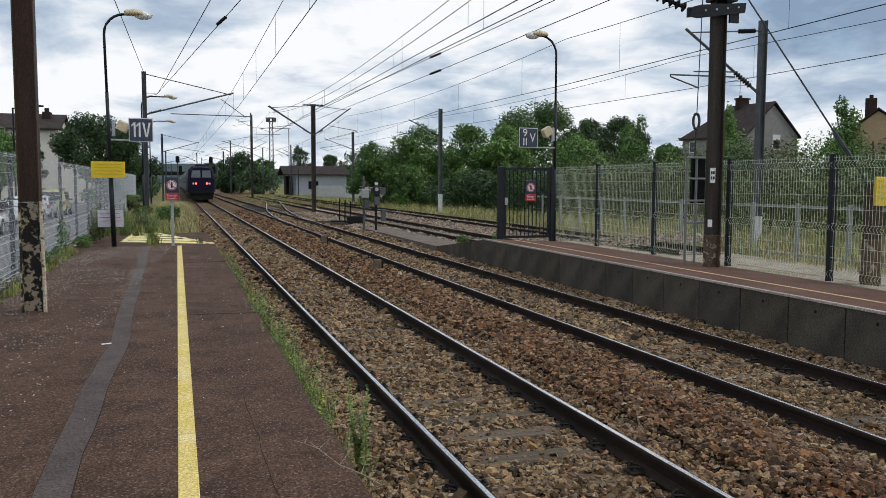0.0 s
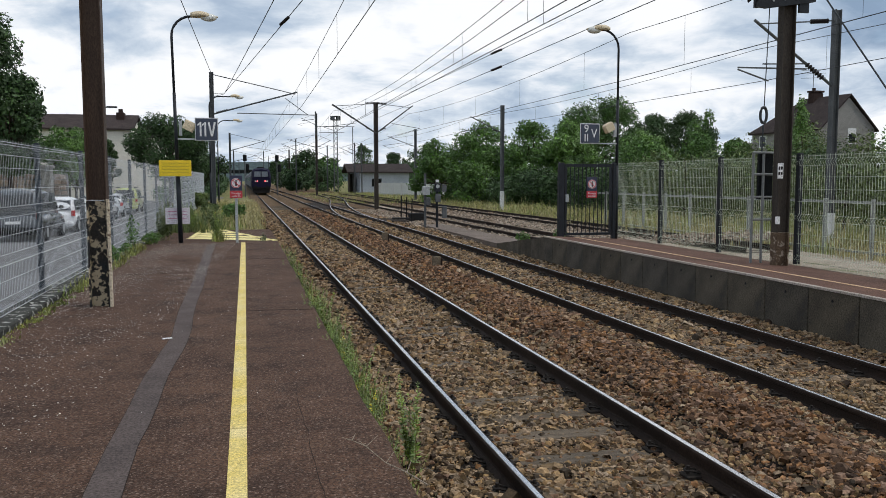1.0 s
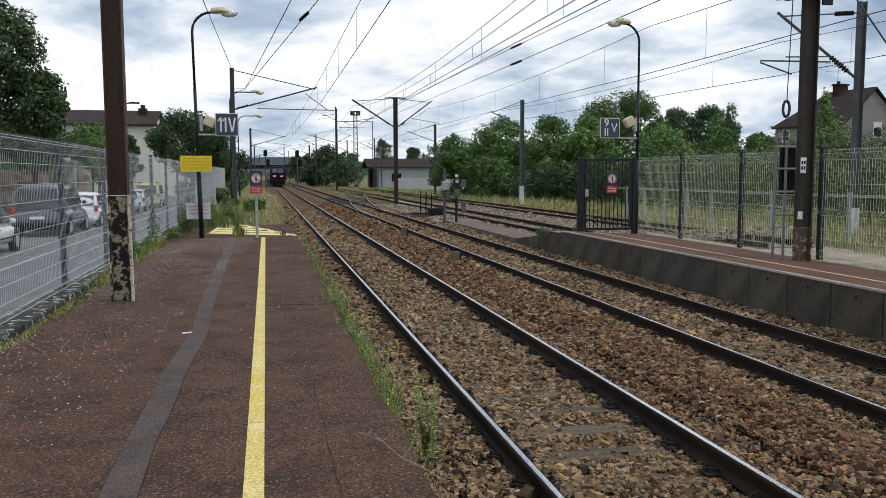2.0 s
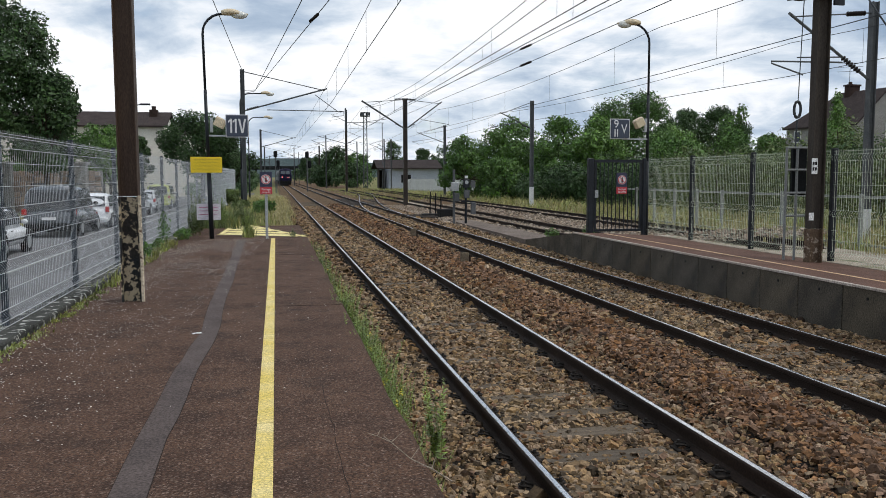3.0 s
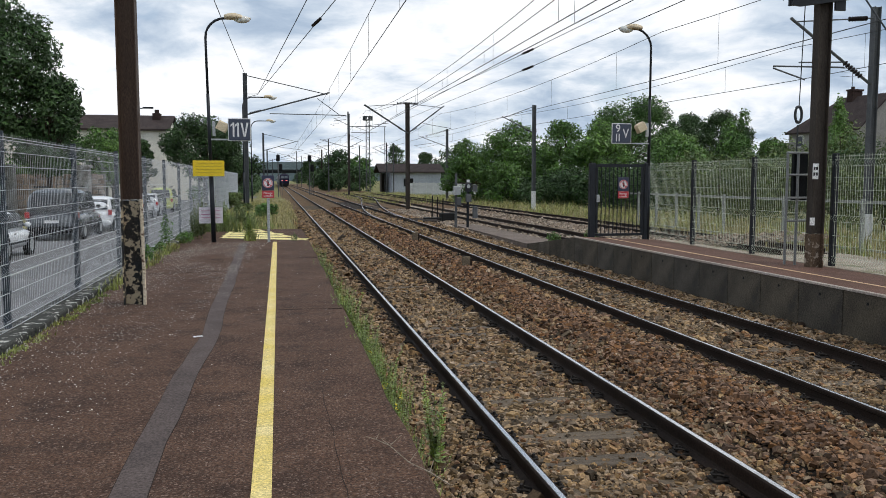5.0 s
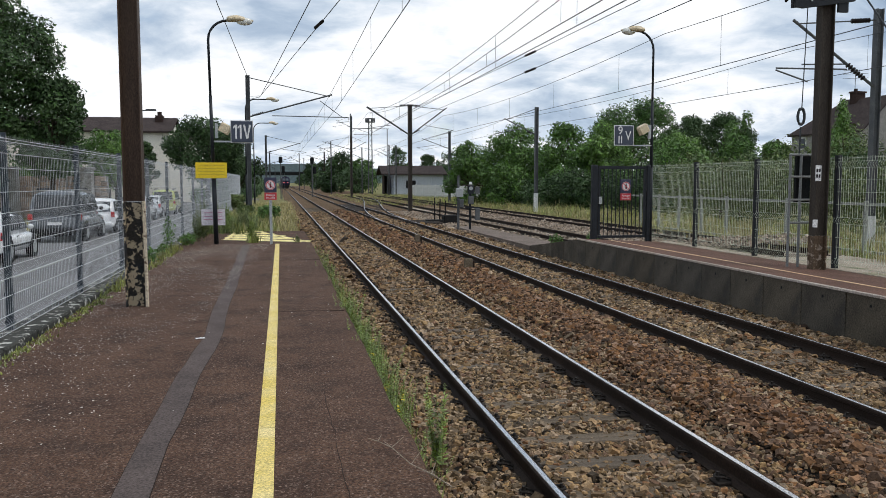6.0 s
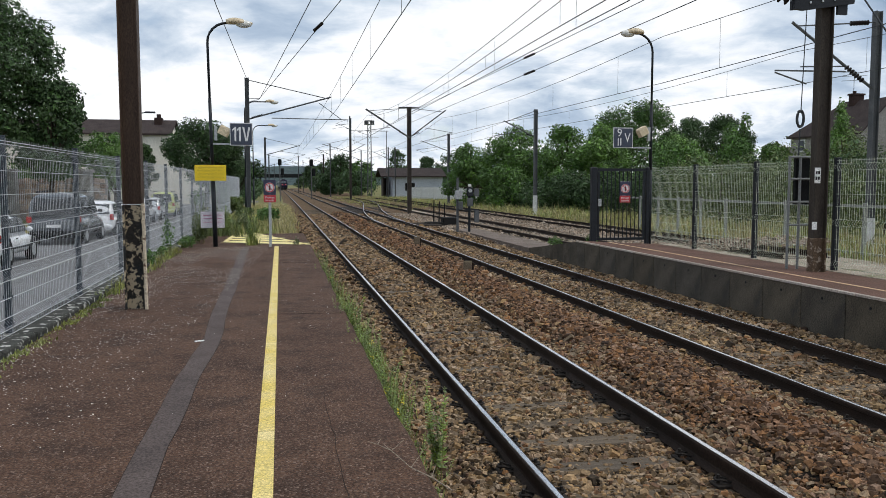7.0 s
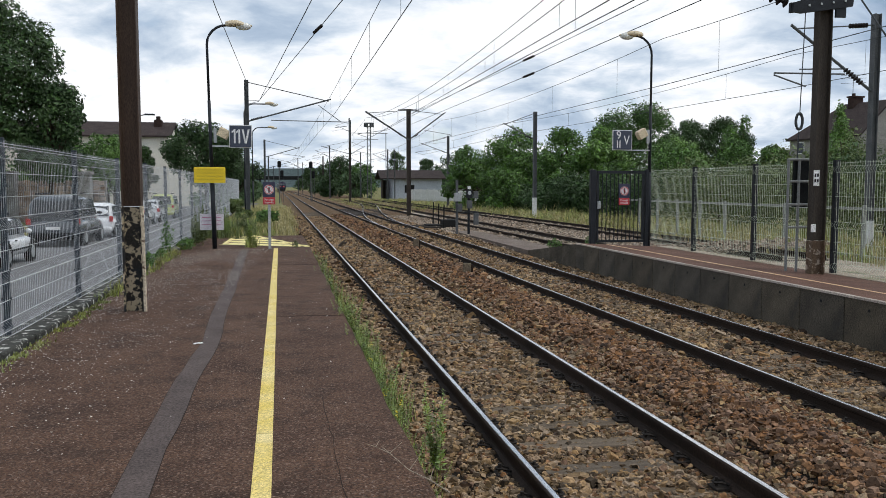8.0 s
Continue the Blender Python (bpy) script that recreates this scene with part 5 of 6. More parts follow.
def grass(name, label, rng, xs, ys, n, height, material, z, clump=0.0, width=0.006, category="grass"):
    """Bent blades as thin strips."""
    if clump:
        cx, cy = rng.uniform(*xs, max(1, int(n / 22))), rng.uniform(*ys, max(1, int(n / 22)))
        k = rng.integers(0, len(cx), n)
        x, y = cx[k] + rng.normal(0, clump, n), cy[k] + rng.normal(0, clump, n)
    else:
        x, y = rng.uniform(*xs, n), rng.uniform(*ys, n)
    h = height * rng.lognormal(-0.1, 0.4, n)
    a = rng.uniform(0, 2 * math.pi, n)
    lean = h * rng.uniform(0.1, 0.7, n)
    w = width * rng.uniform(0.7, 1.6, n)
    dx, dy = np.cos(a), np.sin(a)
    z0 = np.array([z(p, q) for p, q in zip(x, y)]) if callable(z) else np.full(n, z)
    P = []
    for u, ww in ((0, 1.0), (0.55, 0.8), (1.0, 0.12)):
        px, py, pz = x + dx * lean * u * u, y + dy * lean * u * u, z0 + h * u * (1 - 0.15 * u)
        P += [np.stack([px - dy * w * ww, py + dx * w * ww, pz], 1), np.stack([px + dy * w * ww, py - dx * w * ww, pz], 1)]
    V = np.stack(P, 1).reshape(-1, 3)
    b = np.arange(n)[:, None] * 6
    F = np.concatenate([b + np.array([[0, 1, 3, 2]]), b + np.array([[2, 3, 5, 4]])])
    return tagged(quads(name, V, F, material), label, category, kind="stuff")


rng = np.random.default_rng(77)


grass("dry_grass", "dry yellow grass on the old platform end", rng, (-2.4, 0.65), (27.3, 62), 11000, 0.24, M_STRAW, -0.1, 0.12, 0.007)
grass("green_grass", "green weeds on the old platform end", rng, (-2.4, -0.2), (26.5, 55), 6000, 0.28, M_GRASS, -0.1, 0.14, 0.007)
grass("tall_weeds", "tall green and yellow weeds by the fence end", rng, (-2.5, -0.9), (26.0, 34), 2600, 0.36, M_OLIVE, -0.06, 0.13, 0.007)
grass("weed_tuft", "weeds growing through the ramp stripes", rng, (-0.85, -0.66), (22.0, 22.8), 90, 0.26, M_GRASS, -0.02, 0.09, 0.010)
grass("siding_grass", "dry grass and weeds along the outer siding", rng, (16.4, 22.5), (4, 75), 19000, 0.36, M_STRAW, GROUND + 0.02, 0.2, 0.012)
grass("siding_weeds", "green weeds along the outer siding", rng, (16.8, 23.5), (18, 80), 9000, 0.45, M_GRASS, GROUND + 0.02, 0.25, 0.014)
grass("field_grass", "rough grass beside the turnout", rng, (8.0, 30), (78, 150), 12000, 0.24, M_GRASS, GROUND + 0.02, 0.4, 0.02)
grass("field_grass", "dry rough grass beside the turnout", rng, (8.5, 30), (70, 150), 9000, 0.22, M_STRAW, GROUND + 0.02, 0.4, 0.02)
# weeds in the gap between platform edge and ballast
M_FLOWER = surface("small_yellow_flowers", (0.62, 0.5, 0.05), (0.55, 0.42, 0.04), scale=9, rough=0.7, bump=0)


def weed(x, y, base, stems, high, spread, leaf, material, seed, bloom=0.0):
    """Upright stems with small leaves along them, some with yellow heads."""
    r = np.random.default_rng(seed)
    o = thing("weed_plant", "leafy green weed growing beside the platform edge", "plant", "platform edge weeds")
    st, lv, fl = Mesh(), [], []
    for k in range(stems):
        a, q = r.uniform(0, 6.28), spread * r.uniform(0, 1) ** 0.6
        hh = high * r.uniform(0.55, 1.1)
        p0 = Vector((x + q * math.cos(a) * 0.38, y + q * math.sin(a) * 1.3, base))
        tip = p0 + Vector((r.normal(0, 0.11) * hh, r.normal(0, 0.2) * hh, hh))
        mid = p0.lerp(tip, 0.5) + Vector((0, 0, 0.06 * hh))
        st.tube([p0, mid, tip], 0.003, 3, 0.0012)
        m = int(12 + hh * 110)
        for j in range(m):
            u = 0.15 + 0.85 * (j + r.uniform(0, 1)) / m
            c = np.array(p0.lerp(mid, u * 2) if u < 0.5 else mid.lerp(tip, u * 2 - 1))
            b = r.uniform(0, 6.28)
            d = np.array((math.cos(b), math.sin(b), r.uniform(-0.1, 0.9)))
            d /= np.linalg.norm(d)
            side = np.cross(d, (0, 0, 1.0))
            ll = leaf * 1.15 * (1.25 - 0.7 * u) * r.uniform(0.6, 1.4)
            lv.append((c, c + d * ll * 0.5 + side * ll * 0.26, c + d * ll, c + d * ll * 0.5 - side * ll * 0.26))
        if r.uniform() < bloom * 0.3:
            for j in range(7):
                c = np.array(tip) + r.normal(0, 0.012, 3)
                fl.append((c, c + (0.009, 0.004, 0.003), c + (0.006, 0.012, 0.006), c + (-0.004, 0.008, 0.003)))
    v = np.array(lv).reshape(-1, 3)
    quads("leaves", v, np.arange(len(v)).reshape(-1, 4), material, o)
    part("stem", st, M_GRASS, o)
    if fl:
        v = np.array(fl).reshape(-1, 3)
        tagged(quads("flower_heads", v, np.arange(len(v)).reshape(-1, 4), M_FLOWER, o), "small yellow flowers", kind="stuff")
    return o


for k, (wx, wy, st, hh, sp, lf, mt, bl) in enumerate((
        (0.9, 4.3, 5, 0.42, 0.14, 0.018, M_OLIVE, 0.0), (0.92, 4.75, 8, 0.5, 0.16, 0.02, M_WEED, 0.0), (0.93, 5.2, 9, 0.52, 0.16, 0.02, M_OLIVE, 0.1), (0.95, 5.65, 11, 0.58, 0.16, 0.026, M_WEED, 0.0),
        (1.2, 5.95, 9, 0.66, 0.08, 0.04, M_WEED, 0.0), (0.93, 6.2, 14, 0.62, 0.18, 0.026, M_WEED, 0.1), (0.92, 6.7, 16, 0.68, 0.18, 0.028, M_WEED, 0.2), (0.92, 7.2, 20, 0.72, 0.2, 0.03, M_WEED, 0.45),
        (0.9, 7.7, 24, 0.74, 0.22, 0.032, M_WEED, 0.6), (0.9, 8.2, 24, 0.76, 0.22, 0.034, M_WEED, 0.3), (0.9, 8.8, 24, 0.78, 0.24, 0.036, M_WEED, 0.1), (0.92, 9.3, 16, 0.7, 0.2, 0.034, M_WEED, 0.0),
        (0.9, 10.5, 24, 0.78, 0.24, 0.04, M_WEED, 0.0), (0.9, 10.95, 22, 0.78, 0.24, 0.04, M_WEED, 0.0), (0.92, 12.3, 8, 0.6, 0.2, 0.035, M_WEED, 0.0), (0.9, 13.4, 16, 0.72, 0.3, 0.04, M_WEED, 0.0),
        (0.9, 14.6, 10, 0.64, 0.3, 0.04, M_OLIVE, 0.2), (0.9, 15.6, 16, 0.7, 0.35, 0.045, M_WEED, 0.1), (0.9, 17.2, 14, 0.66, 0.4, 0.045, M_OLIVE, 0.2), (0.88, 18.8, 14, 0.7, 0.4, 0.05, M_WEED, 0.1), (0.85, 20.4, 14, 0.66, 0.4, 0.05, M_OLIVE, 0.2),
        (-0.76, 22.6, 14, 0.75, 0.12, 0.05, M_WEED, 0.9), (-0.62, 22.3, 7, 0.45, 0.12, 0.045, M_WEED, 0.5), (0.45, 22.0, 8, 0.22, 0.2, 0.05, M_OLIVE, 0.2), (-2.15, 23.2, 24, 0.8, 0.4, 0.06, M_OLIVE, 0.3), (-2.2, 25.0, 24, 1.0, 0.45, 0.07, M_OLIVE, 0.5), (-1.75, 27.5, 24, 0.9, 0.5, 0.07, M_WEED, 0.6), (-1.2, 29.5, 22, 0.7, 0.5, 0.07, M_OLIVE, 0.5), (-0.9, 26.5, 12, 0.6, 0.3, 0.06, M_OLIVE, 0.6))):
    weed(wx - 0.05, wy, (0.0 if wx < 0.6 else -0.62) - 0.02, st, hh, sp, lf, mt, 200 + k, bl)
for y0, y1, n, h in ((3.6, 7.0, 300, 0.12), (7.0, 9.5, 500, 0.2), (10.2, 11.4, 260, 0.2), (11.4, 21, 900, 0.16)):
    grass("edge_weeds", "short grass sprouting along the platform edge", rng, (0.84, 1.06), (y0, y1), n, h, M_GRASS, -0.5, 0.05, 0.005)
for y0, y1, n, h in ((4.5, 12, 1600, 0.03), (12, 17, 600, 0.1), (17, 22, 600, 0.14)):
    grass("kerb_weeds", "weeds and moss along the kerb", rng, (-2.5, -2.36), (y0, y1), n, h, M_GRASS, 0.0, 0.05, 0.006)
for cx, cy, w, h, n in ((-2.55, 16.6, 0.22, 0.3, 420), (-2.55, 18.6, 0.16, 0.22, 260), (-2.35, 21.6, 0.28, 0.26, 500), (-2.6, 20.0, 0.2, 0.7, 420), (-2.62, 15.3, 0.15, 0.5, 260), (8.55, 24.6, 0.3, 0.3, 600), (9.3, 23.4, 0.3, 0.45, 700)):
    v, f = leaf_cloud(rng, [(cx, cy, 0.02 + h * 0.5 - (0.4 if cx > 0 else 0), w * 0.8, h * 0.6)], n, 0.024)
    plant = thing("weed_plant", "leafy green weed at the foot of the fence", "plant", "platform edge weeds")
    quads("leaves", v, f, M_LEAF, plant)


def petals():
    g = Mesh()
    r = random.Random(8)
    for k in range(10500):
        y = 5.0 + 16.5 * r.random() ** 0.62
        x = -2.46 + (0.9 + 0.06 * y) * r.random() ** 1.5 if r.random() < 0.96 else r.uniform(-0.9, 0.6)
        if noise.noise(Vector((x * 1.1, y * 0.45, 6))) < r.uniform(-0.5, 0.25) - 0.12:
            continue
        s, a = 0.004 + 0.0065 * r.random() ** 2, r.uniform(0, 6.28)
        g.add([(x + s * math.cos(a + q) * (1.3 if q in (0, 3.14) else 0.7), y + s * math.sin(a + q), 0.006 + 0.004 * (q == 0)) for q in (0, 1.57, 3.14, 4.71)], [(0, 1, 2, 3)])
    solid("fallen_petals", g, M_PETAL, "small pale petals scattered over the asphalt", "petals", kind="stuff")
    p = thing("paper_scrap", "small white paper scrap on the repair strip", "litter")
    part("scrap", Mesh().box(-0.045, -0.02, 0.005, 0.05, 0.02, 0.012, 0.003).moved(pose(-0.83, 8.55, 0, 0, 0, 20)), M_WHITE, p)



def twig():
    o = thing("dry_twig", "dry bleached weed stalk lying over the platform edge", "twig")
    m = [(0.86, 4.05, 0.01), (0.78, 4.2, 0.03), (0.7, 4.4, 0.02), (0.62, 4.62, 0.05), (0.55, 4.72, 0.06)]
    part("stem", Mesh().tube(m, 0.004, 5, 0.002), M_TWIG, o)
    for (x, y, z), (dx, dy, dz) in zip((m[1], m[2], m[3], m[3], m[4], m[4]), ((0.05, 0.12, 0.03), (0.09, 0.12, 0.05), (0.08, 0.06, 0.04), (-0.04, 0.08, 0.02), (-0.06, 0.01, 0.02), (0.03, 0.06, 0.02))):
        part("twiglet", Mesh().tube([(x, y, z), (x + dx, y + dy, z + dz)], 0.003, 4, 0.0015), M_TWIG, o)


petals()
twig()


# ---- far structure ----
def far_structure():
    strip = Mesh()
    rows = []
    for i in range(20):
        y = 27.61 + i * 2.6
        rows.append([(-2.74, y, -0.8), (0.72 + bend(y), y, -0.8), (0.55, y, -0.1), (-0.8, y, -0.06), (-2.74, y, -0.05)])
    solid("grass_verge", strip.loft(rows), M_GROUND, "overgrown earth verge on the old platform", kind="structure")
    hill = Mesh()
    rows = []
    for i in range(50):
        x = -1500 + i * 75
        top = 55 + 30 * noise.noise(Vector((i * 0.17, 0, 2))) + 6 * noise.noise(Vector((i * 0.9, 0, 5)))
        top *= 1.0 if x < 350 else max(0.45, 1 - (x - 350) / 900)
        rows.append([(x, 2300, -5), (x, 2700, top * 0.9), (x, 3000, -5)])
    hill.loft(rows, cap=False)
    solid("backdrop", hill, M_HILL, "low wooded hill on the horizon", kind="structure")


far_structure()


def bridge():
    o = thing("road_bridge", "dark steel road bridge crossing the line far away", "bridge")
    part("deck", Mesh().box(-40, 604, 6.6, 75, 613, 8.0), M_BRIDGE, o)
    part("parapet", Mesh().box(-40, 603.5, 8.0, 75, 603.9, 9.2), M_BRIDGE, o)
    for x in (-32, -14, 14, 32, 52):
        part("pier", Mesh().box(x - 0.7, 605, GROUND, x + 0.7, 612, 6.59), M_BRIDGE, o)


bridge()


def gable_house(name, label, x, y, yaw, w, d, eave, ridge, wall, windows=(), chimneys=(), base=GROUND, overhang=0.3):
    """Walls, a pitched roof with thickness, windows with frames on the front gable (local -y) and the chimneys. Ridge runs along local y."""
    o = thing(name, label, "house", at=pose(x, y, 0, 0, 0, yaw))
    m = Mesh().loft([[(-w / 2, yy, base), (w / 2, yy, base), (w / 2, yy, eave), (0, yy, ridge - 0.15), (-w / 2, yy, eave)] for yy in (0, d)])
    part("wall", m, wall, o)
    for s in (-1, 1):
        sl = (ridge - eave) / (w / 2)
        xo = w / 2 + overhang
        part("roof", Mesh().loft([[(s * xo, yy, eave - sl * overhang), (0, yy, ridge), (0, yy, ridge + 0.18), (s * xo, yy, eave - sl * overhang + 0.16)] for yy in (-overhang, d + overhang)]), M_ROOF, o)
    for k, (wx, wz, ww, wh) in enumerate(windows):
        win = part("window", Mesh().box(wx - ww / 2, -0.04, wz, wx + ww / 2, -0.005, wz + wh), M_WHITE, o, "white framed window")
        part("pane", Mesh().box(wx - ww / 2 + 0.08, -0.055, wz + 0.08, wx + ww / 2 - 0.08, -0.045, wz + wh * 0.72), M_WINDOW, win)
        part("sill", Mesh().box(wx - ww / 2 - 0.1, -0.14, wz - 0.1, wx + ww / 2 + 0.1, -0.005, wz - 0.01), M_STONEWALL, win)
    for cx, cy, ch in chimneys:
        c = part("chimney", Mesh().box(cx - 0.55, cy - 0.35, ridge - 1.2, cx + 0.55, cy + 0.35, ridge + ch, 0.03), M_BRICKDARK, o, "dark brick chimney")
        part("chimney_pot", Mesh().tube([(cx, cy, ridge + ch), (cx, cy, ridge + ch + 0.35)], 0.2, 8), M_BRICKDARK, c)
    return o


def hipped_house(label, x, y, yaw, w, d, eave, ridge, hip):
    """A gable at local y = 0 and a hipped end at local y = d."""
    o = thing("stone_house", label, "house", at=pose(x, y, 0, 0, 0, yaw))
    h = w / 2
    part("wall", Mesh().loft([[(-h, yy, GROUND), (h, yy, GROUND), (h, yy, eave), (0, yy, top), (-h, yy, eave)] for yy, top in ((0, ridge - 0.2), (d - hip, ridge - 0.2), (d, eave + 0.01))]), M_STONEWALL, o)
    for s in (-1, 1):
        part("roof", Mesh().add([(s * (h + 0.35), -0.3, eave - 0.35), (0, -0.3, ridge), (0, d - hip, ridge), (s * (h + 0.35), d + 0.35, eave - 0.35),
                                 (s * (h + 0.35), -0.3, eave - 0.17), (0, -0.3, ridge + 0.18), (0, d - hip, ridge + 0.18), (s * (h + 0.35), d + 0.35, eave - 0.17)],
                                [(3, 2, 1, 0), (4, 5, 6, 7), (0, 1, 5, 4), (1, 2, 6, 5), (2, 3, 7, 6), (3, 0, 4, 7)]), M_ROOF, o)
    part("hip_roof", Mesh().add([(-h - 0.35, d + 0.36, eave - 0.34), (h + 0.35, d + 0.36, eave - 0.34), (0, d - hip, ridge + 0.01), (-h - 0.35, d + 0.36, eave - 0.16), (h + 0.35, d + 0.36, eave - 0.16), (0, d - hip, ridge + 0.19)],
                                [(2, 1, 0), (3, 4, 5), (0, 1, 4, 3), (1, 2, 5, 4), (2, 0, 3, 5)]), M_ROOF, o)
    for wx, wz, ww, wh in ((0.6, 5.6, 1.2, 1.7), (-2.3, 1.8, 1.2, 1.6)):
        win = part("window", Mesh().box(wx - ww / 2, -0.06, wz, wx + ww / 2, -0.005, wz + wh), M_WHITE, o, "white framed window")
        part("pane", Mesh().box(wx - ww / 2 + 0.1, -0.075, wz + 0.1, wx + ww / 2 - 0.1, -0.065, wz + wh * 0.62), M_WINDOW, win)
        part("sill", Mesh().box(wx - ww / 2 - 0.12, -0.2, wz - 0.14, wx + ww / 2 + 0.12, -0.005, wz - 0.01), M_STONEWALL, win)
    for wy in (2.5, 8.5):
        win = part("window", Mesh().box(-h - 0.06, wy - 0.55, eave - 1.9, -h - 0.005, wy + 0.55, eave - 0.5), M_WHITE, o, "white framed window")
        part("pane", Mesh().box(-h - 0.075, wy - 0.43, eave - 1.78, -h - 0.065, wy + 0.43, eave - 0.62), M_WINDOW, win)
    c = part("chimney", Mesh().box(-0.75, d - hip - 1.9, ridge - 1.0, 0.75, d - hip - 1.1, ridge + 0.75, 0.04).box(-0.85, d - hip - 2.0, ridge + 0.76, 0.85, d - hip - 1.0, ridge + 0.95, 0.03), M_BRICKDARK, o, "dark brick chimney")
    part("chimney_pot", Mesh().tube([(-0.3, d - hip - 1.5, ridge + 0.95), (-0.3, d - hip - 1.5, ridge + 1.25)], 0.2, 8), M_BRICKDARK, c)
    return o


hipped_house("grey stone house with a steep brown hipped roof", 65.06, 78.06, 8, 8.0, 10.3, 7.3, 10.9, 4.1)
ant = thing("roof_antenna", "thin grey television antenna on the chimney", "antenna")
part("mast", Mesh().tube([(64.4, 83.2, 11.0), (64.4, 83.2, 14.6)], 0.035, 5), M_MASTGREY, ant)
for z in (13.4, 13.9, 14.3):
    part("element", Mesh().tube([(63.3, 83.9, z), (65.5, 82.5, z)], 0.02, 4), M_MASTGREY, ant)
gable_house("tan_house", "tan rendered house with brown roof and dark chimney", 69.2, 67.2, -48, 9.4, 12, 5.6, 9.4, M_TAN, [], [(-0.8, 1.6, 1.3)])
gable_house("pale_house", "cream rendered house with a brown roof", -10.0, 83.0, 90, 8.0, 15, 6.2, 7.6, M_PLASTER, [], [(-1.0, 1.2, 0.3)])
gable_house("far_house", "distant house with brown roof", -8.2, 104.0, 90, 7.0, 12, 6.6, 8.0, M_PLASTER, [(1.2, 4.0, 1.2, 1.4)], [])
gable_house("far_house", "distant house with dark roof beyond the hedge", 84.0, 122.0, 60, 5.0, 5, 5.5, 7.6, M_PLASTER, [], [(0, 3, 0.8)])


def shed():
    o = thing("goods_shed", "low grey railway shed with a brown roof", "shed")
    part("wall", Mesh().box(20.4, 149, GROUND, 29.6, 156, 3.1), M_SHED, o)
    part("roof", Mesh().loft([[(18.0, y, z), (30.2, y, z), (30.2, y, z + 0.2), (18.0, y, z + 0.2)] for y, z in ((148.2, 2.95), (153, 4.5), (157, 3.0))]), M_ROOF, o)
    part("porch_side", Mesh().box(18.9, 152.5, GROUND, 19.05, 155, 2.9), M_MAST, o)
    part("porch_post", Mesh().box(18.4, 149, GROUND, 18.55, 149.15, 2.9), M_MAST, o)
    part("porch_back", Mesh().box(19.05, 154.8, GROUND, 20.39, 155, 2.9), M_MAST, o)
    part("door", Mesh().box(22.6, 148.93, GROUND + 1.2, 24.4, 148.99, 1.9), M_UNDER, o)


shed()


def slab_fence(label, pts, h, n):
    o = thing("concrete_fence", label, "fence", "pale concrete fences")
    a, b = Vector(pts[0]), Vector(pts[1])
    d = (b - a) / n
    yaw = math.degrees(math.atan2(d.y, d.x))
    p = q = None
    for k in range(n):
        at = pose(*(a + d * k), 0, 0, yaw)
        if p is None:
            p = part("slab", Mesh().box(0.08, -0.03, 0, d.length - 0.08, 0.03, h * 0.95), M_WHITEWASH, o)
            q = part("post", Mesh().box(-0.07, -0.07, 0, 0.07, 0.07, h, 0.01), M_WHITEWASH, o)
            p.matrix_basis = q.matrix_basis = at
        else:
            share(p, o, at), share(q, o, at)
    return o


slab_fence("pale concrete slab fence before the shed", ((20.5, 131, GROUND), (27.5, 112, GROUND)), 2.0, 10)


def railing():
    o = thing("concrete_railing", "white concrete post and bar railing beyond the sidings", "railing", "pale concrete fences")
    post = rail = bar = None
    for k in range(24):
        y = -8 + 2.0 * k
        at = pose(17.6, y, GROUND)
        if post is None:
            post = part("post", Mesh().box(-0.055, -0.055, -0.1, 0.055, 0.055, 1.78, 0.015), M_PALEGREY, o)
            rail = part("top_rail", Mesh().box(-0.03, 0.055, 1.64, 0.03, 1.945, 1.72), M_PALEGREY, o)
            post.matrix_basis = rail.matrix_basis = at
            low = part("low_rail", Mesh().box(-0.025, 0.055, 0.18, 0.025, 1.945, 0.24), M_PALEGREY, o)
            low.matrix_basis = at
        else:
            share(post, o, at), share(rail, o, at), share(low, o, at)


railing()


def stone_wall():
    o = thing("rubble_wall", "old rubble stone wall behind the parked cars", "wall")
    r = random.Random(4)
    part("core", Mesh().box(-24, 58.2, GROUND, -11.4, 58.5, 2.0), M_STONEWALL, o)
    for k in range(240):
        x, z = -24 + (k % 30) * 0.42 + r.uniform(-0.06, 0.06), GROUND + 0.03 + (k // 30) * 0.345
        part("stone", Mesh().box(x + 0.01, 58.1 - r.uniform(0, 0.05), z, x + r.uniform(0.32, 0.4), 58.21, z + r.uniform(0.25, 0.33), 0.03), M_RUBBLE, o)
    for x in (-17.6, -13.0):
        g = part("gate_pillar", Mesh().box(x, 57.2, GROUND, x + 0.8, 58.0, 2.4, 0.02), M_STONEWALL, o, "stone gate pillar")
        part("cap", Mesh().box(x - 0.1, 57.1, 2.4, x + 0.9, 58.1, 2.6, 0.06), M_STONEWALL, g)


M_RUBBLE = surface("rubble_stone", (0.33, 0.25, 0.19), (0.26, 0.2, 0.15), scale=3, fine=14, rough=0.95, bump=0.7, piece=0.3)
stone_wall()


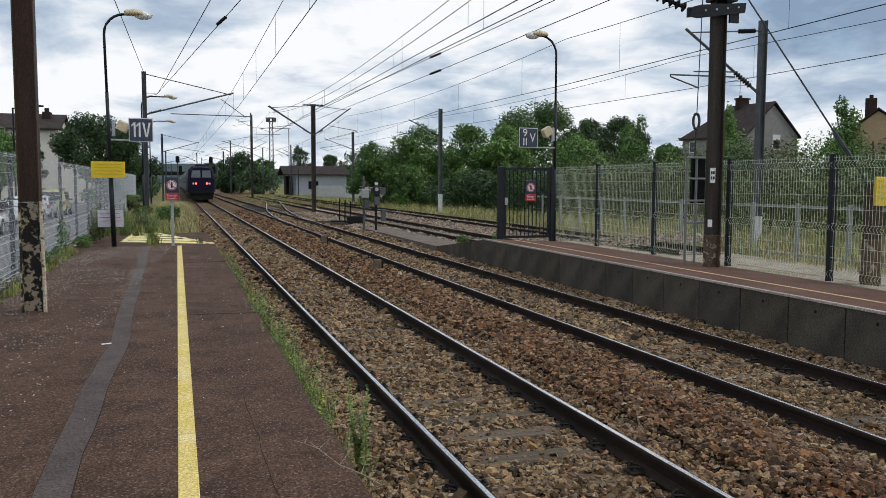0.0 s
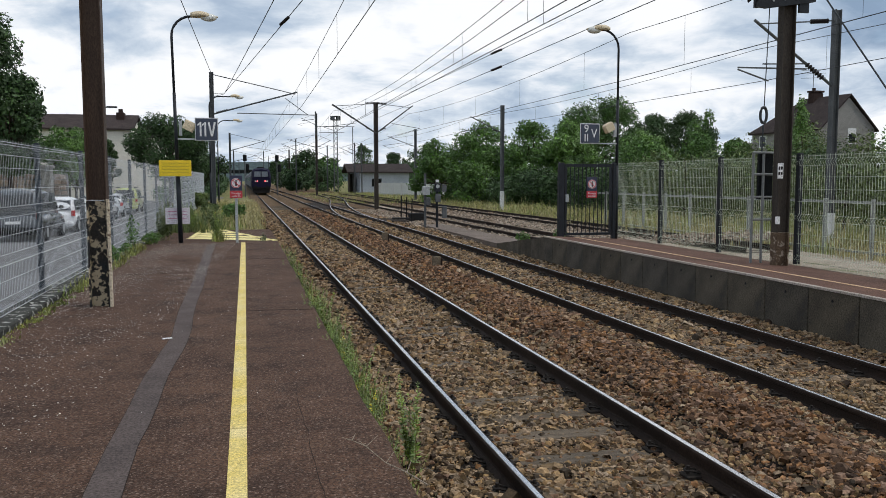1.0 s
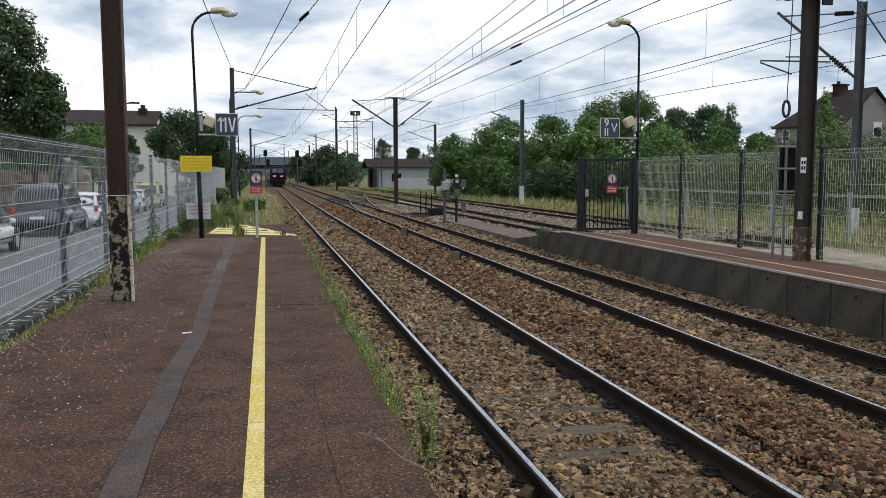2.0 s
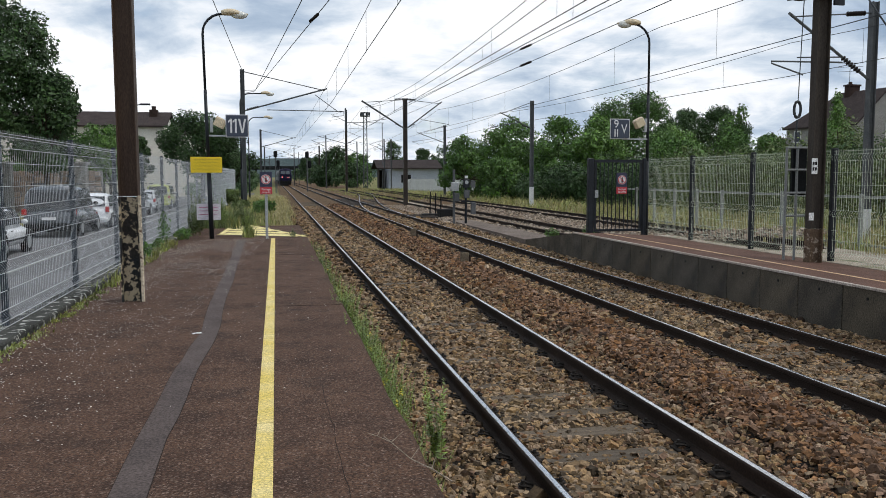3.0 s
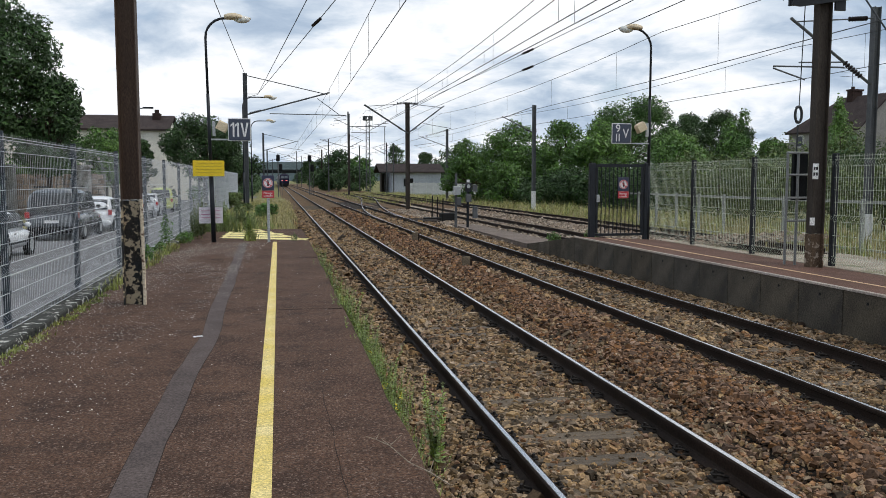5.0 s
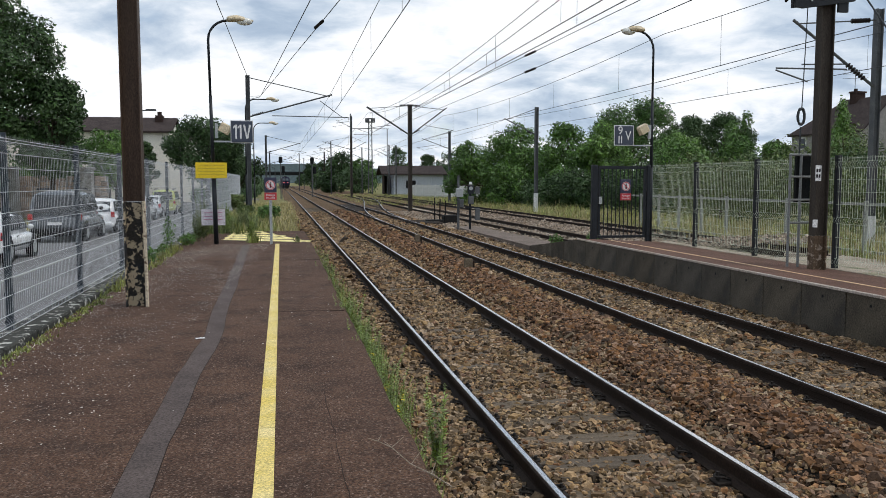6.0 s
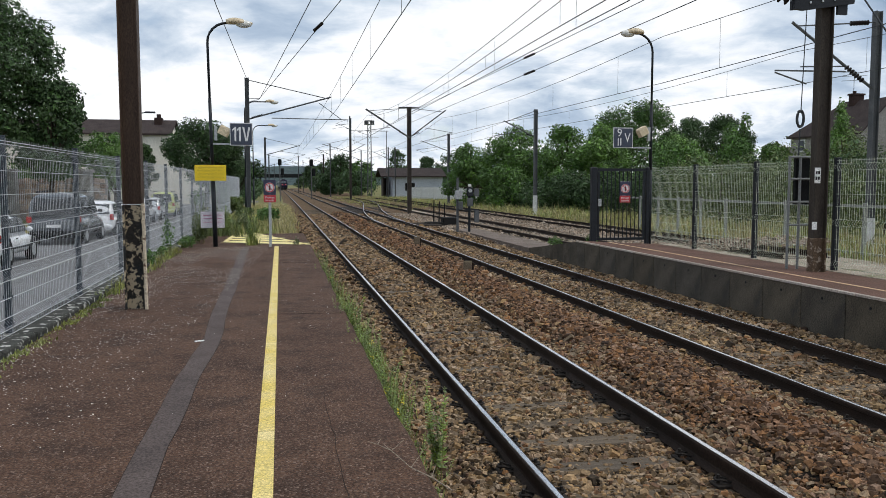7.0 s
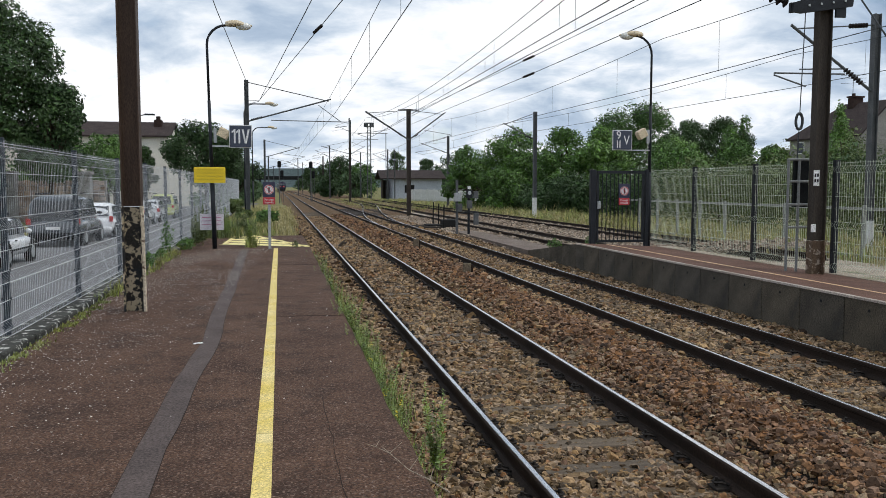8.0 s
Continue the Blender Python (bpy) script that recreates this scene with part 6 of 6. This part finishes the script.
# ---- cars in the car park ----
def car(label, x, y, yaw, paint, length, width, height, kind):
    """Local +y is the front. Rounded body and cabin lofted from cross sections along the length."""
    o = thing("car", label, "car", "parked cars", at=pose(x, y, GROUND + 0.012, 0, 0, yaw))
    w, L = width / 2, length
    van = kind == "van"
    hood = height * (0.56 if van else 0.6)

    def ring(yy, half, z0, z1, n=20, p=3.4, tuck=0.0):
        pts = []
        for i in range(n):
            a = 2 * math.pi * (i + 0.5) / n
            c, q = math.cos(a), math.sin(a)
            zz = math.copysign(abs(q) ** (2 / p), q)
            xx = math.copysign(abs(c) ** (2 / p), c) * (1 - tuck * max(0, zz))
            pts.append((xx * half, yy, (z0 + z1) / 2 + (z1 - z0) / 2 * zz))
        return pts
    st = [(0, 0.84, 0.42, 0.66), (0.012, 0.92, 0.3, 0.9), (0.04, 0.97, 0.25, 1.0), (0.2, 1.0, 0.22, 1.03), (0.5, 1.0, 0.22, 1.03), (0.72, 1.0, 0.22, 1.0), (0.84, 0.98, 0.22, 0.93), (0.93, 0.92, 0.25, 0.84), (0.98, 0.8, 0.32, 0.7), (1.0, 0.6, 0.4, 0.58)]
    body = part("body", Mesh().loft([ring(u * L, w * k, lo, hood * t) for u, k, lo, t in st]), paint, o, smooth=True)
    if van:
        cs = [(0.012, 0.9, 0.62), (0.022, 0.93, 0.9), (0.06, 0.95, 0.985), (0.2, 0.96, 1.0), (0.42, 0.95, 1.0), (0.54, 0.93, 0.97), (0.62, 0.92, 0.89), (0.7, 0.9, 0.76), (0.78, 0.86, 0.6)]
    else:
        cs = [(0.03, 0.88, 0.63), (0.06, 0.91, 0.8), (0.12, 0.93, 0.94), (0.24, 0.94, 0.995), (0.4, 0.94, 1.0), (0.52, 0.92, 0.96), (0.6, 0.9, 0.87), (0.68, 0.88, 0.75), (0.76, 0.84, 0.61)]
    part("cabin", Mesh().loft([ring(u * L, w * k, hood * 0.7, height * t, 20, 4.0, 0.13) for u, k, t in cs]), paint, o, smooth=True)
    g0, g1 = hood * 1.04, height * 0.91

    def pane(name, corners, off, parent=o):
        off = Vector(off)
        return part(name, Mesh().loft([[Vector(c) - off for c in corners], [Vector(c) + off for c in corners]]), M_WINDOW, parent)
    wa, wb = w * 0.945, w * 0.865
    for s in (-1, 1):
        for a, b, ta, tb in ((0.1, 0.28, 0.02, 0.0), (0.3, 0.45, 0.0, 0.0), (0.47, 0.66, 0.0, 0.1)):
            pane("side_window", [(s * wa, a * L, g0), (s * wa, b * L, g0), (s * wb, (b - tb) * L, g1), (s * wb, (a + ta) * L, g1)], (s * 0.022, 0, 0.004))
        for u in (0.18, 0.8):
            part("wheel_arch", Mesh().tube([(s * w * 0.8, u * L, 0.33), (s * w * 1.004, u * L, 0.33)], 0.385, 20), M_BLACK, o)
            wh = part("wheel", Mesh().tube([(s * w * 0.78, u * L, 0.31), (s * w * 0.99, u * L, 0.31), (s * w * 1.012, u * L, 0.31)], 0.31, 22), M_TYRE, o, "black tyre")
            part("hubcap", Mesh().tube([(s * w * 1.013, u * L, 0.31), (s * w * 1.022, u * L, 0.31)], 0.2, 14), M_GALV, wh)
        part("tail_light", Mesh().box(s * w * 0.8, -0.012, hood * 0.78, s * w * 0.975, 0.16, hood * (0.98 if van else 1.04), 0.025), M_TAIL, o, "red tail light")
        part("headlight", Mesh().box(s * w * 0.52, L * 0.94, hood * 0.58, s * w * 0.86, L * 0.985, hood * 0.76, 0.03), M_GLASSY, o)
        part("mirror", Mesh().ball((s * w * 1.08, L * 0.645, hood * 1.1), 0.1, 8, 6, (1.0, 0.7, 0.8)), M_BLACK if van else paint, o, smooth=True)
        part("side_trim", Mesh().box(s * w * 0.99, L * 0.27, hood * 0.5, s * w * 1.012, L * 0.7, hood * 0.56), M_BLACK, o)
        part("door_handle", Mesh().box(s * w * 0.99, L * 0.36, hood * 0.82, s * w * 1.012, L * 0.4, hood * 0.85), M_BLACK, o)
    b1 = 0.03 if van else 0.105
    pane("rear_window", [(-w * 0.76, 0.006 * L if van else 0.035 * L, g0), (w * 0.76, 0.006 * L if van else 0.035 * L, g0), (w * 0.7, b1 * L, g1), (-w * 0.7, b1 * L, g1)], (0, -0.03, 0.004))
    pane("windscreen", [(-w * 0.8, L * 0.765, hood * 1.04), (w * 0.8, L * 0.765, hood * 1.04), (w * 0.74, L * 0.585, height * 0.92), (-w * 0.74, L * 0.585, height * 0.92)], (0, 0.012, 0.02))
    part("bumper", Mesh().loft([ring(yy, w * k, 0.26, 0.56) for yy, k in ((-0.09, 0.8), (-0.05, 0.92), (0.12, 0.97))]), M_BLACK if van and paint is M_CAR_DARK else paint, o, smooth=True)
    part("number_plate", Mesh().box(-0.26, -0.03, 0.68, 0.26, -0.015, 0.79), M_WHITE, o, "pale number plate")
    if van:
        for s in (-1, 1):
            part("roof_bar", Mesh().box(s * w * 0.68, L * 0.1, height * 1.0, s * w * 0.73, L * 0.5, height * 1.04), M_BLACK, o)
    return o


car("small white hatchback parked along the car park", -8.5, 24.75, 0, M_CAR_WHITE, 3.8, 1.62, 1.48, "hatch")
car("dark grey van with roof bars parked in a row", -8.6, 33.8, 0, M_CAR_DARK, 4.75, 2.0, 2.02, "van")
car("white hatchback with red tail lights", -8.3, 39.3, 0, M_CAR_WHITE, 4.0, 1.72, 1.6, "hatch")
car("white hatchback parked further along", -8.5, 50.0, 0, M_CAR_WHITE, 4.1, 1.72, 1.55, "hatch")
car("silver hatchback parked further along", -8.5, 55.5, 0, M_CAR_SILVER, 4.1, 1.72, 1.5, "hatch")
car("small yellow-green van parked far along", -8.4, 62.0, 0, M_CAR_LIME, 4.1, 1.75, 1.8, "van")
kl = thing("parking_line", "white painted line along the parking row", "road marking")
part("stripe", Mesh().box(-6.55, 18, GROUND + 0.008, -6.43, 70, GROUND + 0.016), M_PALEGREY, kl)
lampc = thing("street_lamp", "thin dark street lamp behind the car park", "lamp post", "platform lamps")
part("pole", Mesh().tube([(-10.6, 62, GROUND), (-10.6, 62, 6.6)], 0.06, 6), M_DARKSTEEL, lampc)
part("arm", Mesh().tube([(-10.6, 62, 6.55), (-9.3, 62, 6.75)], 0.04, 6), M_DARKSTEEL, lampc)
part("lamp_head", Mesh().box(-9.4, 61.9, 6.7, -8.7, 62.1, 6.82, 0.02), M_DARKSTEEL, lampc)
lampd = copy_thing(lampc, pose(4.0, 16, -1.2))


# ---- track equipment ----
def turnout():
    o = thing("turnout", "diverging switch rails between the running line and siding", "turnout")

    def path(s):
        pts = []
        for i in range(29):
            y = 42 + i * 2.5
            u = (y - 42) / 70
            x = 6.08 + (10.95 - 6.08) * (u * u * (3 - 2 * u)) + s
            pts.append((x + bend(y), y))
        return pts
    for s in (-0.7535, 0.7535):
        part("switch_rail", Mesh().loft([[(x + dx, y, RAIL + dz) for dx, dz in ((-0.06, -0.165), (0.06, -0.165), (0.034, -0.02), (0.034, 0.002), (-0.034, 0.002), (-0.034, -0.02))] for x, y in path(s)]), M_RAILSIDE, o, "rusty curved rail")
        part("rail_head", Mesh().loft([[(x + dx, y, RAIL + dz) for dx, dz in ((-0.02, 0.003), (0.02, 0.003), (0.016, 0.006), (-0.016, 0.006))] for x, y in path(s)]), M_RAILTOP, o, "polished running surface")
    st = None
    for k in range(60):
        y = 46 + k * 0.62
        u = (y - 42) / 70
        c = 6.08 + (10.95 - 6.08) * (u * u * (3 - 2 * u)) * 0.5
        at = pose(c + bend(y), y, BED + 0.012)
        if st is None:
            st = part("timber", Mesh().box(-1.9, -0.13, -0.14, 1.9, 0.13, 0.0, 0.012), M_DARKTIMBER, o, "dark oily switch timber")
            st.matrix_basis = at
        else:
            share(st, o, at)
    part("check_rail", Mesh().box(6.9, 55, RAIL - 0.15, 6.96, 60, RAIL - 0.01), M_RAILSIDE, o)


M_DARKTIMBER = surface("oily_timber", (0.05, 0.042, 0.036), (0.035, 0.03, 0.027), scale=3, fine=30, rough=0.85, bump=0.6)
turnout()


def marker(x, y, label):
    o = thing("marker_post", label, "marker post", "small posts between the tracks")
    part("slab", Mesh().box(x - 0.1, y - 0.035, BED - 0.2, x + 0.1, y + 0.035, BED + 0.4, 0.012), M_SLABTAN, o)
    part("stake", Mesh().box(x + 0.105, y - 0.03, BED - 0.2, x + 0.15, y + 0.03, BED + 0.36, 0.01), M_RAILSIDE, o)


M_SLABTAN = surface("tan_slab", (0.16, 0.13, 0.09), (0.12, 0.095, 0.07), scale=5, fine=40, rough=0.9)
marker(4.42, 19.1, "tan slab marker in the ballast between tracks")
marker(4.72, 28.4, "tan slab marker in the ballast between tracks")


def shunt_signals():
    o = thing("shunt_signal", "grey shunting signal with equipment boxes on two posts", "signal", "railway signals")
    x, y = 8.0, 36.7
    part("post", Mesh().box(x - 0.05, y - 0.05, -0.65, x + 0.05, y + 0.05, 1.9, 0.01), M_MASTGREY, o)
    part("cabinet", Mesh().box(x - 0.14, y - 0.2, 0.93, x + 0.18, y - 0.055, 1.32, 0.02), M_GALV, o, "pale grey box")
    part("cabinet", Mesh().box(x + 0.0, y - 0.2, 0.45, x + 0.22, y - 0.055, 0.82, 0.02), M_MASTGREY, o)
    x2, y2 = 8.42, 36.1
    part("signal_post", Mesh().tube([(x2, y2, -0.65), (x2, y2, 1.5)], 0.06, 8), M_DARKSTEEL, o)
    part("signal_head", Mesh().box(x2 - 0.14, y2 - 0.16, 1.08, x2 + 0.14, y2 - 0.06, 1.46, 0.03), M_DARKSTEEL, o)
    part("lens", Mesh().tube([(x2, y2 - 0.18, 1.32), (x2, y2 - 0.162, 1.32)], 0.085, 12), M_GALV, o)
    part("number_plate", Mesh().box(x2 - 0.07, y2 - 0.08, 1.5, x2 + 0.07, y2 - 0.06, 1.62), M_WHITE, o, "small white plate")
    part("signal_box", Mesh().box(x2 - 0.12, y2 - 0.2, 0.62, x2 + 0.13, y2 - 0.06, 0.98, 0.02), M_MASTGREY, o)
    part("arm", Mesh().box(x2 - 0.25, y2 - 0.1, 0.42, x2 + 0.42, y2 - 0.06, 0.48), M_DARKSTEEL, o)
    part("relay_box", Mesh().box(x2 + 0.2, y2 - 0.2, -0.12, x2 + 0.42, y2 - 0.06, 0.415, 0.02), M_MASTGREY, o)
    part("side_plate", Mesh().box(x2 + 0.2, y2 - 0.12, 1.08, x2 + 0.42, y2 - 0.09, 1.4), M_MASTGREY, o)
    part("side_bracket", Mesh().box(x2 + 0.05, y2 - 0.088, 1.2, x2 + 0.22, y2 - 0.058, 1.25), M_MASTGREY, o)


shunt_signals()


def point_machine():
    o = thing("point_machine", "dark point machine with upright rods by the turnout", "point machine")
    x, y = 8.6, 44.0
    part("case", Mesh().box(x + 0.1, y - 0.5, -0.66, x + 0.9, y + 0.3, -0.2, 0.04), M_UNDER, o)
    part("plinth", Mesh().box(x - 0.8, y - 0.5, -0.68, x + 0.1, y + 0.4, -0.45, 0.02), M_UNDER, o)
    for k in range(3):
        part("rod", Mesh().tube([(x - 0.35 + k * 0.3, y, -0.5), (x - 0.33 + k * 0.3, y, 0.75 - 0.08 * k)], 0.035, 6), M_UNDER, o)
    for k in range(4):
        part("timber", Mesh().box(x - 1.9, y - 1.6 + k * 0.8, -0.66, x - 0.2, y - 1.35 + k * 0.8, -0.52, 0.02), M_DARKTIMBER, o)


point_machine()


def light_signal(x, y, top, label):
    o = thing("light_signal", label, "signal", "railway signals")
    part("post", Mesh().tube([(x, y, GROUND), (x, y, top - 0.9)], 0.08, 7), M_MASTGREY, o)
    part("head", Mesh().box(x - 0.26, y - 0.12, top - 0.9, x + 0.26, y + 0.12, top, 0.12), M_BLACK, o)
    part("lower_head", Mesh().box(x + 0.12, y - 0.12, top - 2.3, x + 0.58, y + 0.12, top - 1.3, 0.1), M_BLACK, o)
    part("ladder", Mesh().box(x + 0.2, y + 0.1, GROUND, x + 0.24, y + 0.14, top - 1.2).box(x + 0.5, y + 0.1, GROUND, x + 0.54, y + 0.14, top - 1.2), M_MASTGREY, o)


light_signal(0.0, 118, 5.2, "tall black light signal beside the near track")
light_signal(4.35, 117, 5.1, "tall black light signal between the tracks")


def lattice_tower():
    o = thing("lattice_tower", "slender grey lattice lighting tower in the yard", "tower")
    x, y = 17.4, 161.5
    for sx in (-0.4, 0.4):
        for sy in (-0.4, 0.4):
            part("leg", Mesh().tube([(x + sx, y + sy, GROUND), (x + sx * 0.75, y + sy * 0.75, 13.6)], 0.05, 4), M_MASTGREY, o)
    for k in range(14):
        z, w = GROUND + k, 0.4 - 0.007 * k
        part("brace", Mesh().tube([(x - w, y - w, z), (x + w, y - w, z + 1)], 0.03, 4).tube([(x + w, y - w, z), (x - w, y - w, z + 1)], 0.03, 4), M_MASTGREY, o)
    part("head_frame", Mesh().tube([(x, y, 13.3), (x, y, 13.45)], 1.0, 10).tube([(x, y, 14.0), (x, y, 14.1)], 1.0, 10), M_MASTGREY, o)
    for k in range(6):
        a = k * math.pi / 3
        part("lamp_unit", Mesh().box(-0.2, -0.12, 0, 0.2, 0.12, 0.5, 0.03).moved(pose(x + 0.85 * math.cos(a), y + 0.85 * math.sin(a), 13.48, 0, 0, math.degrees(a) + 90)), M_MASTGREY, o)


lattice_tower()
for x, y, top in ((12.1, 142, 13.0), (15.4, 158, 8.2), (18.3, 140, 8.0), (20.2, 145, 8.2), (4.4, 200, 8.5), (-1.6, 240, 7.5), (7.0, 255, 9.0), (9.0, 150, 9.0)):
    line_mast(x, y, GROUND, top, [x - 2.5], "thin distant catenary mast by the sidings", M_MASTGREY, 0.2)
gantry = thing("wire_gantry", "thin horizontal gantry beam across the yard", "gantry")
part("beam", Mesh().box(12.5, 150, 11.3, 19.6, 150.08, 11.4).box(13.2, 150, 10.2, 17.8, 150.08, 10.28), M_MASTGREY, gantry)
part("post", Mesh().tube([(12.6, 150.1, GROUND), (12.6, 150.1, 14.0)], 0.13, 6), M_MASTGREY, gantry)
part("post", Mesh().tube([(19.3, 150.1, GROUND), (19.3, 150.1, 11.3)], 0.07, 6), M_MASTGREY, gantry)



def stay_anchor():
    o = thing("stay_anchor", "short brown anchor post with two tensioned stay cables", "anchor post")
    part("post", Mesh().box(10.36, 10.2, -0.1, 10.62, 10.42, 0.72, 0.02), M_RUSTBASE, o, "flaking tan base")
    part("upper_post", Mesh().box(10.38, 10.22, 0.72, 10.6, 10.4, 1.62, 0.02), M_BROWN, o)
    part("stay", Mesh().tube(STAY, 0.014, 6), M_CABLE, o)
    part("stay", Mesh().tube([STAY[0], (10.28, 10.72, 2.2)], 0.016, 6), M_CABLE, o)
    part("turnbuckle", Mesh().tube([(10.35, 10.68, 2.05), (10.27, 10.95, 2.45)], 0.035, 6), M_CABLE, o)


def loose_cable():
    o = thing("hanging_cable", "dark cable with a coiled loop beside the mast", "cable", "overhead wires")
    part("drop", Mesh().tube([(9.68, 13.36, 5.95), (9.81, 14.0, 5.9), (9.73, 14.0, 3.0)], 0.01, 5).tube([(9.72, 14.0, 2.65), (9.7, 14.0, 1.74)], 0.016, 5), M_CABLE, o)
    part("coil", Mesh().tube([(9.72 + 0.07 * math.sin(a), 14.0, 2.84 + 0.15 * math.cos(a)) for a in [i * math.pi / 10 for i in range(21)]], 0.028, 6), M_CABLE, o)



STAY = [(10.44, 10.4, 1.62), (9.77, 12.6, 4.92), (9.6, 13.16, 5.75)]
stay_anchor()
loose_cable()
yellow_sign(10.64, 10.2, 1.72, 0.5, 0.46, "yellow notice board on the anchor post")


# ---- siding cantilever with insulators ----
def siding_arm():
    o = thing("cantilever", "dark siding cantilever with two fat insulators", "cantilever")
    y = 25.4
    part("strut", Mesh().tube([(20.38, y, 4.95), (17.2, y, 7.1)], 0.05, 6), M_MASTGREY, o)
    part("insulator", insulator(Mesh(), (20.0, y, 5.2), (19.3, y, 5.68), 0.1, 7), M_INSUL, o)
    part("tie_rod", Mesh().tube([(20.4, y, 7.22), (17.35, y, 6.98)], 0.025, 5), M_MASTGREY, o)
    part("insulator", insulator(Mesh(), (20.15, y, 7.2), (19.4, y, 7.14), 0.09, 7), M_INSUL, o)
    part("steady_arm", Mesh().tube([(19.33, y, 5.5), (16.6, y, 5.47), (16.6, y, 5.4), (17.81, y, 5.04)], 0.03, 5), M_MASTGREY, o)
    part("steady_arm", Mesh().tube([(19.3, y, 5.68), (17.57, y, 5.62)], 0.025, 5), M_MASTGREY, o)


siding_arm()


motions()
